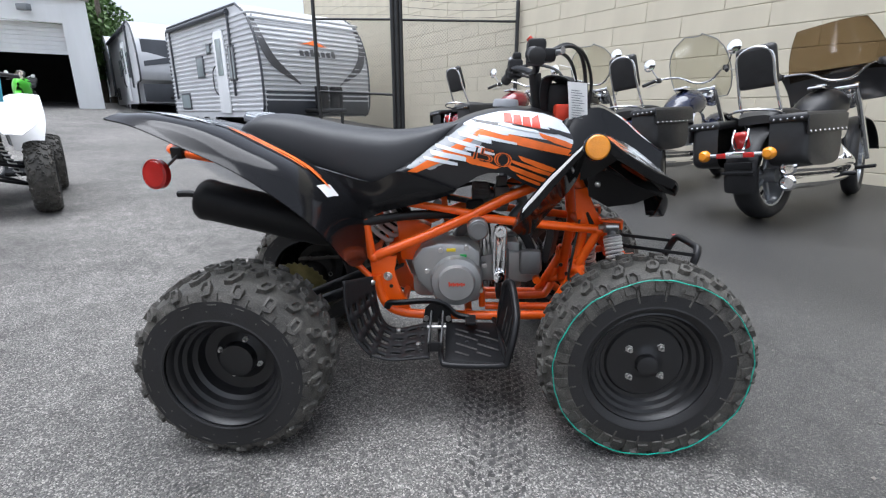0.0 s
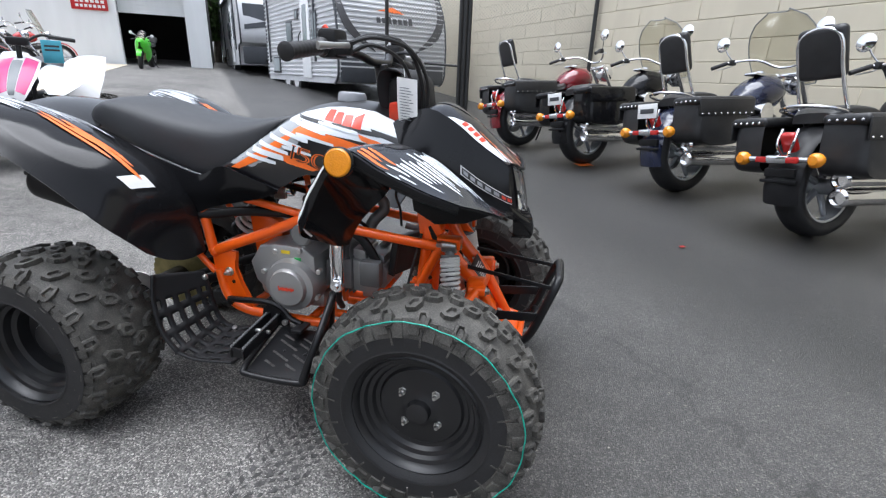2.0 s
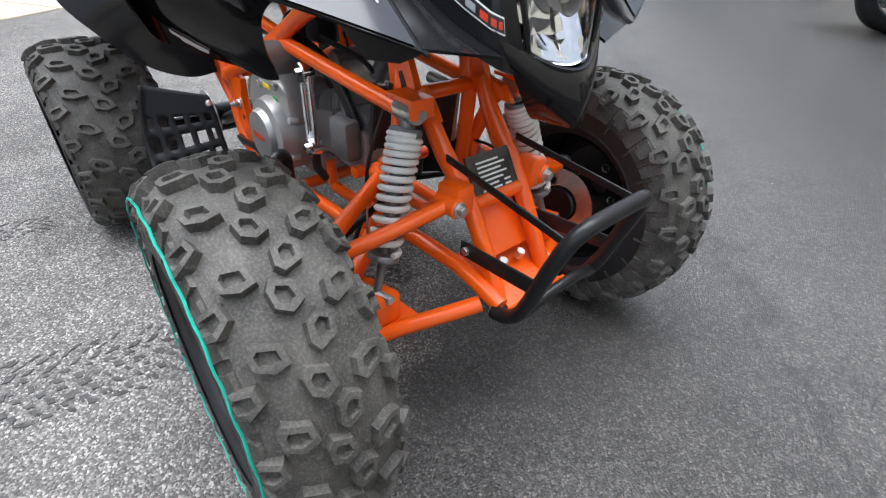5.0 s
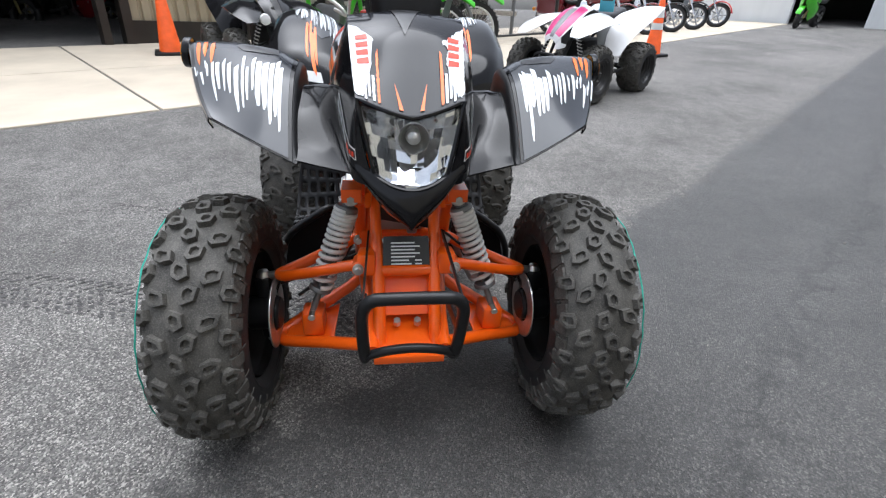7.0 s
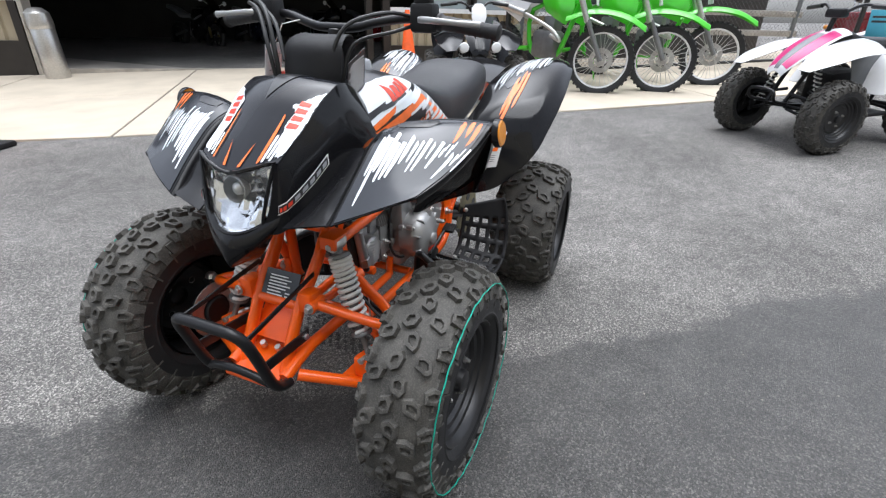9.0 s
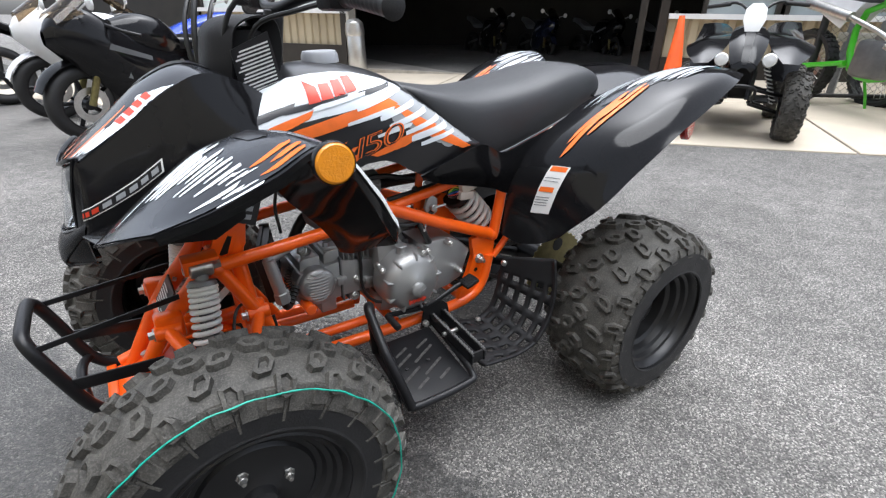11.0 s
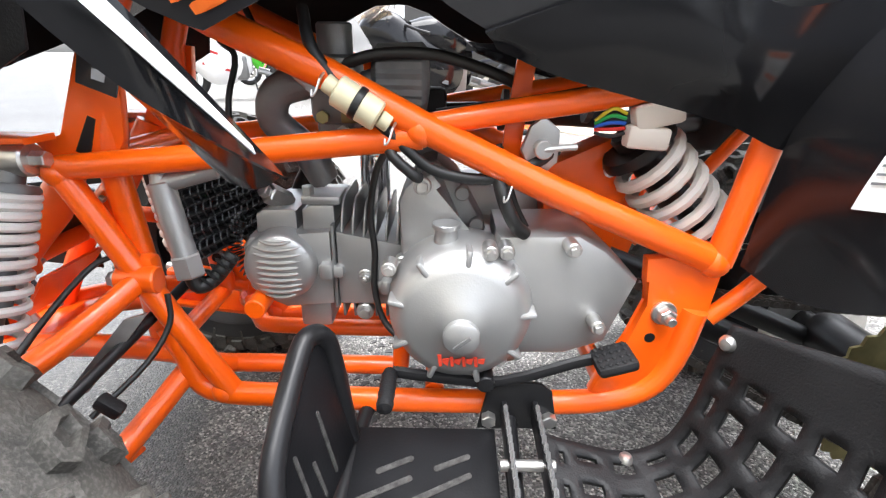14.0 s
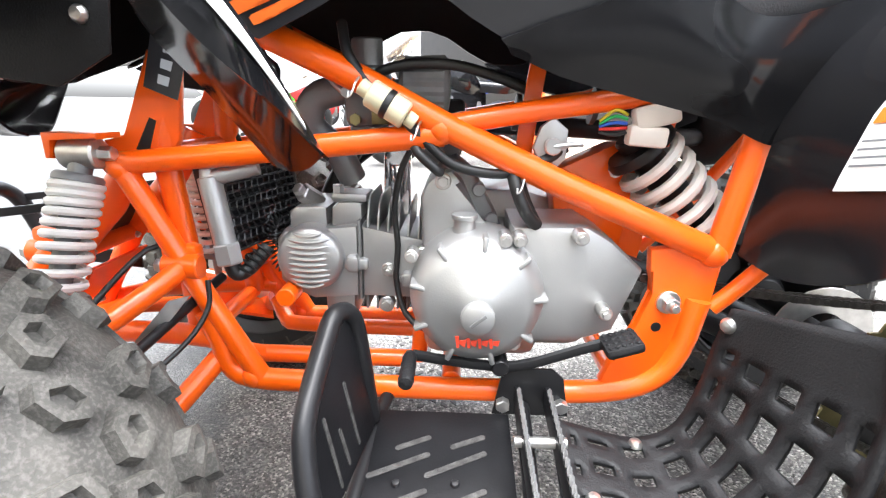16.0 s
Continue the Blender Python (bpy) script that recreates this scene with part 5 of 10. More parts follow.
spin(b, [(0.0165, -0.004), (0.0178, -0.003), (0.0178, 0.003), (0.0165, 0.004)], (0.179, 0.157, 0.647), (0.85, 0, 0.52), 20)
part("band", b, WIRE, ff)
for x, z in ((0.214, 0.670), (0.144, 0.624), (0.02, 0.566)):
    b = B()
    spin(b, [(0.0066, -0.0015), (0.0082, 0), (0.0066, 0.0015)], (x, 0.156 if x > 0.1 else 0.149, z), (0.85, 0, 0.5), 14)
    tube(b, [(x, 0.163, z), (x + 0.004, 0.168, z - 0.012), (x + 0.008, 0.168, z - 0.016), (x + 0.008, 0.166, z - 0.010)], 0.0012, 5, 3)
    part("hose_clip", b, STEEL, ff)
b = B()
prism(b, [(-0.030, 0.588), (-0.030, 0.622), (-0.012, 0.636), (0.002, 0.625), (0.010, 0.600), (0.000, 0.580), (-0.018, 0.576)], lambda u, v, w: (u, 0.132 + w, v), 0.012, 0.003)
cyl(b, (-0.012, 0.14, 0.603), (-0.012, 0.158, 0.603), 0.010, seg=14)
tube(b, [(-0.012, 0.155, 0.603), (-0.030, 0.158, 0.606), (-0.045, 0.158, 0.607)], 0.0035, 8)
part("fuel_tap", b, ALU, atv, "small alloy fuel tap")
b = B()
prism(b, [(0.030, 0.555), (0.018, 0.69), (-0.008, 0.74), (0.030, 0.745), (0.045, 0.62), (0.05, 0.56)], lambda u, v, w: (u - 0.02, 0.100 + w, v), 0.008, 0.002)
part("tank_bracket", b, ORANGE, atv)
b = B()
prism(b, [(-0.05, 0.44), (-0.135, 0.44), (-0.150, 0.60), (-0.115, 0.60), (-0.03, 0.56)], lambda u, v, w: (u, -0.03 + w, v), 0.06, 0.003)
part("engine_mount", b, ORANGE, atv)
# wiring: connector block, sleeves, zip ties
b = B()
box(b, (-0.128, 0.144, 0.640), (0.052, 0.022, 0.026), 0.005, Matrix.Rotation(radians(14), 3, "Y"))
box(b, (-0.120, 0.144, 0.616), (0.046, 0.022, 0.024), 0.005, Matrix.Rotation(radians(-4), 3, "Y"))
conn = part("wire_connector", b, M("milky_nylon", (0.70, 0.62, 0.55), 0.4, var=0.1), atv, "milky nylon wiring connectors")
for k, cc in enumerate(((0.6, 0.5, 0.02), (0.02, 0.35, 0.08), (0.02, 0.1, 0.5), (0.6, 0.03, 0.02), (0.02, 0.02, 0.02))):
    b = B()
    tube(b, [(-0.096, 0.144, 0.640 - 0.005 * k), (-0.080, 0.148, 0.645 - 0.007 * k), (-0.065, 0.142, 0.632 - 0.003 * k)], 0.002, 6, 4)
    part("wire", b, M("wire_colour_" + "abcde"[k], cc, 0.4), conn)
bar("wiring_loom", [(0.10, 0.10, 0.630), (0.00, 0.112, 0.645), (-0.09, 0.115, 0.662), (-0.20, 0.11, 0.68)], 0.009, WIRE, atv, "ribbed black wiring loom", smooth=3)
for x in (0.03, -0.06, 0.135):
    b = B()
    spin(b, [(0.012, -0.003), (0.0215, -0.003), (0.0215, 0.003), (0.012, 0.003)], (x, 0.125, 0.640 - (x - 0.03) * (0.1 if x < 0.1 else 0.12)), (1, 0, 0.1), 14, True)
    part("cable_tie", b, WIRE, atv)
bar("breather_hose", [(0.035, 0.13, 0.60), (0.03, 0.155, 0.56), (0.015, 0.160, 0.525), (0.0, 0.150, 0.508)], 0.008, WIRE, atv, smooth=4)
bar("breather_hose", [(0.145, 0.10, 0.62), (0.150, 0.15, 0.60), (0.125, 0.155, 0.575), (0.118, 0.15, 0.57)], 0.006, WIRE, atv, smooth=4)
bar("brake_line", [(0.445, 0.105, 0.455), (0.50, 0.14, 0.46), (0.53, 0.22, 0.40), (0.53, 0.30, 0.33)], 0.0035, WIRE, atv, smooth=5)
bar("brake_line", [(0.46, -0.11, 0.60), (0.435, -0.15, 0.47), (0.43, -0.16, 0.40), (0.47, -0.20, 0.345), (0.52, -0.27, 0.30)], 0.004, WIRE, atv, smooth=5)
for s in (1, -1):
    b = B()
    prism(b, [(0.458, 0.398), (0.438, 0.400), (0.500, 0.318), (0.520, 0.318)], lambda u, v, w: (u, s * (0.135 + w + (u - 0.44) * 0.7), v), 0.004)
    part("flat_strut", b, STEEL, atv, "bare flat steel strut")
# exhaust: header and muffler on the right
bar("exhaust_pipe", [(0.29, -0.05, 0.40), (0.325, -0.08, 0.44), (0.27, -0.10, 0.56), (0.14, -0.105, 0.612), (-0.08, -0.115, 0.615), (-0.24, -0.160, 0.600), (-0.33, -0.20, 0.600)], 0.0155, BLACKPAINT, atv, "black exhaust header", smooth=5)
a, c = V(-0.30, -0.225, 0.592), V(-0.705, -0.235, 0.692)
b = B()
d = (c - a).normalized()
L = (c - a).length
spin(b, [(0.0, 0.0), (0.030, 0.0), (0.052, 0.02), (0.058, 0.05), (0.060, L - 0.03), (0.062, L - 0.025), (0.062, L - 0.008), (0.057, L), (0.020, L + 0.006), (0.0, L + 0.006)], a, d, 32)
muff = part("muffler", b, MATTE, atv, "black cylindrical muffler")
bar("tail_pipe", [tuple(c), tuple(c + d * 0.035 + V(0, 0, 0.006)), tuple(c + d * 0.075 + V(0, 0, -0.004))], 0.0105, BLACKPAINT, muff, smooth=3)

bar("vent_hose", [(0.215, 0.085, 0.672), (0.192, 0.09, 0.686), (0.156, 0.09, 0.694), (0.101, 0.09, 0.693), (0.046, 0.09, 0.678), (0.015, 0.085, 0.666)], 0.0065, WIRE, atv, smooth=4)
bar("drain_hose", [(0.030, 0.10, 0.60), (0.020, 0.12, 0.564), (0.009, 0.12, 0.533), (-0.005, 0.12, 0.507)], 0.0045, WIRE, atv, smooth=3)
bar("throttle_cable", [(0.40, 0.02, 0.86), (0.373, 0.0, 0.721), (0.350, 0.0, 0.689), (0.361, 0.01, 0.640), (0.36, 0.03, 0.58)], 0.004, WIRE, atv, smooth=4)
bar("choke_cable", [(0.35, 0.0, 0.80), (0.324, 0.0, 0.727), (0.306, 0.01, 0.702), (0.264, 0.03, 0.699), (0.225, 0.06, 0.70)], 0.004, WIRE, atv, smooth=4)
bar("sensor_lead", [(0.425, 0.14, 0.420), (0.424, 0.15, 0.385), (0.440, 0.18, 0.350), (0.475, 0.225, 0.318)], 0.0035, WIRE, atv, smooth=4)
b = B()
box(b, (0.455, 0.221, 0.330), (0.030, 0.014, 0.016), 0.004, Matrix.Rotation(radians(-40), 3, "Y"))
part("lead_clip", b, MATTE, atv)
# spark plug, coil and choke details behind the frame
b = B()
tube(b, [(0.250, 0.02, 0.56), (0.235, 0.00, 0.585), (0.20, -0.02, 0.60), (0.15, -0.05, 0.62)], 0.006, 8, 4)
part("plug_lead", b, WIRE, eng)
b = B()
box(b, (0.12, -0.03, 0.63), (0.06, 0.05, 0.05), 0.008)
part("ignition_coil", b, MATTE, eng, "black ignition coil")
for k, (x, y, z) in enumerate(((0.236, 0.105, 0.660), (0.226, 0.108, 0.628), (0.205, 0.102, 0.612))):
    b = B()
    cyl(b, (x, y - 0.012, z), (x, y, z), 0.006, seg=10)
    cyl(b, (x, y, z), (x, y + 0.003, z), 0.0075, seg=6)
    part("carb_screw", b, BRASS if k == 1 else STEEL, carb)
bar("choke_lever", [(0.236, 0.102, 0.655), (0.250, 0.108, 0.668), (0.262, 0.108, 0.684)], 0.003, STEEL, carb)

# the tubular frame and engine sit a little narrower, the nose of the frame a little further forward
NARROW = ((0, 0.05, 0.10, 0.13, 0.155, 0.175, 0.20, 0.25, 0.30, 0.5), (0, 0.004, 0.018, 0.026, 0.028, 0.026, 0.018, 0.007, 0, 0))


def settle(p):
    x, y, z = p
    f = min(max((x - 0.52) / 0.10, 0.0), 1.0)
    f = f * f * (3 - 2 * f)
    low = min(max((0.62 - z) / 0.08, 0.0), 1.0)
    inward = np.interp(abs(y), *NARROW) * (1 - 0.55 * f) + 0.010 * f * (0.17 < abs(y) < 0.28)
    fade = min(max((0.33 - abs(y)) / 0.08, 0.0), 1.0)
    return (x + 0.020 * f * low * fade, y - math.copysign(inward, y), z + (0.015 * f * low - 0.007 * (1 - f)) * fade)


for ob in atv.children_recursive:
    if ob.data and not ob.name.startswith(("wheel", "tyre", "tread", "paint_stripe", "foot", "nerf", "heel", "toe", "slit", "slot", "rivet", "screw", "teeth", "peg", "shock_absorber", "coil_spring", "upper_eye", "shock_bolt", "rear_shock", "chain_link", "shock_mount", "flat_strut")):
        for vert in ob.data.vertices:
            vert.co = settle(vert.co)

# ---- cylinder, head and chain tower ----
b = B()
prism(b, [(0.141, 0.440), (0.145, 0.526), (0.138, 0.545), (0.127, 0.556), (0.105, 0.564), (0.092, 0.550), (0.062, 0.482), (0.040, 0.455), (0.08, 0.43)], lambda u, v, w: (u, 0.005 + w, v), 0.094, 0.010)
tower = part("chain_tower", b, ALU, eng, "smooth cast chain tower")
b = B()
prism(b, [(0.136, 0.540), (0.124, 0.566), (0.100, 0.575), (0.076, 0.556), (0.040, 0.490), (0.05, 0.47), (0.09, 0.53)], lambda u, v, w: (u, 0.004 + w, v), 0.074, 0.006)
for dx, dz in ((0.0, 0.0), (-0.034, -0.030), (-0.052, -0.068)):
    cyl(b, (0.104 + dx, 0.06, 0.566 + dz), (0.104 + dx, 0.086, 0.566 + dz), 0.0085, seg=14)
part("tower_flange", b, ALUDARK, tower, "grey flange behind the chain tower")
for x, y, z in ((0.116, 0.100, 0.549), (0.140, 0.100, 0.452), (0.070, 0.112, 0.484)):
    b = B()
    cyl(b, (x, y - 0.014, z), (x, y + 0.003, z), 0.0105, seg=18)
    cyl(b, (x, y + 0.002, z), (x, y + 0.010, z), 0.0072, seg=6)
    part("cover_bolt", b, STEEL, tower)
# barrel lying forward, fins above and below
b = B()
prism(b, [(0.136, 0.373), (0.140, 0.461), (0.229, 0.479), (0.230, 0.374)], lambda u, v, w: (u, -0.072 + w, v), 0.134, 0.007)
barrel = part("barrel", b, ALU, eng, "cast alloy cylinder barrel")
for k in range(6):
    x = 0.150 + k * 0.0142
    b = B()
    top = 0.503 + 0.0035 * k
    prism(b, [(-0.070, 0.450), (0.058, 0.450), (0.058, top - 0.030), (0.050, top - 0.008), (0.036, top), (-0.045, top), (-0.060, top - 0.012)], lambda u, v, w: (x + w - (v - 0.45) * 0.06, u, v), 0.0028, 0.0008)
    part("cooling_fin", b, ALU, barrel)
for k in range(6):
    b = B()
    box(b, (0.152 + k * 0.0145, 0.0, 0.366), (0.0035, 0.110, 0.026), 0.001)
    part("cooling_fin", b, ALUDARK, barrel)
b = B()
cyl(b, (0.196, 0.045, 0.362), (0.196, 0.060, 0.362), 0.0120, seg=20)
cyl(b, (0.196, 0.058, 0.362), (0.196, 0.066, 0.362), 0.0075, seg=6)
part("drain_bolt", b, STEEL, barrel)
# head: body, two rocker blocks, lower outlet box
b = B()
prism(b, [(0.2335, 0.374), (0.2335, 0.480), (0.338, 0.470), (0.349, 0.455), (0.350, 0.412), (0.330, 0.382), (0.300, 0.368)], lambda u, v, w: (u, -0.078 + w, v), 0.142, 0.009)
head = part("cylinder_head", b, ALU, eng, "cast cylinder head")
for x0, x1, z1, y1 in ((0.279, 0.334, 0.502, 0.048), (0.229, 0.273, 0.510, 0.052)):
    b = B()
    prism(b, [(x0, 0.462), (x0 + 0.001, z1 - 0.002), (x0 + 0.006, z1), (x1 - 0.012, z1 - 0.001), (x1 - 0.002, z1 - 0.008), (x1, 0.462)], lambda u, v, w: (u, -0.060 + w, v), 0.060 + y1, 0.004)
    part("rocker_block", b, ALU, head, "cast rocker housing")
b = B()
prism(b, [(0.2295, 0.372), (0.2335, 0.372), (0.2335, 0.487), (0.2295, 0.487)], lambda u, v, w: (u, -0.080 + w, v), 0.1455, 0.0012)
part("gasket", b, ALUDARK, head, "head gasket edge")
b = B()
box(b, (0.266, 0.010, 0.353), (0.044, 0.075, 0.044), 0.006)
part("outlet_box", b, ALU, head)
b = B()
prism(b, [(0.352, 0.392), (0.352, 0.450), (0.340, 0.462), (0.330, 0.392), (0.315, 0.372), (0.330, 0.368)], lambda u, v, w: (u, 0.02 + w, v), 0.030, 0.006)
part("end_casting", b, ALU, head)
b = B()
cyl(b, (0.300, 0.010, 0.500), (0.318, 0.034, 0.520), 0.014, seg=6)
cyl(b, (0.318, 0.034, 0.520), (0.322, 0.040, 0.526), 0.009, seg=6)
part("valve_cap", b, STEEL, head, "zinc hexagon valve cap")
b = B()
box(b, (0.246, 0.030, 0.516), (0.050, 0.050, 0.012), 0.004)
cyl(b, (0.262, 0.046, 0.518), (0.262, 0.046, 0.533), 0.0075, seg=6)
part("intake_flange", b, ALU, head)
b = B()
CX, CZ = 0.299, 0.433
spin(b, [(0.0465, 0.045), (0.0465, 0.070), (0.0450, 0.0755), (0.040, 0.0800), (0.028, 0.0835), (0.0, 0.0850)], (CX, 0, CZ), (0, 1, 0), 48)
rcov = part("round_cover", b, ALU, head, "round ribbed end cover")
for k in range(10):
    z = -0.0365 + k * 0.0081
    w = math.sqrt(0.0415**2 - z * z)
    b = B()
    tube(b, [(CX + w * q, 0.0745 + 0.0105 * (1 - (w * q / 0.045) ** 2 - 0.45 * (z / 0.045) ** 2), CZ + z - 0.004 * (1 - q * q) + 0.002) for q in np.linspace(-1, 1, 9)], [0.0008, 0.0022, 0.0027, 0.0028, 0.0028, 0.0028, 0.0027, 0.0022, 0.0008], 8)
    part("cover_rib", b, ALU, rcov)
for x, y, z, w, h in ((0.236, 0.058, 0.425, 0.034, 0.017), (0.160, 0.058, 0.404, 0.030, 0.015)):
    b = B()
    box(b, (x, y, z), (w, 0.026, h), 0.0045)
    box(b, (x + 0.004, y + 0.006, z + 0.002), (w * 0.5, 0.026, h * 1.35), 0.004)
    cyl(b, (x + w * 0.45, y + 0.004, z - 0.001), (x + w * 0.72, y + 0.004, z - 0.001), 0.0062, seg=6)
    part("bolt_lug", b, ALU, head)
b = B()
cyl(b, (0.192, 0.055, 0.417), (0.192, 0.0645, 0.417), 0.0098, seg=20)
cyl(b, (0.192, 0.064, 0.417), (0.192, 0.073, 0.417), 0.0072, seg=6)
cyl(b, (0.192, 0.072, 0.417), (0.192, 0.078, 0.417), 0.004, seg=10)
part("barrel_bolt", b, STEEL, head, "zinc bolt with washer")
b = B()
box(b, (0.304, -0.095, 0.450), (0.07, 0.04, 0.085), 0.012)
part("exhaust_side_cover", b, ALUDARK, head)
bar("clutch_cable", [(0.150, 0.095, 0.598), (0.170, 0.085, 0.560), (0.181, 0.072, 0.505), (0.178, 0.068, 0.455), (0.180, 0.070, 0.405), (0.170, 0.078, 0.365), (0.152, 0.090, 0.347), (0.138, 0.10, 0.345)], 0.0042, WIRE, atv, smooth=5)

# ---- oil cooler and its alloy fitting, in front of the head ----
b = B()
COOL = M("black_cooler_core", (0.010, 0.010, 0.011), 0.5, var=0.2)
rc = Matrix.Rotation(radians(8), 3, "Y") @ Matrix.Rotation(radians(-20), 3, "Z")
cc_ = V(0.394, 0.010, 0.500)
box(b, cc_ + rc @ V(0.006, 0, 0), (0.010, 0.152, 0.125), 0.002, rc)
for q in (-1, 1):
    box(b, cc_ + rc @ V(0, q * 0.080, 0), (0.024, 0.010, 0.132), 0.003, rc)
cooler = part("oil_cooler", b, COOL, atv, "black finned oil cooler")
FINM = M("cooler_fin_edge", (0.05, 0.05, 0.05), 0.4, metal=0.4)
for k in range(11):
    b = B()
    box(b, cc_ + rc @ V(-0.002, 0, (k - 5) * 0.0112), (0.024, 0.152, 0.0025), 0.0005, rc, 1)
    part("cooler_fin", b, FINM, cooler)
for k in range(13):
    b = B()
    tube(b, [tuple(cc_ + rc @ V(-0.0135 * (1 if j % 2 else 0.8), -0.072 + 0.0118 * k + (0.0055 if j % 2 else 0), -0.056 + 0.0112 * j)) for j in range(11)], 0.0013, 4)
    part("cooler_fin", b, FINM, cooler)
b = B()
cyl(b, (0.414, 0.098, 0.548), (0.398, 0.105, 0.452), 0.0145, seg=18)
cyl(b, (0.399, 0.105, 0.462), (0.395, 0.107, 0.434), 0.0178, seg=6)
cyl(b, (0.414, 0.098, 0.546), (0.356, 0.080, 0.560), 0.0115, seg=14)
cyl(b, (0.414, 0.098, 0.540), (0.4145, 0.098, 0.562), 0.0115, 0.0095, seg=14)
part("alloy_fitting", b, ALU, cooler, "cast alloy pipe fitting")
bar("oil_hose", [(0.395, 0.107, 0.436), (0.389, 0.105, 0.420), (0.376, 0.095, 0.424), (0.362, 0.085, 0.440), (0.354, 0.078, 0.452)], 0.0095, WIRE, cooler, smooth=4)
for k in range(5):
    b = B()
    spin(b, [(0.009, -0.002), (0.0125, 0), (0.009, 0.002)], (0.380 - 0.0055 * k, 0.099 - 0.004 * k, 0.424 + 0.006 * k), (-0.6, -0.4, 0.7), 14)
    part("hose_coil", b, WIRE, cooler)
for k in range(14):
    a = radians(-65 + 10 * k)
    b = B()
    spin(b, [(0.007, -0.0013), (0.0100, 0), (0.007, 0.0013)], (0.340 + 0.024 * math.cos(a), 0.046, 0.450 + 0.042 * math.sin(a)), (-math.sin(a), 0, math.cos(a)), 12)
    part("hose_coil", b, WIRE, cooler)

# ---- frame tubes ----
for s in (1, -1):
    bar("upper_rail", mir([(0.43, 0.085, 0.768), (0.32, 0.111, 0.714), (0.211, 0.115, 0.666), (0.116, 0.118, 0.617), (-0.03, 0.123, 0.55), (-0.217, 0.129, 0.474)], s), 0.0165, ORANGE, label="orange frame tube", seg=16)
    bar("lower_rail", mir([(0.437, 0.106, 0.365), (0.420, 0.108, 0.322), (0.411, 0.108, 0.285), (0.38, 0.109, 0.266), (0.289, 0.112, 0.264), (0.177, 0.116, 0.263), (0.021, 0.121, 0.267), (-0.101, 0.125, 0.273), (-0.165, 0.127, 0.295), (-0.194, 0.128, 0.34), (-0.207, 0.129, 0.412)], s), 0.0155, ORANGE, smooth=3, seg=16)
    bar("inner_rail", mir([(0.415, 0.090, 0.300), (0.392, 0.062, 0.278), (0.36, 0.052, 0.272), (0.16, 0.05, 0.270)], s), 0.0135, ORANGE, smooth=3)
    bar("cradle_post", mir([(0.150, 0.05, 0.270), (0.146, 0.05, 0.335)], s), 0.012, ORANGE)
    bar("front_lower_rail", mir([(0.420, 0.106, 0.322), (0.47, 0.100, 0.326), (0.64, 0.082, 0.316), (0.745, 0.080, 0.288)], s), 0.0155, ORANGE, smooth=2)
    bar("mid_rail", mir([(0.535, 0.104, 0.562), (0.383, 0.109, 0.577), (0.116, 0.118, 0.607)], s), 0.0145, ORANGE, seg=16)
    bar("mid_rail", mir([(0.13, 0.112, 0.614), (0.03, 0.116, 0.632), (-0.10, 0.112, 0.652), (-0.235, 0.114, 0.69)], s), 0.0125, ORANGE)
    bar("diagonal_tube", mir([(0.518, 0.105, 0.556), (0.427, 0.108, 0.375), (0.372, 0.110, 0.276), (0.366, 0.110, 0.266)], s), 0.0145, ORANGE, seg=16)
    bar("rear_upright", mir([(-0.262, 0.128, 0.73), (-0.241, 0.130, 0.613), (-0.220, 0.129, 0.472)], s), 0.0155, ORANGE, seg=16)
    bar("seat_rail", mir([(-0.26, 0.120, 0.70), (-0.42, 0.115, 0.775), (-0.62, 0.10, 0.80), (-0.74, 0.085, 0.81)], s), 0.012, ORANGE)
    bar("seat_stay", mir([(-0.225, 0.128, 0.40), (-0.252, 0.130, 0.429), (-0.295, 0.132, 0.479), (-0.42, 0.118, 0.66)], s), 0.0105, ORANGE)
    # weld beads where tubes meet
    for p, r in (((0.118, 0.118, 0.612), 0.0185), ((-0.214, 0.129, 0.474), 0.0195), ((0.378, 0.110, 0.270), 0.0185), ((0.520, 0.105, 0.558), 0.0185)):
        b = B()
        spin(b, [(r * math.sin(a), r * 0.9 * math.cos(a)) for a in np.linspace(0.05, 3.09, 9)], mir([p], s)[0], (0.8, 0, -0.6), 16)
        part("weld", b, ORANGE, atv)
    # swingarm pivot plate
    b = B()
    poly = [(-0.140, 0.476), (-0.232, 0.484), (-0.222, 0.405), (-0.213, 0.357), (-0.197, 0.324), (-0.166, 0.288), (-0.131, 0.272), (-0.098, 0.290), (-0.110, 0.322), (-0.138, 0.366), (-0.154, 0.417), (-0.143, 0.447)]
    prism(b, poly, lambda u, v, w: (u, s * (0.112 + w), v), 0.018, 0.004)
    pl = part("pivot_plate", b, ORANGE, atv, "orange swingarm pivot plate")
    b = B()
    cyl(b, (-0.170, s * 0.128, 0.408), (-0.170, s * 0.134, 0.408), 0.0150, seg=20)
    cyl(b, (-0.170, s * 0.133, 0.408), (-0.170, s * 0.146, 0.408), 0.0105, seg=6)
    cyl(b, (-0.170, s * 0.145, 0.408), (-0.170, s * 0.156, 0.408), 0.0055, seg=10)
    part("pivot_bolt", b, STEEL, pl, "zinc pivot bolt and nut")
    # black disc stands in for the dark inside a drilled hole
    b = B()
    cyl(b, (-0.160, s * 0.1295, 0.373), (-0.160, s * 0.1308, 0.373), 0.0065, seg=12)
    part("plate_hole", b, BLACKPAINT, pl)

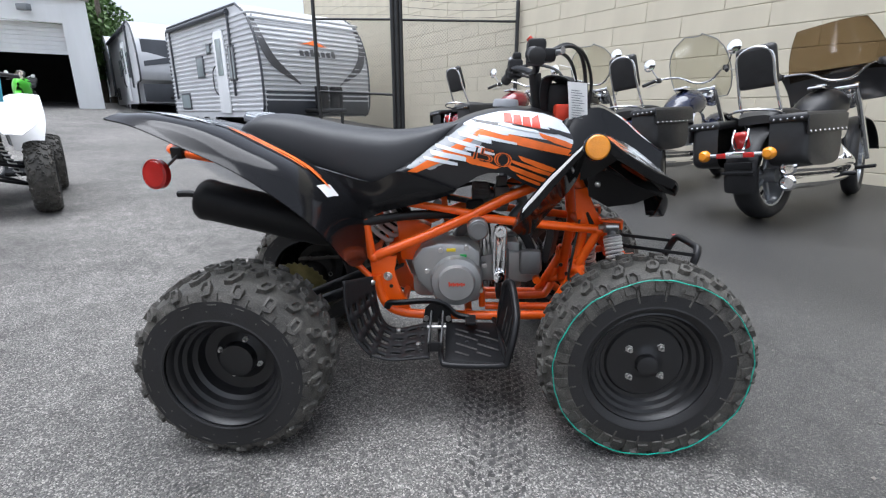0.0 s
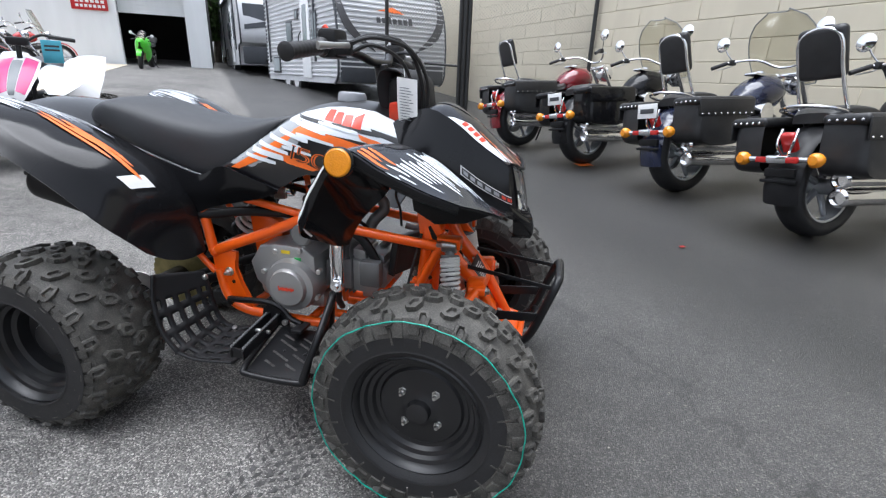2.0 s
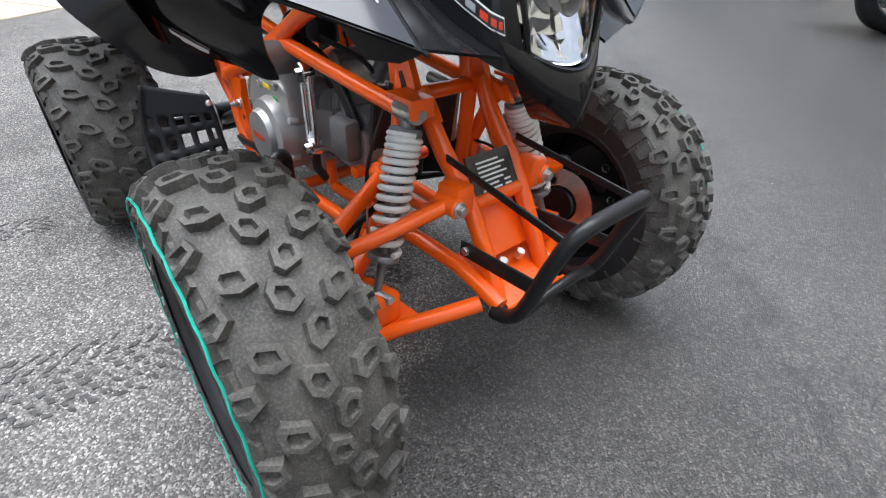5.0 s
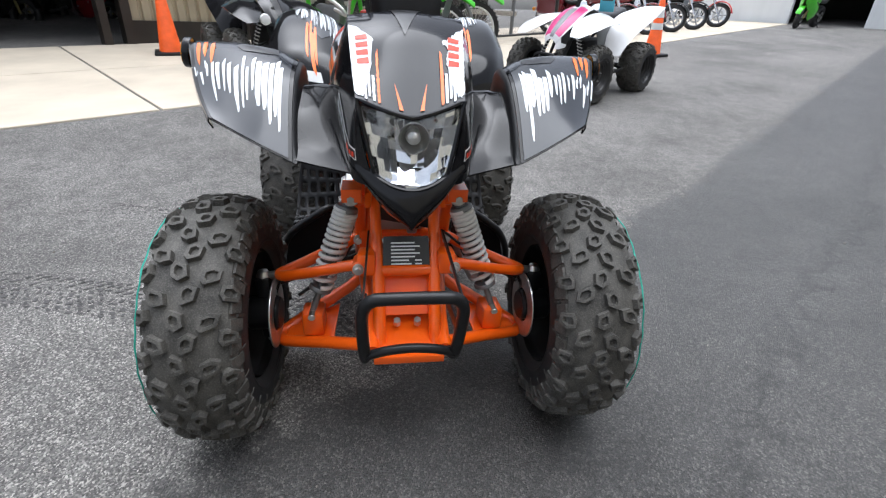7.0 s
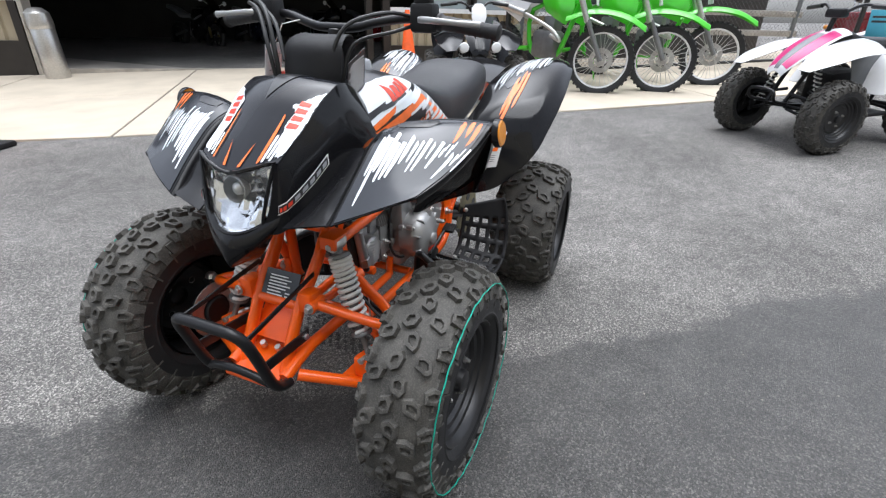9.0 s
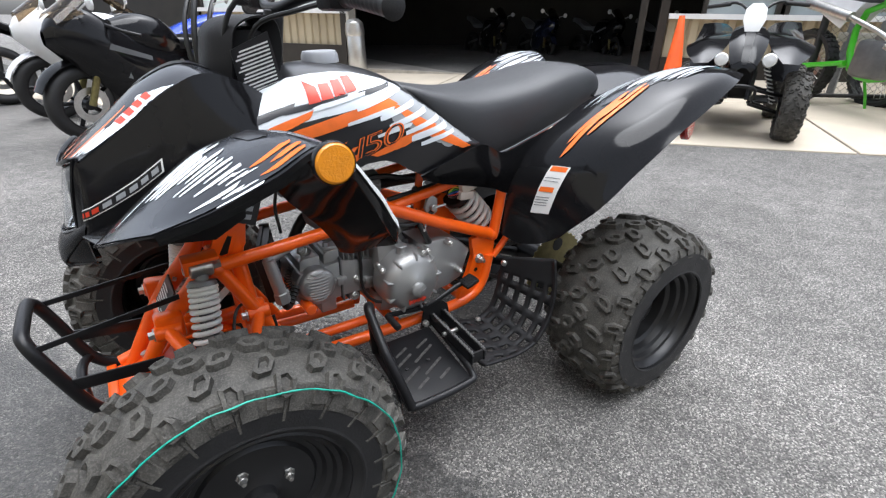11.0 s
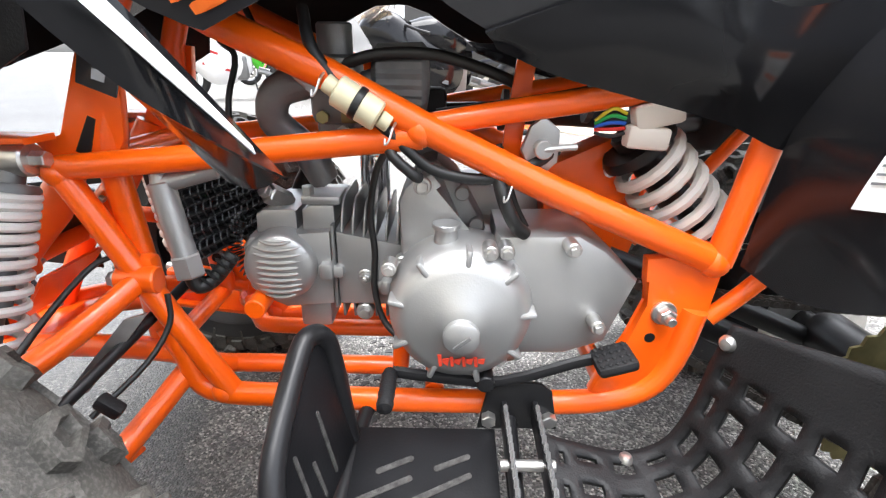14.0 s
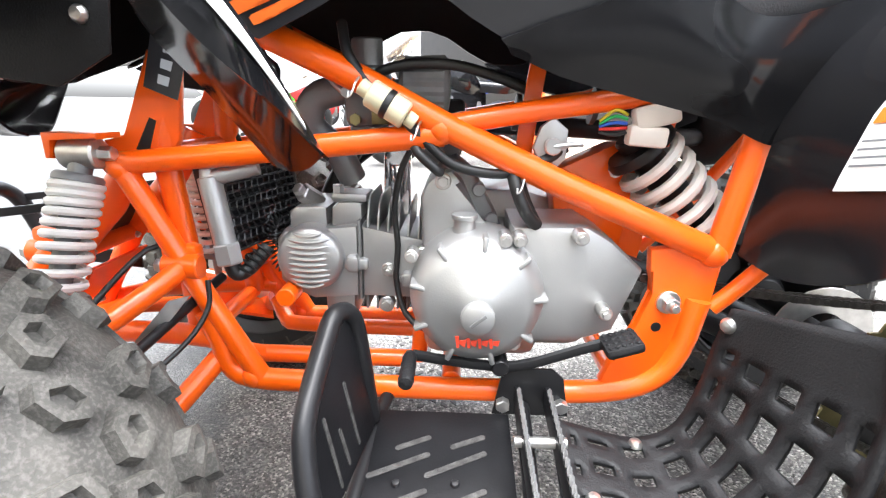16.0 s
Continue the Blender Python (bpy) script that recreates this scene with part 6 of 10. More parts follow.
# front bumper: hoop, lower loop, flat stays
b = B()
hoop = [(0.742, 0.093, 0.281), (0.772, 0.094, 0.292), (0.800, 0.095, 0.325), (0.832, 0.097, 0.415), (0.850, 0.093, 0.466), (0.860, 0.078, 0.490), (0.863, 0.05, 0.496)]
tube(b, mir(hoop, -1) + hoop[::-1], 0.0125, 14, 3)
bump = part("bumper", b, BLACKPAINT, atv, "black tubular front bumper hoop")
b = B()
tube(b, [(0.800, -0.092, 0.318), (0.806, -0.05, 0.334), (0.809, 0, 0.341), (0.806, 0.05, 0.334), (0.800, 0.092, 0.318)], 0.010, 10, 4)
part("lower_loop", b, BLACKPAINT, bump)
for s in (1, -1):
    b = B()
    prism(b, [(0.655, 0.352), (0.818, 0.366), (0.826, 0.394), (0.655, 0.380)], lambda u, v, w: (u, s * (0.090 + w + (u - 0.655) * 0.03), v), 0.005, 0.001)
    part("stay", b, BLACKPAINT, bump, "flat steel stay")
    b = B()
    prism(b, [(0.600, 0.500), (0.850, 0.468), (0.852, 0.480), (0.600, 0.512)], lambda u, v, w: (u, s * (0.082 + w + (u - 0.6) * 0.04), v), 0.004, 0.001)
    part("stay", b, BLACKPAINT, bump)
    b = B()
    cyl(b, (0.742, s * 0.093, 0.281), (0.739, s * 0.093, 0.280), 0.0105, seg=14)
    cyl(b, (0.670, s * 0.094, 0.367), (0.670, s * 0.101, 0.367), 0.008, seg=6)
    part("bumper_bolt", b, STEEL, bump)

# ---- bodywork ----
TX = [-0.13, -0.05, 0.0, 0.05, 0.085, 0.12, 0.155, 0.20, 0.25, 0.31, 0.36, 0.42, 0.48]
T_LOW = [0.758, 0.722, 0.704, 0.704, 0.722, 0.745, 0.757, 0.754, 0.728, 0.702, 0.722, 0.755, 0.80]
T_TOP = [0.775, 0.828, 0.868, 0.905, 0.922, 0.934, 0.942, 0.950, 0.953, 0.946, 0.932, 0.905, 0.87]
T_W = [0.160, 0.170, 0.174, 0.176, 0.177, 0.178, 0.178, 0.178, 0.177, 0.174, 0.168, 0.158, 0.145]


def tank_y(x, z):
    """Half width of the tank cover at length x and height z."""
    zt, w = np.interp(x, TX, T_TOP), np.interp(x, TX, T_W)
    k = min(max((z - 0.74) / max(zt - 0.74, 0.02), 0.0), 1.0)
    return w * math.sqrt(max(1 - k**4.5, 0.0)) - 0.012 * max(0, 0.76 - z) / 0.06


b = B()
rows = []
for x in np.linspace(-0.13, 0.48, 40):
    zl, zt = np.interp(x, TX, T_LOW), np.interp(x, TX, T_TOP)
    half = []
    for q in np.linspace(0, 1, 16):
        z = zl + (zt - zl) * math.sin(q * math.pi / 2) ** 0.9
        half.append((x, tank_y(x, z), z))
    half[-1] = (x, 0.0, zt)
    rows.append([(p[0], -p[1], p[2]) for p in half] + half[-2::-1])
sheet(b, rows, 0.004)
tank = part("tank_cover", b, BLACK_DECAL, atv, "tank cover with torn white, black and orange graphics")


def torn(poly, amp, seed, axis=None, step=0.006):
    """Outline with ragged edges."""
    r = random.Random(seed)
    out = []
    n = len(poly)
    for i in range(n):
        (x0, y0), (x1, y1) = poly[i], poly[(i + 1) % n]
        m = max(1, int(math.hypot(x1 - x0, y1 - y0) / step))
        for k in range(m):
            t = k / m
            j = amp if (k or amp > 0.004) else 0
            out.append((x0 + (x1 - x0) * t + r.uniform(-j, j), y0 + (y1 - y0) * t + r.uniform(-j, j) * 0.7))
    return out


def decal(name, poly, place, mat, parent, amp=0.0, seed=1, cell=0.012, label=""):
    """A printed film: outline in the surface's own two coordinates, cut into small faces that follow the surface."""
    if amp:
        poly = torn(poly, amp, seed)
    bm = B()
    vs = [bm.verts.new((u, v, 0)) for u, v in poly]
    bm.faces.new(vs)
    bmesh.ops.triangulate(bm, faces=bm.faces[:], ngon_method="EAR_CLIP")
    for ax in (0, 1):
        lo, hi = min(p[ax] for p in poly), max(p[ax] for p in poly)
        k = math.ceil(lo / cell) * cell
        while k < hi:
            co = (k, 0, 0) if ax == 0 else (0, k, 0)
            no = (1, 0, 0) if ax == 0 else (0, 1, 0)
            bmesh.ops.bisect_plane(bm, geom=bm.verts[:] + bm.edges[:] + bm.faces[:], plane_co=co, plane_no=no)
            k += cell
    for v in bm.verts:
        v.co = place(v.co.x, v.co.y)
    return part(name, bm, mat, parent, label, sharp=60)


for s in (1, -1):
    on_tank = lambda u, v, lift=0.0014: (u, s * (tank_y(u, v) + lift), v)  # noqa: E731
    lift2 = lambda u, v: on_tank(u, v, 0.0024)  # noqa: E731
    lift3 = lambda u, v: on_tank(u, v, 0.0034)  # noqa: E731
    decal("white_graphic", [(0.455, 0.838), (0.43, 0.872), (0.38, 0.905), (0.32, 0.925), (0.25, 0.935), (0.17, 0.930), (0.11, 0.915), (0.075, 0.898), (0.12, 0.893), (0.18, 0.882), (0.25, 0.872), (0.30, 0.858), (0.36, 0.856), (0.40, 0.842)], on_tank, WHITE_DECAL, tank, 0.005, 3, label="ragged white graphic")
    decal("grey_graphic", [(0.07, 0.890), (0.115, 0.905), (0.17, 0.872), (0.13, 0.840), (0.05, 0.800), (-0.02, 0.765), (-0.10, 0.768), (-0.03, 0.822)], on_tank, SILVERGREY, tank, 0.004, 5, label="silver grey graphic")
    decal("orange_band", [(0.452, 0.794), (0.440, 0.812), (0.30, 0.848), (0.135, 0.888), (0.108, 0.873), (0.26, 0.833)], lift2, ORANGE_DECAL, tank, 0.0012, 6, label="broad orange band")
    decal("orange_band", [(0.135, 0.880), (0.105, 0.868), (0.035, 0.815), (-0.095, 0.758), (-0.065, 0.756), (0.055, 0.806)], lift2, ORANGE_DECAL, tank, 0.0, 6)
    decal("orange_band", [(0.17, 0.768), (0.10, 0.783), (0.01, 0.822), (0.035, 0.826), (0.12, 0.800), (0.19, 0.772)], lift2, ORANGE_DECAL, tank, 0.001, 8)
    for k, (x0, z0, x1, z1, w) in enumerate(((0.40, 0.826, 0.30, 0.866, 0.016), (0.385, 0.838, 0.33, 0.858, 0.010), (0.37, 0.748, 0.24, 0.800, 0.016), (0.35, 0.742, 0.215, 0.790, 0.012), (0.33, 0.724, 0.21, 0.772, 0.016), (0.31, 0.715, 0.235, 0.748, 0.010))):
        decal("orange_shard", [(x0, z0), (x0 + 0.004, z0 + w * 0.7), (x1, z1 + w * 0.5), (x1 + 0.012, z1 - w * 0.5)], lift2, ORANGE_DECAL, tank, 0.003, 20 + k)
    for k, (x0, z0, x1, z1, w) in enumerate(((0.21, 0.865, 0.09, 0.897, 0.007), (0.235, 0.838, 0.12, 0.862, 0.006), (0.16, 0.842, 0.06, 0.868, 0.009), (0.14, 0.822, 0.03, 0.850, 0.010), (0.17, 0.808, 0.08, 0.826, 0.006), (0.10, 0.806, -0.01, 0.832, 0.009), (0.085, 0.790, -0.025, 0.812, 0.012), (0.06, 0.778, -0.045, 0.797, 0.008), (0.30, 0.872, 0.18, 0.895, 0.006), (0.275, 0.860, 0.16, 0.880, 0.005))):
        decal("white_streak", [(x0, z0), (x0, z0 + w), (x1, z1 + w), (x1 + 0.004, z1)], lift3, WHITE_DECAL, tank, 0.0026, 40 + k)
    for k, (x0, z0, x1, z1, w) in enumerate(((0.44, 0.842, 0.33, 0.876, 0.012), (0.36, 0.868, 0.22, 0.890, 0.008), (0.20, 0.893, 0.10, 0.907, 0.006))):
        decal("black_streak", [(x0, z0), (x0, z0 + w), (x1, z1 + w), (x1 + 0.01, z1)], lift2, BLACK_DECAL, tank, 0.003, 60 + k)
    # plain red badge shapes, slanting up to the tail
    for k in range(4):
        x0, z0 = 0.306 - 0.0275 * k, 0.884 + 0.0055 * k
        tall = 0.040 if k == 0 else 0.029
        decal("badge_bar", [(x0, z0), (x0 - 0.003, z0 + tall), (x0 - 0.012, z0 + tall - 0.004), (x0 - 0.024, z0 + 0.030), (x0 - 0.0255, z0 + 0.004), (x0 - 0.012, z0 + 0.006)], lift3, RED_DECAL, tank, 0, 1, label="plain red badge shape")
    # model figure, outlined
    cu = bpy.data.curves.new("figure", "FONT")
    cu.body, cu.size, cu.offset, cu.space_character = "150", 0.052, 0.0, 0.86
    cu.shear = 0.12
    tmp = bpy.data.objects.new("figure", cu)
    scene.collection.objects.link(tmp)
    dg = bpy.context.evaluated_depsgraph_get()
    me = bpy.data.meshes.new_from_object(tmp.evaluated_get(dg))
    bpy.data.objects.remove(tmp)
    lo = min(v.co.x for v in me.vertices)
    wd = max(v.co.x for v in me.vertices) - lo
    for v in me.vertices:
        if v.co.x < lo + 0.27 * wd:
            v.co.x += 0.15 * wd
    lo = min(v.co.x for v in me.vertices)
    wd = max(v.co.x for v in me.vertices) - lo
    for nm, grow, mt, lf in (("number_edge", 0.0, ORANGE_DECAL, 0.0036), ("number_face", 0.0, BLACK_DECAL, 0.0044)):
        m2 = me.copy()
        bmf = bmesh.new()
        bmf.from_mesh(m2)
        if nm == "number_face":
            # inner face: pulled in from the outline
            for v in bmf.verts:
                pass
            bmesh.ops.recalc_face_normals(bmf, faces=bmf.faces)
            edge = {v: [e for e in v.link_edges if len(e.link_faces) == 1] for v in bmf.verts}
            moves = {}
            for v, es in edge.items():
                d = Vector()
                for e in es:
                    f = e.link_faces[0]
                    t = (e.other_vert(v).co - v.co).normalized()
                    nn = Vector((-t.y, t.x, 0))
                    if nn.dot(f.calc_center_median() - e.verts[0].co) < 0:
                        nn = -nn
                    d += nn
                if d.length > 1e-6:
                    moves[v] = d.normalized() * 0.0018
            for v, d in moves.items():
                v.co += d
        for v in bmf.verts:
            f = (v.co.x - lo) / wd
            u = 0.222 - 0.118 * f if s > 0 else 0.104 + 0.118 * f
            along = (0.222 - u) / 0.118
            z = 0.772 + v.co.y * 1.15 + 0.030 * along - 0.004
            v.co = (u, s * (tank_y(u, z) + lf), z)
        part(nm, bmf, mt, tank, "outlined number 150" if nm == "number_edge" else "")
# fuel cap
b = B()
spin(b, [(0.0, 0.026), (0.036, 0.024), (0.040, 0.018), (0.042, 0.0)], (0.215, 0, 0.948), (0.05, 0, 1), 28)
part("fuel_cap", b, M("grey_cap_plastic", (0.28, 0.29, 0.31), 0.35), atv, "grey fuel cap")

# seat
SX = [-0.640, -0.60, -0.54, -0.45, -0.33, -0.20, -0.12, -0.04, 0.03, 0.075]
S_TOP = [0.868, 0.912, 0.930, 0.922, 0.896, 0.880, 0.879, 0.888, 0.900, 0.906]
S_LOW = [0.856, 0.838, 0.818, 0.790, 0.752, 0.716, 0.735, 0.800, 0.868, 0.898]
S_W = [0.095, 0.122, 0.138, 0.148, 0.152, 0.150, 0.148, 0.135, 0.112, 0.080]
b = B()
ctrl = []
for i, x in enumerate(SX):
    zt, zl, w = S_TOP[i], S_LOW[i], S_W[i]
    h = zt - zl
    half = [(w * 0.93, zl - 0.004), (w * 1.0, zl + 0.10 * h), (w * 1.01, zl + 0.45 * h), (w * 0.93, zl + 0.80 * h), (w * 0.66, zt - 0.05 * h), (w * 0.3, zt - 0.006 * h)]
    ctrl.append([(x, -y, z) for y, z in half] + [(x, 0, zt)] + [(x, y, z) for y, z in half[::-1]])
g = surf(ctrl, 5, 3)
vs = grid(b, g)
b.faces.new(vs[0])
b.faces.new(vs[-1])
seat = part("seat", b, VINYL, atv, "black ribbed vinyl saddle")
for s in (1, -1):
    b = B()
    tube(b, [(x, s * (w * 0.97), z + 0.004) for x, z, w in zip(SX, S_LOW, S_W)], 0.0035, 6, 4)
    part("piping", b, M("pale_piping", (0.30, 0.30, 0.31), 0.4) if s > 0 else bpy.data.materials["pale_piping"], seat)

def lay(g):
    """Place by fractions (u along, v across) on a surface array."""
    g = np.array(g)
    nu, nv = g.shape[:2]
    du, dv = np.gradient(g, axis=0), np.gradient(g, axis=1)
    nr = np.cross(du, dv)
    nr /= np.linalg.norm(nr, axis=2, keepdims=True) + 1e-9

    def f(u, v, lift=0.0018):
        a, c = min(max(u, 0), 0.9999) * (nu - 1), min(max(v, 0), 0.9999) * (nv - 1)
        i, j = int(a), int(c)
        a, c = a - i, c - j
        mix = lambda t: t[i, j] * (1 - a) * (1 - c) + t[i + 1, j] * a * (1 - c) + t[i, j + 1] * (1 - a) * c + t[i + 1, j + 1] * a * c  # noqa: E731
        return tuple(mix(g) + mix(nr) * lift)
    return f


# lower side covers below the seat
for s in (1, -1):
    b = B()
    ctrl = [
        [(0.058, 0.172, 0.706), (0.05, 0.166, 0.700), (0.045, 0.160, 0.694)],
        [(-0.03, 0.175, 0.735), (-0.02, 0.170, 0.700), (-0.01, 0.155, 0.672)],
        [(-0.12, 0.176, 0.760), (-0.10, 0.172, 0.700), (-0.09, 0.150, 0.652)],
        [(-0.20, 0.168, 0.728), (-0.19, 0.170, 0.670), (-0.18, 0.150, 0.630)],
        [(-0.30, 0.162, 0.750), (-0.26, 0.165, 0.680), (-0.245, 0.150, 0.604)],
        [(-0.42, 0.160, 0.785), (-0.34, 0.165, 0.720), (-0.30, 0.150, 0.62)],
    ]
    sheet(b, surf([[(x, s * y, z) for x, y, z in r] for r in ctrl], 5, 5), 0.004 * s)
    sc = part("side_cover", b, GLOSS, atv, "gloss black side cover")
    gsc = surf([[(x, s * y, z) for x, y, z in r] for r in ctrl], 5, 5)
    face = np.sign(np.cross(gsc[12, 5] - gsc[11, 5], gsc[11, 6] - gsc[11, 5])[1]) * s
    onsc = lay(gsc)
    lab = decal("caution_label", [(0.74, 0.22), (0.86, 0.16), (0.86, 0.80), (0.76, 0.86)], lambda u, v: onsc(u, v, 0.0016 * face), M("grey_label", (0.16, 0.16, 0.165), 0.35) if s > 0 else bpy.data.materials["grey_label"], sc, 0, 1, 0.05, "faded caution label")
    for k in range(6):
        v0 = 0.34 + 0.07 * k
        decal("print_bar", [(0.765, v0), (0.835 - 0.015 * (k % 3), v0 - 0.02), (0.835 - 0.015 * (k % 3), v0 + 0.005), (0.765, v0 + 0.025)], lambda u, v: onsc(u, v, 0.0024 * face), GREYP if k < 5 else RED_DECAL, lab, 0, 1, 0.05)


# rear fenders
REAR = [
    [(-0.232, 0.150, 0.478), (-0.246, 0.21, 0.470), (-0.256, 0.28, 0.492), (-0.265, 0.335, 0.530)],
    [(-0.245, 0.160, 0.640), (-0.268, 0.23, 0.652), (-0.292, 0.33, 0.660), (-0.302, 0.420, 0.630)],
    [(-0.310, 0.165, 0.735), (-0.345, 0.26, 0.770), (-0.370, 0.385, 0.774), (-0.382, 0.452, 0.716)],
    [(-0.430, 0.165, 0.800), (-0.465, 0.275, 0.845), (-0.488, 0.408, 0.846), (-0.490, 0.470, 0.797)],
    [(-0.545, 0.160, 0.846), (-0.575, 0.285, 0.896), (-0.598, 0.415, 0.898), (-0.612, 0.470, 0.855)],
    [(-0.675, 0.185, 0.882), (-0.692, 0.295, 0.925), (-0.710, 0.410, 0.928), (-0.726, 0.460, 0.903)],
    [(-0.765, 0.255, 0.906), (-0.785, 0.318, 0.930), (-0.802, 0.385, 0.934), (-0.815, 0.432, 0.921)],
]


rr_ = random.Random(12)
for s in (1, -1):
    g = surf([[(x, s * y, z) for x, y, z in r] for r in REAR], 6, 6)
    b = B()
    sg = 1 if s > 0 else -1
    up = np.sign(np.cross(g[20, 10] - g[19, 10], g[19, 11] - g[19, 10])[2])
    sheet(b, g, 0.004 * up)
    rf = part("rear_fender", b, GLOSS, atv, "gloss black rear fender with streaked graphics")
    on = lay(g)
    put = lambda u, v, h=0.0018: on(u, v, h * up)  # noqa: E731
    decal("grey_graphic", [(0.50, 0.30), (0.60, 0.14), (0.99, 0.06), (0.99, 0.58), (0.86, 0.50), (0.72, 0.45), (0.58, 0.40)], put, DARKGREY, rf, 0.012, 4, 0.06, "graphite streaked graphic")
    for k in range(20):
        v0 = 0.12 + 0.022 * k + rr_.uniform(-0.008, 0.008)
        u0 = 0.50 + 0.012 * k + rr_.uniform(-0.05, 0.05)
        u1 = 0.985 - rr_.choice((0.0, 0.0, 0.08, 0.16))
        w = rr_.uniform(0.008, 0.026)
        decal("streak", [(u0, v0 + 0.4 * w), (u0 + 0.06, v0), (u1, v0 + 0.02), (u1, v0 + 0.02 + w), (u0 + 0.08, v0 + w)], lambda u, v: put(u, v, 0.0029), (WHITE_DECAL, BLACK_DECAL, WHITE_DECAL, SILVERGREY)[k % 4], rf, 0.004, 80 + k, 0.04)
    for k, (u0, u1, v0, v1, w) in enumerate(((0.25, 0.50, 0.40, 0.37, 0.030), (0.30, 0.56, 0.36, 0.35, 0.022), (0.34, 0.60, 0.44, 0.42, 0.020), (0.40, 0.62, 0.40, 0.39, 0.016))):
        decal("orange_streak", [(u0, v0 + 0.5 * w), (u0 + 0.04, v0), (u1, v1), (u1 + 0.03, v1 + 0.5 * w), (u1 - 0.02, v1 + w), (u0 + 0.03, v0 + w)], lambda u, v: put(u, v, 0.0034), ORANGE_DECAL, rf, 0.005, 210 + k, 0.05, "torn orange streak")
    # warning stickers low on the inner fender
    st = decal("warning_sticker", [(0.085, 0.395), (0.222, 0.395), (0.222, 0.555), (0.085, 0.605)] if s > 0 else [(0.22, 0.36), (0.27, 0.36), (0.27, 0.56), (0.22, 0.56)], put, PAPER, rf, 0, 1, 0.05, "white warning sticker")
    if s > 0:
        for u0, u1, mt in ((0.204, 0.220, ORANGE_DECAL), (0.142, 0.156, ORANGE_DECAL), (0.182, 0.184, GREYP), (0.172, 0.174, GREYP), (0.126, 0.128, GREYP), (0.119, 0.121, GREYP), (0.112, 0.114, GREYP), (0.105, 0.107, GREYP)):
            o = 0.41
            decal("print_bar", [(u0, o), (u1, o), (u1, o + 0.13), (u0, o + 0.135)], lambda u, v: put(u, v, 0.0026), mt, st, 0, 1, 0.05)
    # reflector on its bracket
    b = B()
    c = V(-0.765, s * 0.335, 0.772)
    spin(b, [(0.0, 0.012), (0.034, 0.012), (0.038, 0.008), (0.038, -0.006), (0.0, -0.008)], c, (-0.25, s, 0.1), 32)
    spin(b, [(0.0385, -0.007), (0.041, -0.007), (0.041, 0.009), (0.0385, 0.010)], c, (-0.25, s, 0.1), 32, True)
    part("reflector", b, REDLENS, atv, "round red rear reflector")
    bar("reflector_stalk", [tuple(c + V(0, -s * 0.01, 0)), (-0.788, s * 0.185, 0.808)], 0.0045, BLACKPAINT)
b = B()
tube(b, [(-0.60, 0.10, 0.775), (-0.70, 0.145, 0.795), (-0.80, 0.165, 0.818), (-0.832, 0.14, 0.826), (-0.840, 0.08, 0.830), (-0.840, -0.08, 0.830), (-0.832, -0.14, 0.826), (-0.80, -0.165, 0.818), (-0.70, -0.145, 0.795), (-0.60, -0.10, 0.775)], 0.012, 12, 3)
part("grab_bar", b, ORANGE, atv, "orange rear grab bar")
b = B()
box(b, (-0.790, -0.172, 0.816), (0.036, 0.036, 0.036), 0.005)
part("bracket", b, BLACKPAINT, atv)
b = B()
g = surf([[(x, y, z + 0.02 * (1 - (y / 0.16) ** 2)) for y in (-0.165, -0.08, 0, 0.08, 0.165)] for x, z in ((-0.56, 0.84), (-0.66, 0.868), (-0.76, 0.888), (-0.83, 0.895))], 4, 3)
sheet(b, g, 0.004)
tc = part("tail_cover", b, GLOSS, atv, "tail cover with orange and white graphics")
put = lay(g)
decal("grey_graphic", [(0.15, 0.2), (0.95, 0.15), (0.95, 0.85), (0.15, 0.8)], lambda u, v: put(u, v, -0.0018 * np.sign(np.cross(g[1, 1] - g[0, 1], g[0, 2] - g[0, 1])[2]) * -1), SILVERGREY, tc, 0.02, 4, 0.1)
decal("orange_graphic", [(0.3, 0.3), (0.8, 0.25), (0.7, 0.6), (0.35, 0.7)], lambda u, v: put(u, v, 0.003 * np.sign(np.cross(g[1, 1] - g[0, 1], g[0, 2] - g[0, 1])[2])), ORANGE_DECAL, tc, 0.03, 5, 0.1)
b = B()
box(b, (-0.80, 0, 0.845), (0.03, 0.16, 0.05), 0.01)
part("tail_light", b, REDLENS, atv, "red tail light")

# front fenders
FRONT = [
    [(0.284, 0.206, 0.580), (0.264, 0.216, 0.577), (0.243, 0.228, 0.582), (0.222, 0.250, 0.597)],
    [(0.326, 0.240, 0.650), (0.297, 0.278, 0.655), (0.264, 0.320, 0.667), (0.232, 0.362, 0.682)],
    [(0.365, 0.250, 0.698), (0.334, 0.302, 0.716), (0.300, 0.350, 0.728), (0.264, 0.396, 0.738)],
    [(0.405, 0.225, 0.748), (0.378, 0.298, 0.774), (0.345, 0.365, 0.790), (0.308, 0.425, 0.798)],
    [(0.440, 0.222, 0.842), (0.425, 0.280, 0.866), (0.406, 0.365, 0.876), (0.386, 0.458, 0.874)],
    [(0.522, 0.226, 0.836), (0.512, 0.285, 0.848), (0.490, 0.365, 0.848), (0.462, 0.442, 0.836)],
    [(0.612, 0.225, 0.775), (0.600, 0.280, 0.788), (0.575, 0.350, 0.794), (0.545, 0.412, 0.792)],
    [(0.702, 0.219, 0.699), (0.682, 0.272, 0.720), (0.655, 0.325, 0.741), (0.622, 0.376, 0.760)],
]
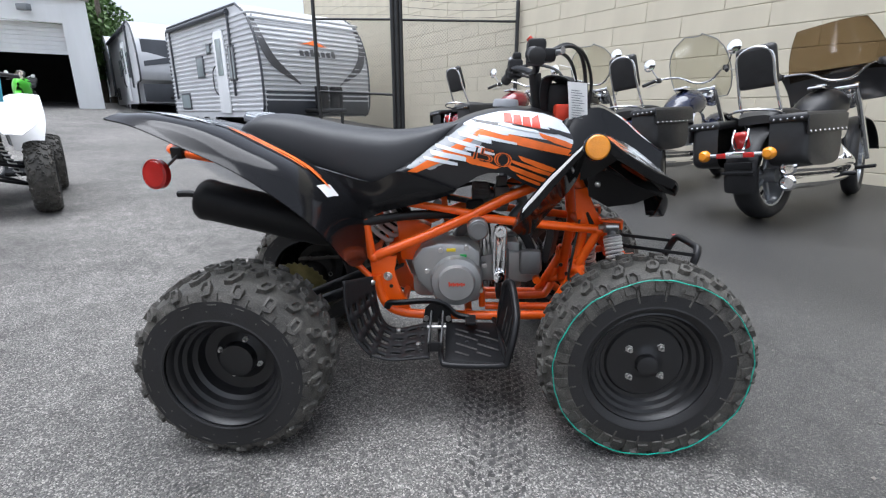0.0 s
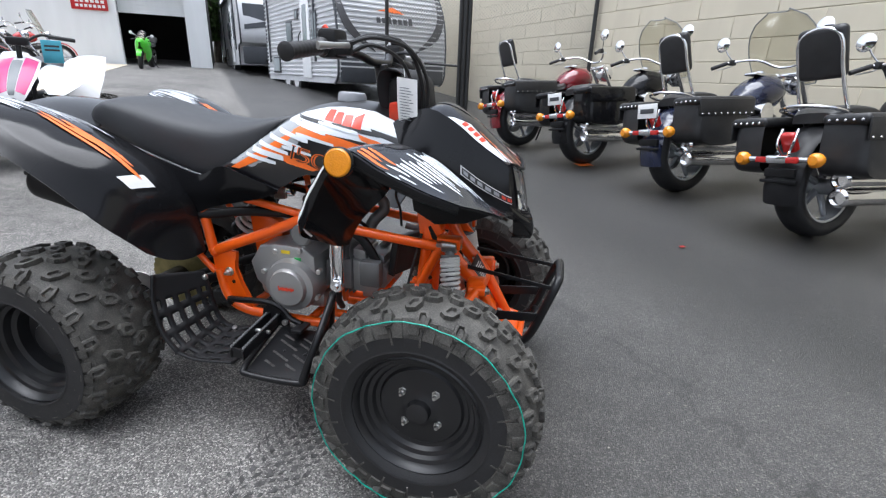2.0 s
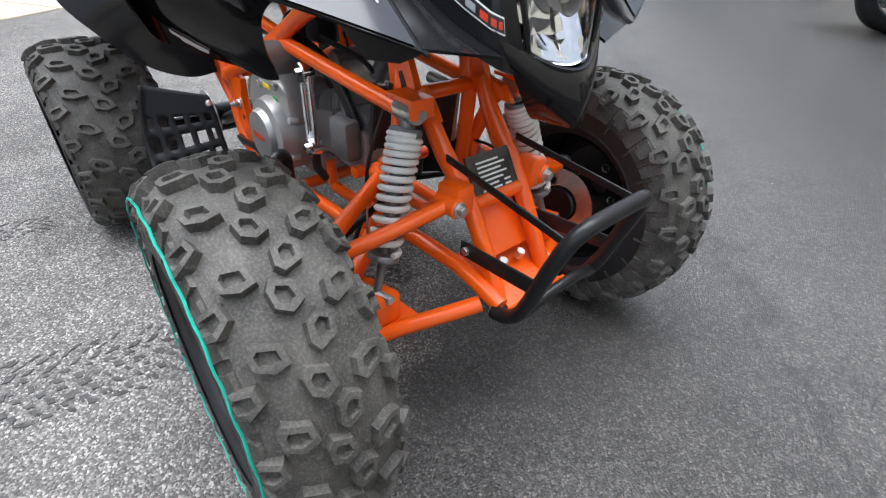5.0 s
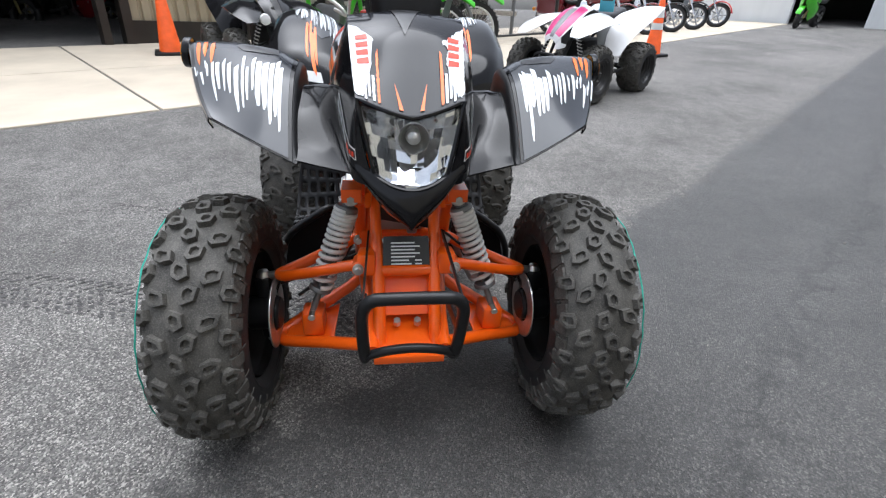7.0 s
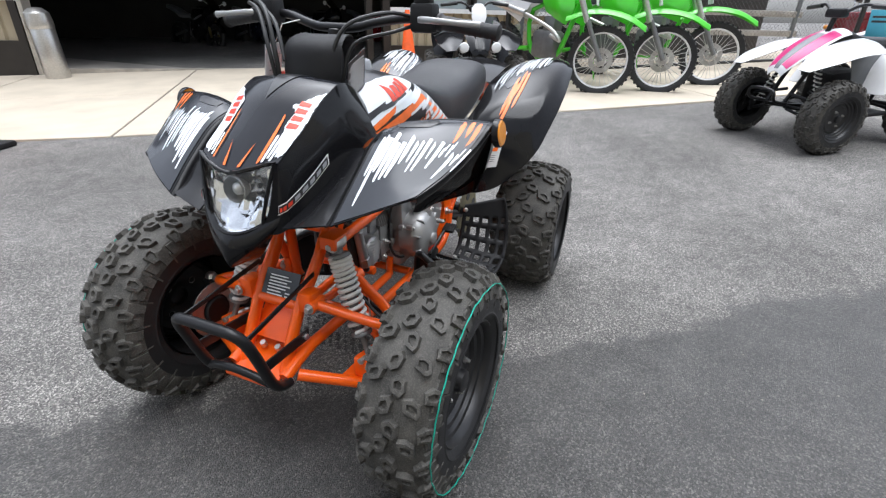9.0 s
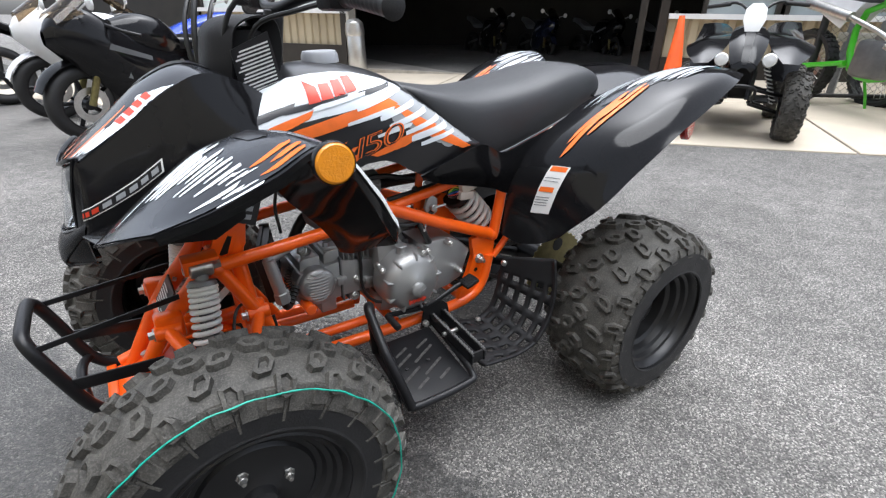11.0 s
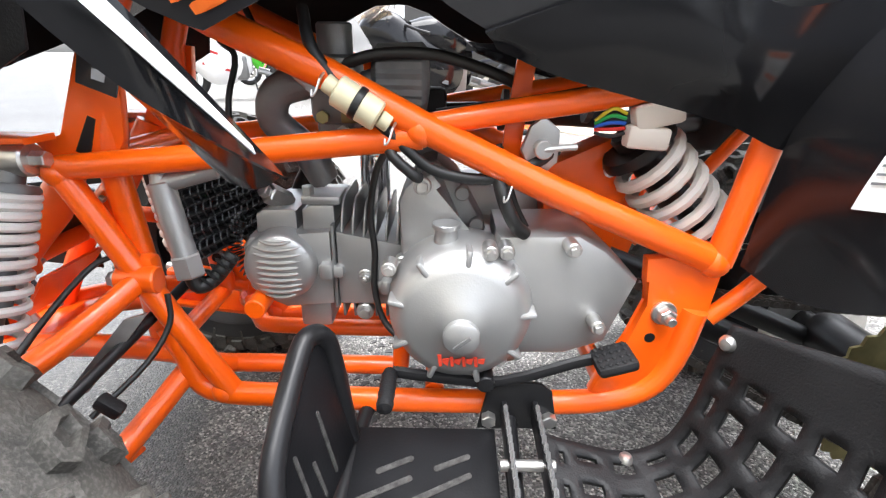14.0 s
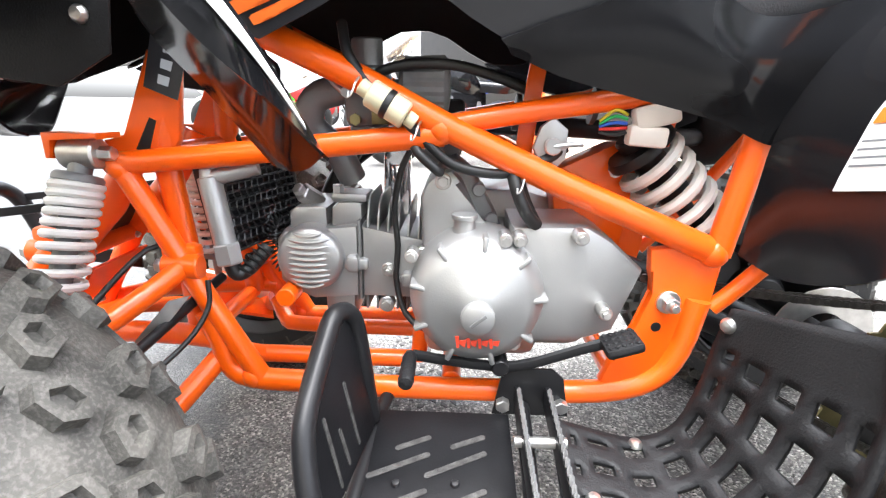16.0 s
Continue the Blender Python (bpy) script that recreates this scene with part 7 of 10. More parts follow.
for s in (1, -1):
    g = surf([[(x, s * y, z) for x, y, z in r] for r in FRONT], 6, 6)
    up = np.sign(np.cross(g[20, 10] - g[19, 10], g[19, 11] - g[19, 10])[2])
    b = B()
    sheet(b, g, 0.004 * up)
    fr = part("front_fender", b, GLOSS, atv, "gloss black front fender with dripping white graphics")
    on = lay(g)
    put = lambda u, v, h=0.0018: on(0.571 + (u - 0.5) * 0.858, v, h * up)  # noqa: E731
    decal("grey_graphic", [(0.49, 0.05), (0.995, 0.04), (0.995, 0.97), (0.49, 0.97)], put, DARKGREY, fr, 0, 3, 0.05, "graphite grey graphic")
    v0 = 0.13
    for k in range(17):
        w = rr_.uniform(0.035, 0.062) if v0 < 0.40 else rr_.uniform(0.020, 0.038)
        a0 = 0.63 + rr_.uniform(-0.02, 0.05) + 0.06 * v0
        a1 = 0.97 - 0.12 * v0 - rr_.choice((0.0, 0.03, 0.07, 0.12))
        e1, e2 = rr_.uniform(0.0, 0.03), rr_.uniform(0.02, 0.09)
        decal("white_drip", [(a0, v0), (a1 - e1, v0), (a1, v0 + 0.25 * w), (a1, v0 + 0.6 * w), (a1 - e2, v0 + 0.65 * w), (a1 - e2 - 0.01, v0 + w), (a0 + e1, v0 + w)], lambda u, v: put(u, v, 0.0027), WHITE_DECAL, fr, 0.0025, 120 + k, 0.06)
        v0 += w + (rr_.uniform(0.006, 0.018) if v0 < 0.40 else rr_.uniform(0.016, 0.034))
    for k, (a0, a1, v0, w) in enumerate(((0.56, 0.68, 0.80, 0.020), (0.55, 0.64, 0.86, 0.025), (0.55, 0.68, 0.92, 0.020))):
        decal("orange_smear", [(a0, v0), (a0 + 0.03, v0 - 0.01), (a1, v0 + 0.3 * w), (a1 - 0.03, v0 + w), (a0 + 0.01, v0 + w)], lambda u, v: put(u, v, 0.0027), ORANGE_DECAL, fr, 0.008, 7 + k, 0.06, "orange smear")
    decal("black_streak", [(0.56, 0.26), (0.60, 0.24), (0.60, 0.55), (0.57, 0.62), (0.575, 0.40)], lambda u, v: put(u, v, 0.0027), BLACK_DECAL, fr, 0.012, 9, 0.06)
    # skirt under the outer edge and the dark inner liner
    b = B()
    edge = [g[i, -1] for i in range(0, len(g))]
    n4 = (len(edge) - 1) * 4 / 7
    drop = [0.020 if i > n4 else 0.006 + 0.014 * i / n4 + 0.042 * math.sin(math.pi * i / n4) for i in range(len(edge))]
    sheet(b, [[tuple(p), (p[0] - 0.002, p[1] + s * 0.002, p[2] - 0.4 * d), (p[0] - 0.004, p[1] - s * 0.004, p[2] - d)] for p, d in zip(edge, drop)], 0.003)
    lip = part("fender_lip", b, GLOSS, fr)
    b = B()
    sheet(b, [[(p[0] - 0.001, p[1] + s * 0.0065, p[2] - 0.06 * d), (p[0] - 0.003, p[1] + s * 0.0075, p[2] - 0.34 * d)] for p, d in list(zip(edge, drop))[2:int(n4) - 1]], 0.001 * s)
    part("sticker", b, PAPER, lip, "narrow white sticker on the edge")
    b = B()
    rows_b = (((0.462, 0.152, 0.755), (0.474, 0.183, 0.762), (0.492, 0.213, 0.765)), ((0.474, 0.151, 0.793), (0.488, 0.182, 0.797), (0.505, 0.212, 0.796)), ((0.492, 0.146, 0.801), (0.508, 0.180, 0.805), (0.522, 0.212, 0.803)), ((0.565, 0.140, 0.757), (0.590, 0.182, 0.765), (0.602, 0.216, 0.762)), ((0.648, 0.127, 0.711), (0.655, 0.172, 0.718), (0.657, 0.216, 0.716)), ((0.722, 0.112, 0.682), (0.708, 0.165, 0.690), (0.694, 0.218, 0.698)))
    sheet(b, surf([[(x, s * y, z) for x, y, z in r] for r in rows_b], 4, 4), 0.004)
    part("fender_bridge", b, GLOSS, fr, "gloss black inner fender shoulder")
    b = B()
    wall = []
    for q in g[int(len(g) * 0.5):, 0]:
        floor_z = min(np.interp(q[0], (0.40, 0.46, 0.505, 0.522, 0.602, 0.657, 0.694), (0.735, 0.755, 0.790, 0.801, 0.760, 0.714, 0.696)) - 0.003, q[2] - 0.004)
        wall.append([(q[0], q[1] - s * 0.001, q[2] - 0.001), (q[0], q[1] - s * 0.006, q[2] - 0.004), (q[0], q[1] - s * 0.009, q[2] - 0.012 * min(1, (q[2] - floor_z) / 0.03)), (q[0], q[1] - s * 0.011, floor_z)])
    sheet(b, wall, 0.003)
    part("inner_wall", b, BLACKPAINT, fr, "black inner wall of the fender")
    b = B()
    prism(b, [(0.665, 0.690), (0.600, 0.662), (0.520, 0.652), (0.460, 0.685), (0.445, 0.780), (0.500, 0.770), (0.580, 0.728)], lambda u, v, w: (u, s * (0.172 + w), v), 0.004, 0.001)
    liner = part("fender_liner", b, MATTE, atv, "black plastic inner fender liner")
    b = B()
    spin(b, [(0.0, 0.008), (0.006, 0.007), (0.009, 0.003), (0.0095, 0.0)], (0.483, s * 0.177, 0.722), (0, s, 0), 14)
    part("screw", b, STEEL, liner)
    # round amber marker
    b = B()
    c = V(0.388, s * 0.468, 0.852)
    spin(b, [(0.0, 0.012), (0.026, 0.0115), (0.0295, 0.008), (0.030, -0.004), (0.0, -0.006)], c, (0.02, s, 0.12), 36)
    ind = part("marker_lens", b, AMBER, atv, "round amber side marker")
    b = B()
    spin(b, [(0.0302, -0.006), (0.0318, -0.005), (0.0318, 0.007), (0.0302, 0.009)], c, (0.02, s, 0.12), 36, True)
    part("marker_ring", b, GLOSS, ind)

# nose: hood, cheeks, chin, headlight
HOOD = []
for x, zc, ze, yw in ((0.430, 0.936, 0.925, 0.112), (0.500, 0.957, 0.945, 0.118), (0.570, 0.926, 0.912, 0.114), (0.635, 0.872, 0.862, 0.108), (0.724, 0.792, 0.812, 0.100)):
    dx = 0.018 if x < 0.69 else 0.030
    HOOD.append([(x - dx * (y / yw) ** 2 * 1.0, y, zc + (ze - zc) * (abs(y) / yw) ** 1.6) for y in (-yw, -yw * 0.66, -yw * 0.3, 0, yw * 0.3, yw * 0.66, yw)])
g = surf(HOOD, 6, 4)
up = np.sign(np.cross(g[5, 5] - g[4, 5], g[4, 6] - g[4, 5])[2])
b = B()
sheet(b, g, 0.004 * up)
hood = part("hood", b, M("graphite_hood_film", (0.017, 0.018, 0.022), 0.12, var=0.15, scale=7, spec=0.3), atv, "nose cowl with grey, white and orange graphics")
on = lay(g)
put = lambda u, v, h=0.0018: on(u, v, h * up)  # noqa: E731
decal("black_vee", [(0.02, 0.36), (0.10, 0.28), (0.56, 0.47), (0.10, 0.72), (0.02, 0.64), (0.30, 0.5)], put, BLACK_DECAL, hood, 0, 1, 0.06, "black vee graphic")
for s in (1, -1):
    m_ = lambda pts: [(u, v if s > 0 else 1 - v) for u, v in pts]  # noqa: E731
    decal("white_graphic", m_([(0.42, 0.995), (0.66, 0.995), (0.95, 0.995), (0.95, 0.93), (0.86, 0.88), (0.74, 0.83), (0.64, 0.85), (0.58, 0.80), (0.52, 0.88), (0.46, 0.93)]), put, WHITE_DECAL, hood, 0.012, 14, 0.06, "dripping white graphic")
    for k in range(4):
        v0 = 0.815 + 0.036 * k
        a0 = 0.80 + rr_.uniform(-0.03, 0.03)
        decal("white_drip", m_([(a0, v0), (0.97 - 0.02 * (k % 2), v0 + 0.004), (0.97 - 0.02 * (k % 2), v0 + 0.024), (a0, v0 + 0.022)]), lambda u, v: put(u, v, 0.0026), WHITE_DECAL, hood, 0.004, 160 + k, 0.06)
    decal("orange_streak", m_([(0.66, 0.775), (0.97, 0.780), (0.97, 0.800), (0.80, 0.797), (0.68, 0.788)]), lambda u, v: put(u, v, 0.0026), ORANGE_DECAL, hood, 0.006, 18, 0.06, "orange streak")
    decal("orange_streak", m_([(0.86, 0.66), (0.985, 0.585), (0.985, 0.625)]), lambda u, v: put(u, v, 0.0026), ORANGE_DECAL, hood, 0, 18, 0.06)
    for k in range(4):
        u0 = 0.53 + 0.060 * k
        decal("badge_bar", m_([(u0, 0.85), (u0 + 0.045, 0.845), (u0 + 0.040, 0.945), (u0 + 0.004, 0.95)]), lambda u, v: put(u, v, 0.0026), RED_DECAL, hood, 0, 1, 0.06, "plain red badge shape")
    CHEEK = []
    for (x0, y0, z0), (x1, y1, z1) in (((0.360, 0.105, 0.890), (0.360, 0.165, 0.800)), ((0.412, 0.112, 0.925), (0.430, 0.163, 0.815)), ((0.482, 0.118, 0.945), (0.500, 0.156, 0.785)), ((0.552, 0.114, 0.912), (0.565, 0.145, 0.745)), ((0.617, 0.108, 0.862), (0.630, 0.130, 0.703)), ((0.688, 0.101, 0.812), (0.704, 0.112, 0.672)), ((0.698, 0.100, 0.810), (0.722, 0.088, 0.662)), ((0.704, 0.097, 0.811), (0.730, 0.070, 0.668))):
        CHEEK.append([(x0 + (x1 - x0) * k, y0 + (y1 - y0) * k + 0.024 * k * (1 - k), z0 + (z1 - z0) * k) for k in (0, 0.33, 0.67, 1)])
    gc = surf([[(x, s * y, z) for x, y, z in r] for r in CHEEK], 5, 5)
    outw = np.sign(np.cross(gc[11, 10] - gc[10, 10], gc[10, 11] - gc[10, 10])[1]) * s
    b = B()
    sheet(b, gc, 0.004 * outw)
    ck = part("nose_cheek", b, GLOSS, atv, "gloss black nose side")
    onc = lay(gc)
    # long model badge: frame and unreadable bars
    decal("badge_plate", [(0.46, 0.56), (0.82, 0.56), (0.82, 0.70), (0.46, 0.70)], lambda u, v: onc(u, v, 0.0016 * outw), PAPER, ck, 0, 1, 0.08, "narrow model badge")
    decal("badge_field", [(0.467, 0.575), (0.813, 0.575), (0.813, 0.685), (0.467, 0.685)], lambda u, v: onc(u, v, 0.0024 * outw), BLACK_DECAL, ck, 0, 1, 0.08)
    for k in range(8):
        u0 = 0.478 + 0.041 * k
        decal("print_bar", [(u0, 0.60), (u0 + 0.028, 0.60), (u0 + 0.028, 0.66), (u0, 0.66)], lambda u, v: onc(u, v, 0.0032 * outw), SILVERGREY if k < 5 else RED_DECAL, ck, 0, 1, 0.08)
# chin under the headlight
b = B()
ctrl = []
for v, zz, xx, yw in ((0, 0.666, 0.757, 0.070), (1, 0.648, 0.768, 0.074), (2, 0.624, 0.774, 0.064), (3, 0.602, 0.774, 0.044), (4, 0.586, 0.768, 0.014)):
    ctrl.append([(xx - 0.055 * abs(k) ** 1.6, k * (yw + 0.03 * (1 if v < 3 else 0)), zz + 0.05 * abs(k) ** 2 * (v < 3)) for k in (-1, -0.66, -0.33, 0, 0.33, 0.66, 1)])
sheet(b, surf(ctrl, 4, 4), 0.004)
part("chin", b, GLOSS, atv, "gloss black nose chin")
# headlight: housing with reflector, bulb, lens
REFLECT = M("bright_reflector", (0.80, 0.81, 0.83), 0.08, metal=1.0, var=0.05, scale=40)


def lens_at(u, v, push):
    """u: -1..1 across, v: 0 at the bottom to 1 at the top."""
    yw = 0.068 + 0.030 * v
    z = 0.662 + 0.138 * v + 0.016 * abs(u) ** 1.5 * v - 0.012 * v * (1 - abs(u)) + 0.02 * (1 - v) * u * u
    x = 0.755 - 0.026 * v**1.5 - 0.030 * u * u - push
    return (x, u * yw, z)


b = B()
grid(b, [[lens_at(u, v, 0.003) for u in np.linspace(-1, 1, 15)] for v in np.linspace(0, 1, 11)])
hl = part("headlight", b, CLEAR, atv, "clear angular headlight")
hl.visible_shadow = False
mod = hl.modifiers.new("thickness", "SOLIDIFY")
mod.thickness = 0.003
b = B()
grid(b, [[lens_at(u, v, 0.010 + 0.046 * (1 - u * u) * math.sin(math.pi * min(max(v, 0.02), 0.98)) + 0.008 * math.sin(7 * u + 3 * v) * math.cos(6 * v - 2 * u)) for u in np.linspace(-1, 1, 13)] for v in np.linspace(0, 1, 8)])
part("reflector_bowl", b, REFLECT, hl, "faceted bright reflector", sharp=12)
b = B()
sheet(b, [[lens_at(u, v, 0.026 + 0.050 * (1 - u * u) * math.sin(math.pi * min(max(v, 0.02), 0.98))) for u in np.linspace(-1, 1, 15)] for v in np.linspace(0, 1, 9)], -0.003)
part("housing", b, MATTE, hl, "black lamp housing")
b = B()
spin(b, [(0.029, 0.008), (0.027, 0.010), (0.024, -0.004), (0.018, -0.018), (0.012, -0.022), (0.0, -0.022)], (0.716, 0.004, 0.750), (1, 0, 0.08), 28)
bowl = part("bulb_bowl", b, ALUDARK, hl, "round bulb bowl")
b = B()
spin(b, [(0.0, 0.010), (0.008, 0.009), (0.013, 0.004), (0.014, -0.020)], (0.712, 0.004, 0.750), (1, 0, 0.08), 20)
part("bulb_shield", b, STEEL, bowl)
b = B()
prism(b, [(-0.062, 0.666), (0.062, 0.666), (0.068, 0.692), (-0.068, 0.692)], lambda u, v, w: (0.736 - 6 * u * u + w, u, v), 0.004)
part("lower_baffle", b, MATTE, hl)
b = B()
ring = [lens_at(u, 0, -0.002) for u in np.linspace(-1, 1, 11)] + [lens_at(1, v, -0.002) for v in np.linspace(0.1, 1, 8)] + [lens_at(u, 1, -0.002) for u in np.linspace(0.9, -0.9, 13)] + [lens_at(-1, v, -0.002) for v in np.linspace(1, 0.1, 8)]
tube(b, ring, 0.004, 6, closed=True)
part("bezel", b, GLOSS, hl)

# ---- steering: pod, bars, grips, perches, cables, tags ----
b = B()
ctrl = [[(x + dx, y, z) for y, dx in ((-w, -0.02), (-w * 0.6, 0.012), (0, 0.02), (w * 0.6, 0.012), (w, -0.02))] for x, z, w in ((0.440, 0.885, 0.060), (0.440, 0.930, 0.076), (0.434, 0.980, 0.080), (0.424, 1.015, 0.078), (0.39, 1.034, 0.070), (0.345, 1.032, 0.062), (0.335, 0.985, 0.058), (0.345, 0.93, 0.052))]
sheet(b, surf(ctrl, 4, 4), 0.004)
box(b, (0.385, 0, 0.95), (0.09, 0.10, 0.14), 0.02)
pod = part("handlebar_pod", b, MATTE, atv, "black plastic handlebar pod")
b = B()
tube(b, [(0.30, -0.05, 1.055), (0.305, 0.05, 1.055), (0.290, 0.11, 1.068), (0.268, 0.17, 1.078), (0.258, 0.24, 1.076), (0.255, 0.40, 1.056)], 0.011, 12, 3)
tube(b, [(0.305, 0.05, 1.055), (0.30, -0.05, 1.055), (0.29, -0.11, 1.068), (0.265, -0.17, 1.080), (0.26, -0.24, 1.082), (0.25, -0.40, 1.062)], 0.011, 12, 3)
cyl(b, (0.33, 0.0, 0.88), (0.305, 0, 1.05), 0.02, seg=14)
hb = part("handlebar", b, BLACKPAINT, atv, "black steel handlebar")
for s, p0, p1 in ((1, V(0.257, 0.265, 1.073), V(0.255, 0.415, 1.054)), (-1, V(0.258, -0.265, 1.079), V(0.248, -0.405, 1.061))):
    d = (p1 - p0).normalized()
    L = (p1 - p0).length
    b = B()
    prof = [(0.0, -0.004), (0.021, -0.003), (0.021, 0.004)]
    for k in range(9):
        prof += [(0.0175, 0.008 + k * 0.0145), (0.0165, 0.012 + k * 0.0145), (0.0165, 0.017 + k * 0.0145)]
    prof += [(0.019, L - 0.006), (0.020, L), (0.014, L + 0.004), (0.0, L + 0.004)]
    spin(b, prof, p0, d, 24)
    part("grip", b, RUBBER, hb, "ribbed rubber grip")
    q = p0 - d * 0.035
    b = B()
    box(b, q + V(0.01, 0, 0.004), (0.062, 0.050, 0.066), 0.010, Matrix.Rotation(math.atan2(d.y, d.x), 3, "Z"))
    if s > 0:
        box(b, q + V(0.015, 0.0, 0.045), (0.03, 0.045, 0.03), 0.008)
    else:
        box(b, q + V(0.035, -0.01, -0.005), (0.05, 0.04, 0.035), 0.008)
    perch = part("switch_housing", b, MATTE, hb, "black switch housing")
    b = B()
    cyl(b, q + V(0.0, 0, 0.028) , q + V(-0.012, 0, 0.042), 0.008, seg=12)
    part("switch_button", b, RED_DECAL if s < 0 else WHITEP, perch)
    b = B()
    tube(b, [tuple(q + V(0.045, 0.0, 0.0)), tuple(q + V(0.062, s * 0.03, 0.0)), tuple(q + V(0.064, s * 0.10, -0.004)), tuple(q + V(0.050, s * 0.155, -0.008))], [0.007, 0.0075, 0.006, 0.0085], 10, 4, flat=0.6)
    part("brake_lever", b, ALU, hb, "alloy brake lever")
b = B()
box(b, (0.395, -0.07, 0.93), (0.07, 0.05, 0.05), 0.008)
part("ignition_box", b, RED_DECAL, pod)
for k, (pts, r) in enumerate((
    ([(0.30, -0.22, 1.085), (0.36, -0.20, 1.11), (0.42, -0.12, 1.09), (0.45, -0.08, 1.00), (0.45, -0.07, 0.90)], 0.006),
    ([(0.31, -0.23, 1.09), (0.37, -0.21, 1.105), (0.43, -0.13, 1.085), (0.465, -0.085, 1.01), (0.46, -0.07, 0.90)], 0.005),
    ([(0.30, -0.20, 1.07), (0.35, -0.18, 1.09), (0.40, -0.11, 1.06), (0.43, -0.07, 0.98)], 0.005),
    ([(0.25, 0.20, 1.08), (0.33, 0.16, 1.09), (0.40, 0.09, 1.06), (0.43, 0.06, 0.98), (0.44, 0.05, 0.90)], 0.005),
    ([(0.24, 0.21, 1.07), (0.31, 0.17, 1.05), (0.37, 0.09, 1.02), (0.40, 0.07, 0.93)], 0.0045),
)):
    bar("control_cable", pts, r, WIRE, atv, smooth=5, seg=8)
# hang tags
b = B()
g = surf([[(0.388 + 0.004 * k, -0.105 - 0.012 * math.sin(k), z), (0.445 + 0.003 * k, -0.112 - 0.006 * k, z - 0.006)] for k, z in enumerate((1.020, 0.97, 0.92, 0.868))], 4, 4)
sheet(b, g, 0.0012)
tg = part("hang_tag", b, PAPER, atv, "long white paper hang tag with fine print")
on = lay(g)
for k in range(16):
    for h in (0.003, -0.0045):
        decal("print_bar", [(0.16 + 0.047 * k, 0.15), (0.172 + 0.047 * k, 0.15), (0.172 + 0.047 * k, 0.62 + 0.2 * ((k * 7) % 3) / 2), (0.16 + 0.047 * k, 0.62 + 0.2 * ((k * 7) % 3) / 2)], lambda u, v: on(u, v, h), GREYP, tg, 0, 1, 0.5)
bar("tag_string", [(0.41, -0.108, 1.02), (0.40, -0.09, 1.06), (0.37, -0.06, 1.07)], 0.0012, PAPER, tg, seg=5)
b = B()
pl = lambda u, v, w: (0.375 + 0.10 * u + 0.0 * w, 0.085 + 0.025 * v + w, 0.885 + 0.125 * v - 0.02 * u)  # noqa: E731
prism(b, [(-0.5, 0.0), (0.32, -0.1), (0.50, 0.85), (-0.2, 1.0)], pl, 0.0015)
wt = part("warning_card", b, BLACK_DECAL, atv, "black hang card with white small print")
for k in range(15):
    b = B()
    v0 = 0.06 + 0.056 * k
    prism(b, [(-0.40 + 0.015 * k, v0), (0.28 + 0.012 * k - 0.05 * (k % 3), v0 - 0.06), (0.285 + 0.012 * k - 0.05 * (k % 3), v0 - 0.035), (-0.395 + 0.015 * k, v0 + 0.025)], lambda u, v, w: pl(u, v, 0.002 + w), 0.0006)
    part("print_bar", b, PAPER, wt)
# maker's plate under the left fender
b = B()
prism(b, [(0.432, 0.640), (0.470, 0.655), (0.445, 0.735), (0.405, 0.715)], lambda u, v, w: (u, 0.112 + w, v), 0.002)
vin = part("maker_plate", b, BLACK_DECAL, atv, "black maker's plate")
for k in range(4):
    bb = B()
    u0, v0 = 0.440 - 0.006 * k, 0.655 + 0.017 * k
    prism(bb, [(u0, v0), (u0 + 0.012, v0 + 0.004), (u0 + 0.009, v0 + 0.014), (u0 - 0.004, v0 + 0.010)], lambda u, v, w: (u, 0.1145 + w, v), 0.0008)
    part("print_bar", bb, SILVERGREY, vin)

# ---- motorcycles ----


def ring_tyre(R, W, name="tyre", mat=None, seg=40, rim=0.70):
    b = B()
    spin(b, [(R * rim, -W * 0.40), (R * (rim + 0.10), -W * 0.5), (R * 0.90, -W * 0.48), (R * 0.975, -W * 0.30), (R, 0), (R * 0.975, W * 0.30), (R * 0.90, W * 0.48), (R * (rim + 0.10), W * 0.5), (R * rim, W * 0.40)], (0, 0, 0), (0, 1, 0), seg, True)
    return mesh_of(name, b, mat or RUBBER, 50)


MESH = {}


def shared(key, make):
    if key not in MESH:
        MESH[key] = make()
    return MESH[key]


def cast_wheel(R, W, chrome):
    b = B()
    spin(b, [(R * 0.70, -W * 0.38), (R * 0.655, -W * 0.36), (R * 0.64, 0), (R * 0.655, W * 0.36), (R * 0.70, W * 0.38)], (0, 0, 0), (0, 1, 0), 36)
    cyl(b, (0, -W * 0.55, 0), (0, W * 0.55, 0), R * 0.16, seg=16)
    for k in range(5):
        a = 2 * math.pi * k / 5
        tube(b, [(R * 0.1 * math.cos(a), 0, R * 0.1 * math.sin(a)), (R * 0.66 * math.cos(a + 0.1), 0, R * 0.66 * math.sin(a + 0.1))], [0.022, 0.016], 8)
    return mesh_of("wheel", b, chrome, 40)


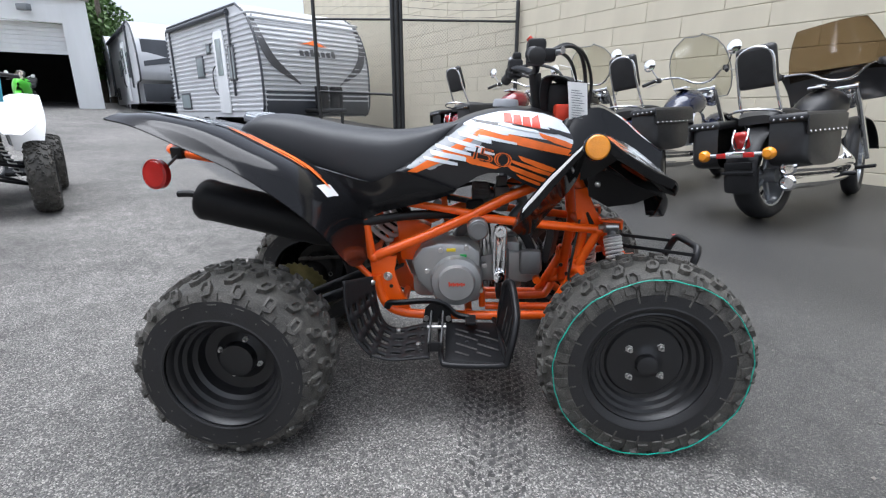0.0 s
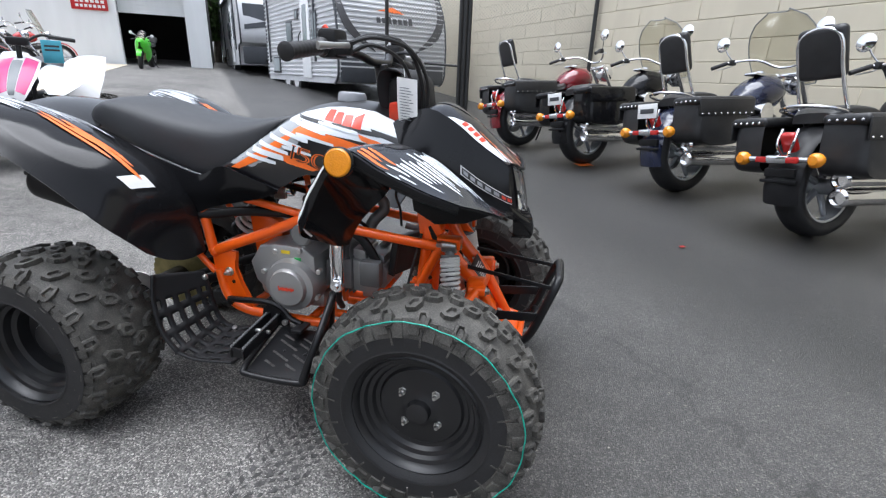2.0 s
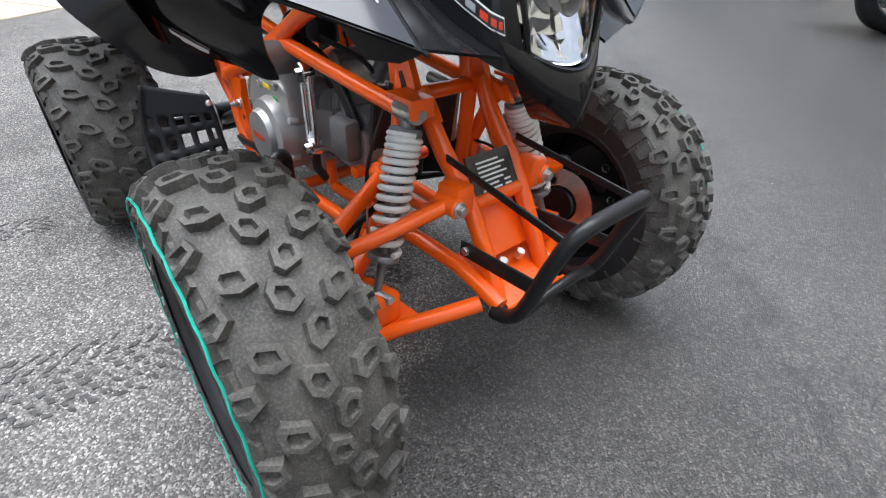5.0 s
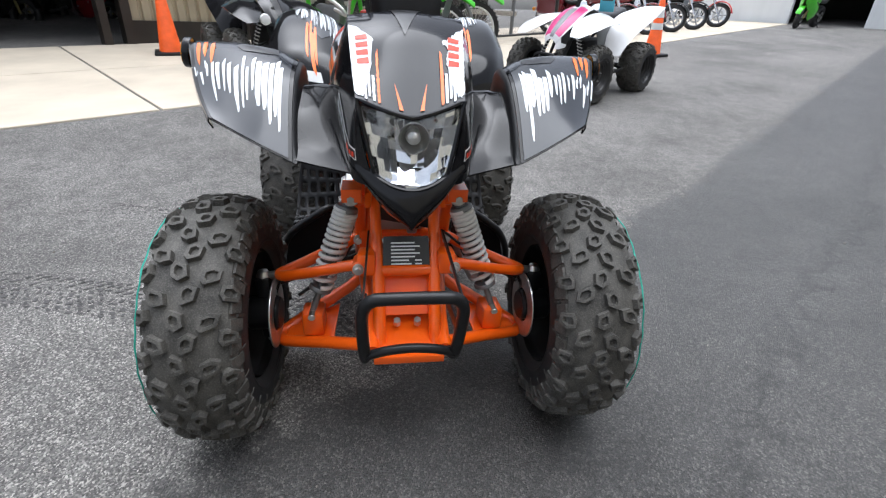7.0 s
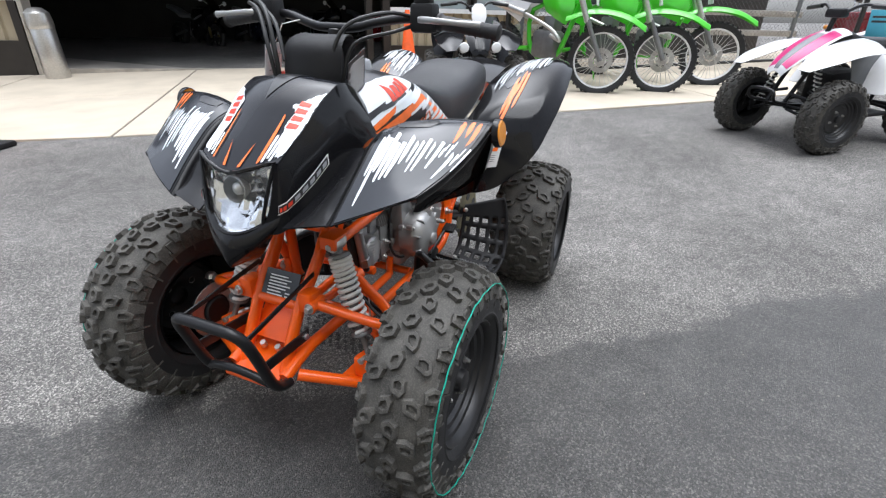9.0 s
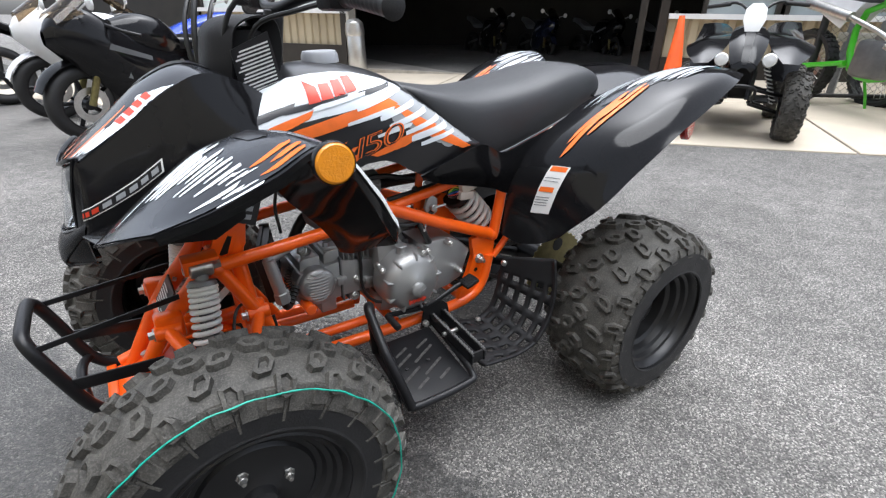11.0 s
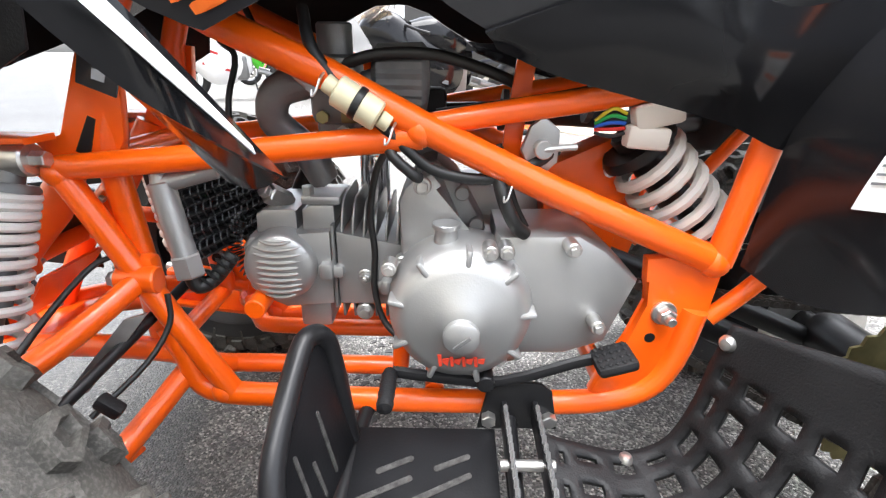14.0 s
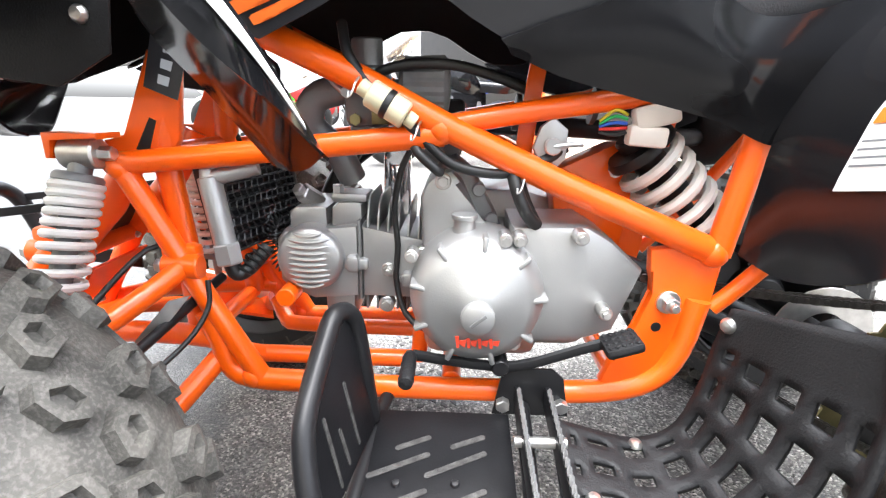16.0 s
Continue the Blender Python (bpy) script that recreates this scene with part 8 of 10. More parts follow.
def wheel_at(parent, x, R, W, mat, steer=0.0, disc=True, key="c"):
    w = part("wheel", shared(("w", R, W, mat.name), lambda: cast_wheel(R, W, mat)), mat, parent, at=pose(x, 0, R, 0, 0, steer))
    part("tyre", shared(("t", R, W), lambda: ring_tyre(R, W)), RUBBER, w)
    if disc:
        def mk():
            b = B()
            spin(b, [(R * 0.28, -0.002), (R * 0.46, -0.002), (R * 0.46, 0.002), (R * 0.28, 0.002)], (0, W * 0.6, 0), (0, 1, 0), 28, True)
            return mesh_of("brake_disc", b, STEEL)
        part("brake_disc", shared(("d", R, W), mk), STEEL, w)
    return w


def cruiser(m, paint, label, screen="round", rest=True, bags="studded", accent=None, group="parked cruisers", plate=False):
    """A touring cruiser; origin under the rear axle, nose along +x, leaning on its stand."""
    c = thing("motorcycle", m, label, "motorcycle", group)
    accent = accent or paint
    wheel_at(c, 0, 0.32, 0.17, SILVERP)
    wheel_at(c, 1.64, 0.33, 0.12, SILVERP, 12)
    b = B()
    g = [[(0.37 * math.cos(a) * k, y, 0.33 + 0.37 * math.sin(a) * k) for y, k in ((-0.105, 0.93), (-0.07, 1.0), (0, 1.02), (0.07, 1.0), (0.105, 0.93))] for a in np.linspace(radians(15), radians(196), 16)]
    sheet(b, g, 0.004)
    fen = part("rear_fender", b, paint, c)
    b = B()
    box(b, (-0.315, 0, 0.585), (0.05, 0.09, 0.15), 0.03, Matrix.Rotation(radians(-28), 3, "Y"), 3)
    part("tail_light", b, REDLENS, fen, "long red tail light")
    b = B()
    tube(b, [(-0.325, 0.045, 0.67), (-0.36, 0.045, 0.58), (-0.345, 0, 0.50), (-0.36, -0.045, 0.58), (-0.325, -0.045, 0.67)], 0.008, 8, 3)
    part("tail_light_trim", b, CHROME, fen)
    b = B()
    cyl(b, (-0.40, -0.20, 0.50), (-0.40, 0.20, 0.50), 0.016, seg=12)
    box(b, (-0.40, 0, 0.50), (0.05, 0.14, 0.05), 0.015)
    tb = part("signal_bar", b, CHROME, c)
    for s in (1, -1):
        b = B()
        spin(b, [(0.0, -0.042), (0.025, -0.040), (0.041, -0.022), (0.042, 0.0), (0.03, 0.028), (0.0, 0.035)], (-0.40, s * 0.215, 0.50), (1, 0, 0), 24)
        part("turn_signal", b, AMBER, tb, "round amber turn signal")
        b = B()
        box(b, (-0.415, s * 0.09, 0.497), (0.02, 0.07, 0.035), 0.006)
        part("reflector", b, REDLENS, tb)
    b = B()
    box(b, (-0.37, 0, 0.42), (0.025, 0.18, 0.05), 0.006)
    box(b, (-0.38, 0, 0.37), (0.015, 0.22, 0.02), 0.004)
    br = part("plate_bracket", b, BLACKPAINT, c)
    if plate:
        b = B()
        box(b, (-0.405, 0.0, 0.66), (0.008, 0.19, 0.11), 0.004)
        pl_ = part("number_plate", b, PAPER, c, "pale temporary plate")
        b = B()
        box(b, (-0.410, 0.0, 0.66), (0.004, 0.13, 0.035), 0.001)
        part("print_bar", b, PRINT, pl_)
    # seat, backrest
    b = B()
    ctrl = [[(x, -w, z - 0.06), (x, -w * 0.9, z - 0.01), (x, 0, z), (x, w * 0.9, z - 0.01), (x, w, z - 0.06)] for x, z, w in ((-0.16, 0.76, 0.11), (-0.05, 0.80, 0.15), (0.15, 0.79, 0.16), (0.25, 0.74, 0.16), (0.40, 0.71, 0.19), (0.55, 0.725, 0.17), (0.68, 0.76, 0.10))]
    vs = grid(b, surf(ctrl, 4, 4))
    b.faces.new(vs[0])
    b.faces.new(vs[-1])
    part("seat", b, LEATHER, c, "black leather two-up seat")
    if rest:
        b = B()
        tube(b, [(0.0, -0.13, 0.66), (-0.09, -0.13, 0.82), (-0.15, -0.12, 1.0), (-0.19, -0.11, 1.17), (-0.20, 0, 1.22), (-0.19, 0.11, 1.17), (-0.15, 0.12, 1.0), (-0.09, 0.13, 0.82), (0.0, 0.13, 0.66)], 0.011, 10, 4)
        sb = part("sissy_bar", b, CHROME, c, "chrome backrest hoop")
        b = B()
        box(b, (-0.145, 0, 1.09), (0.075, 0.26, 0.29), 0.035, Matrix.Rotation(radians(-12), 3, "Y"), 4)
        part("backrest_pad", b, LEATHER, sb, "black backrest pad")
        b = B()
        tube(b, [(-0.04, -0.16, 0.74), (-0.22, -0.15, 0.78), (-0.30, 0, 0.80), (-0.22, 0.15, 0.78), (-0.04, 0.16, 0.74)], 0.010, 8, 4)
        part("luggage_rail", b, CHROME, sb)
    for s in (1, -1):
        if bags:
            b = B()
            hard = bags == "hard"
            ctrl = [[(x - 0.01, s * (0.17 + d), z) for x, z in ((-0.30 + k, 0.70), (-0.31 + k, 0.56), (-0.28 + k, 0.42), (0.0, 0.39), (0.24 - k, 0.42), (0.28 - k, 0.58), (0.26 - k, 0.72))] for d, k in ((0.0, 0.0), (0.10, 0.0), (0.18, 0.015), (0.215, 0.05))]
            g = surf(ctrl, 4, 4)
            vs = grid(b, g)
            b.faces.new(vs[-1])
            b.faces.new([r[0] for r in vs] + [r[-1] for r in vs[::-1]])
            bag = part("saddlebag", b, paint if hard else LEATHER, c, "hard side case" if hard else "black leather saddlebag")
            b = B()
            box(b, (-0.015, s * 0.275, 0.715), (0.62, 0.235, 0.06), 0.025, None, 3)
            box(b, (-0.015, s * 0.392, 0.665), (0.60, 0.012, 0.12), 0.005)
            part("bag_lid", b, paint if hard else LEATHER, bag)
            if not hard:
                for k in range(9):
                    b = B()
                    spin(b, [(0.0, 0.006), (0.006, 0.004), (0.008, 0.0)], (-0.29 + k * 0.068, s * 0.398, 0.62), (0, s, 0), 8)
                    part("stud", b, CHROME, bag)
                for k in range(5):
                    b = B()
                    spin(b, [(0.0, 0.006), (0.006, 0.004), (0.008, 0.0)], (-0.327, s * (0.20 + 0.04 * k), 0.71), (-1, 0, 0), 8)
                    part("stud", b, CHROME, bag)
            else:
                b = B()
                box(b, (-0.30, s * 0.28, 0.58), (0.012, 0.12, 0.07), 0.004)
                part("case_reflector", b, REDLENS, bag)
    # tank, engine, frame, pipes
    b = B()
    ctrl = []
    for x, w, zt, zb in ((0.62, 0.05, 0.78, 0.70), (0.70, 0.13, 0.86, 0.66), (0.85, 0.165, 0.93, 0.66), (1.02, 0.155, 0.935, 0.68), (1.13, 0.09, 0.88, 0.72), (1.17, 0.03, 0.84, 0.76)):
        h = zt - zb
        ctrl.append([(x, w * y, zb + h * k) for y, k in ((-0.55, 0), (-1, 0.35), (-0.92, 0.7), (-0.5, 0.95), (0, 1.0), (0.5, 0.95), (0.92, 0.7), (1, 0.35), (0.55, 0))])
    vs = grid(b, surf(ctrl, 4, 3))
    tk = part("fuel_tank", b, paint, c)
    b = B()
    box(b, (0.92, 0, 0.945), (0.30, 0.11, 0.025), 0.012, Matrix.Rotation(radians(4), 3, "Y"))
    spin(b, [(0.0, 0.03), (0.04, 0.028), (0.045, 0.0)], (0.90, 0, 0.95), (0, 0, 1), 20)
    part("tank_console", b, CHROME if accent is not LEATHER else LEATHER, tk)
    b = B()
    box(b, (0.80, 0, 0.36), (0.44, 0.26, 0.22), 0.05, None, 3)
    eng = part("engine", b, ALUDARK, c, "grey twin engine")
    for an, x0 in ((-24, 0.70), (22, 0.93)):
        r = Matrix.Rotation(radians(an), 3, "Y")
        b = B()
        box(b, (x0, 0, 0.55), (0.15, 0.17, 0.22), 0.02, r)
        part("cylinder", b, ALUDARK, eng)
        for k in range(5):
            b = B()
            box(b, V(x0, 0, 0.55) + r @ V(0, 0, -0.08 + 0.04 * k), (0.175, 0.20, 0.008), 0.002, r, 1)
            part("fin", b, ALUDARK, eng)
    b = B()
    cyl(b, (0.80, -0.13, 0.38), (0.80, -0.18, 0.38), 0.11, seg=24)
    cyl(b, (0.72, -0.10, 0.62), (0.72, -0.22, 0.62), 0.085, seg=24)
    part("engine_cover", b, CHROME, c)
    for k, z in enumerate((0.36, 0.26)):
        b = B()
        tube(b, [(0.95, -0.10, 0.50 - 0.1 * k), (0.92, -0.22, 0.36 - 0.06 * k), (0.70, -0.25, z + 0.0), (0.35, -0.26, z), (-0.25, -0.27, z + 0.03)], [0.025, 0.025, 0.03, 0.048, 0.048], 16, 4)
        spin(b, [(0.048, 0.0), (0.054, -0.004), (0.054, 0.02), (0.040, 0.03), (0.036, -0.03), (0.0, -0.03)], (-0.25, -0.27, z + 0.03), (-1, 0, 0), 20)
        part("exhaust_pipe", b, CHROME, c, "polished exhaust pipe")
    b = B()
    for s in (1, -1):
        tube(b, [(0.05, s * 0.10, 0.34), (0.30, s * 0.11, 0.40), (0.55, s * 0.10, 0.60), (1.10, s * 0.04, 0.80)], 0.018, 8, 3)
        tube(b, [(0.35, s * 0.12, 0.25), (1.10, s * 0.12, 0.25), (1.22, s * 0.05, 0.6)], 0.018, 8, 3)
        cyl(b, (0.55, s * 0.14, 0.28), (0.60, s * 0.36, 0.28), 0.018, seg=10)
        cyl(b, (1.05, s * 0.14, 0.28), (1.05, s * 0.34, 0.30), 0.015, seg=10)
    tube(b, [(0.50, 0.14, 0.28), (0.52, 0.26, 0.12), (0.53, 0.36, 0.005)], 0.012, 8, 2)
    part("frame", b, BLACKPAINT, c)
    # fork, headlight, bars
    b = B()
    for s in (1, -1):
        cyl(b, (1.64, s * 0.10, 0.33), (1.30, s * 0.10, 0.98), 0.024, seg=14)
    box(b, (1.31, 0, 0.95), (0.06, 0.24, 0.04), 0.01)
    part("front_fork", b, CHROME, c, "chrome front fork")
    b = B()
    g = [[(1.64 + 0.37 * math.cos(a) * k, y, 0.33 + 0.37 * math.sin(a) * k) for y, k in ((-0.075, 0.95), (-0.05, 1.0), (0, 1.02), (0.05, 1.0), (0.075, 0.95))] for a in np.linspace(radians(10), radians(165), 14)]
    sheet(b, g, 0.004)
    part("front_fender", b, paint, c)
    b = B()
    spin(b, [(0.0, -0.09), (0.06, -0.08), (0.10, -0.02), (0.105, 0.05), (0.0, 0.065)], (1.42, 0, 0.88), (1, 0, 0), 24)
    part("headlight", b, CHROME, c)
    b = B()
    tube(b, [(0.86, -0.42, 1.06), (0.98, -0.36, 1.10), (1.18, -0.22, 1.11), (1.27, -0.08, 1.03), (1.27, 0.08, 1.03), (1.18, 0.22, 1.11), (0.98, 0.36, 1.10), (0.86, 0.42, 1.06)], 0.0125, 10, 3)
    hbr = part("handlebar", b, CHROME, c, "chrome handlebar")
    for s in (1, -1):
        b = B()
        cyl(b, (0.97, s * 0.365, 1.099), (0.84, s * 0.428, 1.055), 0.018, seg=14)
        box(b, (1.01, s * 0.345, 1.10), (0.07, 0.04, 0.05), 0.01)
        part("grip", b, RUBBER, hbr)
        b = B()
        tube(b, [(1.03, s * 0.35, 1.11), (1.0, s * 0.39, 1.18), (0.98, s * 0.41, 1.24)], 0.006, 8, 3)
        spin(b, [(0.0, 0.0), (0.05, -0.002), (0.066, -0.008), (0.055, -0.02), (0.0, -0.028)], (0.97, s * 0.43, 1.27), (-1, 0, 0.1), 24)
        part("mirror", b, CHROME, hbr, "chrome mirror")
        b = B()
        tube(b, [(1.03, s * 0.33, 1.09), (1.05, s * 0.40, 1.07), (0.96, s * 0.46, 1.05)], 0.006, 6, 3)
        part("lever", b, STEEL, hbr)
    if screen == "round":
        b = B()
        rows = []
        for k in range(9):
            f = k / 8
            w = 0.31 * math.sqrt(max(1 - (abs(f - 0.42) / 0.60) ** 2.4, 0.01))
            rows.append([(1.40 - 0.24 * f - 0.10 * (q * 1.0) ** 2, w * q, 0.86 + 0.62 * f) for q in np.linspace(-1, 1, 9)])
        sheet(b, rows, 0.004)
        ws = part("windshield", b, TINT, c, "clear rounded windshield")
        ws.visible_shadow = False
        b = B()
        tube(b, [r[0] for r in rows] + rows[-1][1:] + [r[-1] for r in rows[-2::-1]] + rows[0][-2:0:-1], 0.005, 6, closed=True)
        part("windshield_edge", b, GREYP, ws)
    elif screen == "wide":
        b = B()
        rows = [[(1.42 - 0.22 * f - 0.20 * q * q, 0.36 * q * (1 - 0.35 * f * f), 1.10 + 0.40 * f - 0.05 * q * q) for q in np.linspace(-1, 1, 11)] for f in np.linspace(0, 1, 7)]
        sheet(b, rows, 0.004)
        ws = part("windshield", b, SMOKE, c, "brown smoked windshield")
        ws.visible_shadow = False
        b = B()
        rows = [[(1.46 - 0.28 * q * q + 0.05 * math.sin(f * 3.1), 0.44 * q * (0.75 + 0.25 * f), 0.84 + 0.30 * f) for q in np.linspace(-1, 1, 11)] for f in np.linspace(0, 1, 5)]
        sheet(b, rows, 0.01)
        part("fairing", b, paint, c, "wide handlebar fairing")
    return c


def parked(u, v, heading, lean=9):
    p = lane(u, v)
    return stand(p.x, p.y, heading) @ Matrix.Rotation(radians(-lean), 4, "X")


def by_wall(x, y, heading):
    return stand(x, y, heading) @ Matrix.Rotation(radians(-9), 4, "X") @ Matrix.Scale(1.12, 4)


HN = math.degrees(math.atan2(0.6, 0.8))
cruiser(by_wall(2.66, 2.42, 34), BLACKPAINT, "black touring cruiser with leather bags and a smoked windshield", "wide", True, "studded")
cruiser(by_wall(1.98, 3.50, 38), NAVY, "midnight blue cruiser with studded bags and clear windshield", "round", True, "studded", plate=True)
cruiser(by_wall(1.14, 4.55, 43), GLOSS, "black touring motorcycle with hard cases and a pale plate", "round", False, "hard", plate=True)
cruiser(by_wall(0.28, 5.55, 41), MAROON, "maroon cruiser with studded leather bags and a small backrest", "", True, "studded")


def sportbike(m, paint, accent, label, group="parked sport bikes", tail=None):
    c = thing("motorcycle", m, label, "motorcycle", group)
    wheel_at(c, 0, 0.31, 0.17, BLACKPAINT)
    wheel_at(c, 1.40, 0.30, 0.12, BLACKPAINT, 8)
    b = B()
    ctrl = []
    for x, w, zt, zb in ((0.52, 0.06, 0.70, 0.40), (0.75, 0.17, 0.74, 0.26), (1.05, 0.22, 0.86, 0.24), (1.30, 0.20, 1.00, 0.46), (1.50, 0.12, 0.94, 0.66), (1.58, 0.03, 0.84, 0.74)):
        h = zt - zb
        ctrl.append([(x, w * y, zb + h * k) for y, k in ((-0.5, 0), (-0.9, 0.25), (-1, 0.6), (-0.6, 0.93), (0, 1), (0.6, 0.93), (1, 0.6), (0.9, 0.25), (0.5, 0))])
    vs = grid(b, surf(ctrl, 4, 3))
    fa = part("fairing", b, paint, c)
    for s in (1, -1):
        for k in range(3):
            b = B()
            prism(b, [(0.80 + 0.06 * k, 0.42 + 0.11 * k), (1.14 + 0.05 * k, 0.52 + 0.11 * k), (1.12 + 0.05 * k, 0.56 + 0.11 * k), (0.80 + 0.06 * k, 0.455 + 0.11 * k)], lambda u, v, w: (u, s * (np.interp(u, [0.52, 0.75, 1.05, 1.3], [0.06, 0.17, 0.22, 0.20]) + 0.004 + w), v), 0.004)
            part("stripe", b, accent, fa)
        b = B()
        cyl(b, (1.40, s * 0.10, 0.30), (1.20, s * 0.10, 0.86), 0.026, seg=12)
        part("fork_leg", b, BRASS, c)
        b = B()
        tube(b, [(1.20, s * 0.12, 0.90), (1.15, s * 0.28, 0.88), (1.06, s * 0.36, 0.86)], 0.013, 8, 2)
        part("clip_on_bar", b, BLACKPAINT, c)
        b = B()
        tube(b, [(1.36, s * 0.14, 1.0), (1.36, s * 0.26, 1.06)], 0.007, 6)
        spin(b, [(0.0, 0.0), (0.05, -0.004), (0.045, -0.02), (0.0, -0.03)], (1.34, s * 0.30, 1.07), (-1, 0, 0), 16)
        part("mirror", b, WHITEP, c)
    b = B()
    ctrl = [[(x, w * y, zb + (zt - zb) * k) for y, k in ((-0.6, 0), (-1, 0.4), (-0.7, 0.85), (0, 1), (0.7, 0.85), (1, 0.4), (0.6, 0))] for x, w, zt, zb in ((0.58, 0.06, 0.80, 0.66), (0.72, 0.14, 0.93, 0.64), (0.92, 0.16, 0.97, 0.68), (1.12, 0.10, 0.92, 0.72))]
    grid(b, surf(ctrl, 4, 3))
    part("fuel_tank", b, paint, c)
    b = B()
    ctrl = [[(x, -w, z - 0.10), (x, -w, z - 0.02), (x, 0, z), (x, w, z - 0.02), (x, w, z - 0.10)] for x, z, w in ((-0.42, 1.00, 0.05), (-0.22, 0.98, 0.11), (0.05, 0.90, 0.13), (0.30, 0.80, 0.15), (0.62, 0.80, 0.11))]
    grid(b, surf(ctrl, 4, 4))
    part("tail_seat", b, tail or accent, c)
    b = B()
    box(b, (0.78, 0, 0.46), (0.42, 0.24, 0.34), 0.05)
    for s in (1, -1):
        tube(b, [(0.02, s * 0.11, 0.31), (0.45, s * 0.10, 0.42)], 0.03, 8)
    part("engine", b, ALUDARK, c)
    b = B()
    sheet(b, [[(1.52 - 0.30 * f, 0.14 * q * (1 - 0.2 * f), 0.96 + 0.22 * f - 0.06 * q * q) for q in np.linspace(-1, 1, 7)] for f in np.linspace(0, 1, 5)], 0.004)
    ws = part("windscreen", b, SMOKE, c)
    ws.visible_shadow = False
    b = B()
    sheet(b, [[(1.40 + 0.335 * math.cos(a) * k, y, 0.30 + 0.335 * math.sin(a) * k) for y, k in ((-0.07, 0.96), (0, 1.02), (0.07, 0.96))] for a in np.linspace(radians(20), radians(150), 10)], 0.004)
    part("front_fender", b, paint, c)
    b = B()
    tube(b, [(0.5, 0.12, 0.3), (0.45, 0.25, 0.12), (0.44, 0.33, 0.005)], 0.012, 8)
    part("side_stand", b, BLACKPAINT, c)
    return c


def dirt_bike(m, label, steer=0.0, group="green dirt bikes"):
    """Origin under the front axle, nose along +x."""
    c = thing("dirt_bike", m, label, "motorcycle", group)
    bars = Matrix.Translation((-0.12, 0, 0)) @ Matrix.Rotation(radians(steer), 4, "Z") @ Matrix.Translation((0.12, 0, 0))
    for x, R, W, st in ((0.0, 0.345, 0.085, steer), (-1.45, 0.325, 0.11, 0)):
        def rimm():
            b = B()
            r = R * 0.80
            spin(b, [(r, -0.026), (r - 0.006, -0.028), (r - 0.014, -0.014), (r - 0.018, 0), (r - 0.014, 0.014), (r - 0.006, 0.028), (r, 0.026)], (0, 0, 0), (0, 1, 0), 48)
            return mesh_of("wheel", b, WHITEP if x == 0 else BLACKPAINT, 40)
        w = part("wheel", shared(("dr", R), rimm), WHITEP, c, at=bars @ pose(x, 0, R) if x == 0 else pose(x, 0, R))
        def ty():
            b = B()
            r = R * 0.80
            spin(b, [(r, -0.026), (r + 0.02, -W * 0.46), (R * 0.95, -W * 0.5), (R - 0.008, -W * 0.3), (R - 0.004, 0), (R - 0.008, W * 0.3), (R * 0.95, W * 0.5), (r + 0.02, W * 0.46), (r, 0.026)], (0, 0, 0), (0, 1, 0), 48, True)
            for k in range(38):
                a = 2 * math.pi * k / 38
                for y, wd in ((0 if k % 2 else W * 0.18, 0.026), (-W * 0.36, 0.018), (W * 0.36, 0.018), (-W * 0.18 if k % 2 == 0 else W * 0.02, 0.02)):
                    rr2 = R - 0.002 if abs(y) < W * 0.3 else R - 0.010
                    rot = Matrix.Rotation(-a, 3, "Y")
                    box(b, rot @ V(rr2, y, 0), (0.014, wd, 0.022), 0, rot)
            return mesh_of("tyre", b, RUBBER, 30)
        part("tyre", shared(("dt", R), ty), RUBBER, w)
        def sp():
            b = B()
            for k in range(32):
                a = 2 * math.pi * k / 32
                s = 1 if k % 2 else -1
                a2 = a + (0.35 if (k // 2) % 2 else -0.35)
                tube(b, [(0.045 * math.cos(a2), s * 0.03, 0.045 * math.sin(a2)), (R * 0.79 * math.cos(a), s * 0.004, R * 0.79 * math.sin(a))], 0.0026, 4, caps=False)
            cyl(b, (0, -0.045, 0), (0, 0.045, 0), 0.03, seg=14)
            return mesh_of("spokes", b, STEEL)
        part("spokes", shared(("ds", R), sp), STEEL, w)
        def dc():
            b = B()
            spin(b, [(0.075, -0.0015), (0.125, -0.0015), (0.125, 0.0015), (0.075, 0.0015)], (0, 0.055, 0), (0, 1, 0), 28, True)
            spin(b, [(0.03, -0.0015), (0.06, -0.0015), (0.06, 0.0015), (0.03, 0.0015)], (0, 0.055, 0), (0, 1, 0), 20, True)
            for k in range(6):
                a = math.pi * k / 3
                tube(b, [(0.05 * math.cos(a), 0.055, 0.05 * math.sin(a)), (0.08 * math.cos(a + 0.3), 0.055, 0.08 * math.sin(a + 0.3))], 0.005, 5)
            return mesh_of("brake_disc", b, STEEL)
        part("brake_disc", shared(("dd", R), dc), STEEL, w)
    b = B()
    for s in (1, -1):
        cyl(b, (0.0, s * 0.09, 0.345), (-0.20, s * 0.09, 0.72), 0.024, seg=14)
    part("fork_slider", b, ALUDARK, c, "grey fork sliders", at=bars)
    b = B()
    for s in (1, -1):
        cyl(b, (-0.20, s * 0.09, 0.70), (-0.34, s * 0.09, 1.0), 0.027, seg=14)
    part("fork_tube", b, STEEL, c, "bright fork tubes", at=bars)
    b = B()
    ctrl = [[(x, y * w, z - 0.05 * abs(y) ** 2) for y in (-1, -0.5, 0, 0.5, 1)] for x, z, w in ((0.38, 0.70, 0.03), (0.20, 0.79, 0.07), (0.0, 0.83, 0.09), (-0.20, 0.82, 0.085), (-0.42, 0.74, 0.06))]
    sheet(b, surf(ctrl, 4, 3), 0.005)
    part("front_fender", b, LIME, c, "lime green front fender", at=bars)
    b = B()
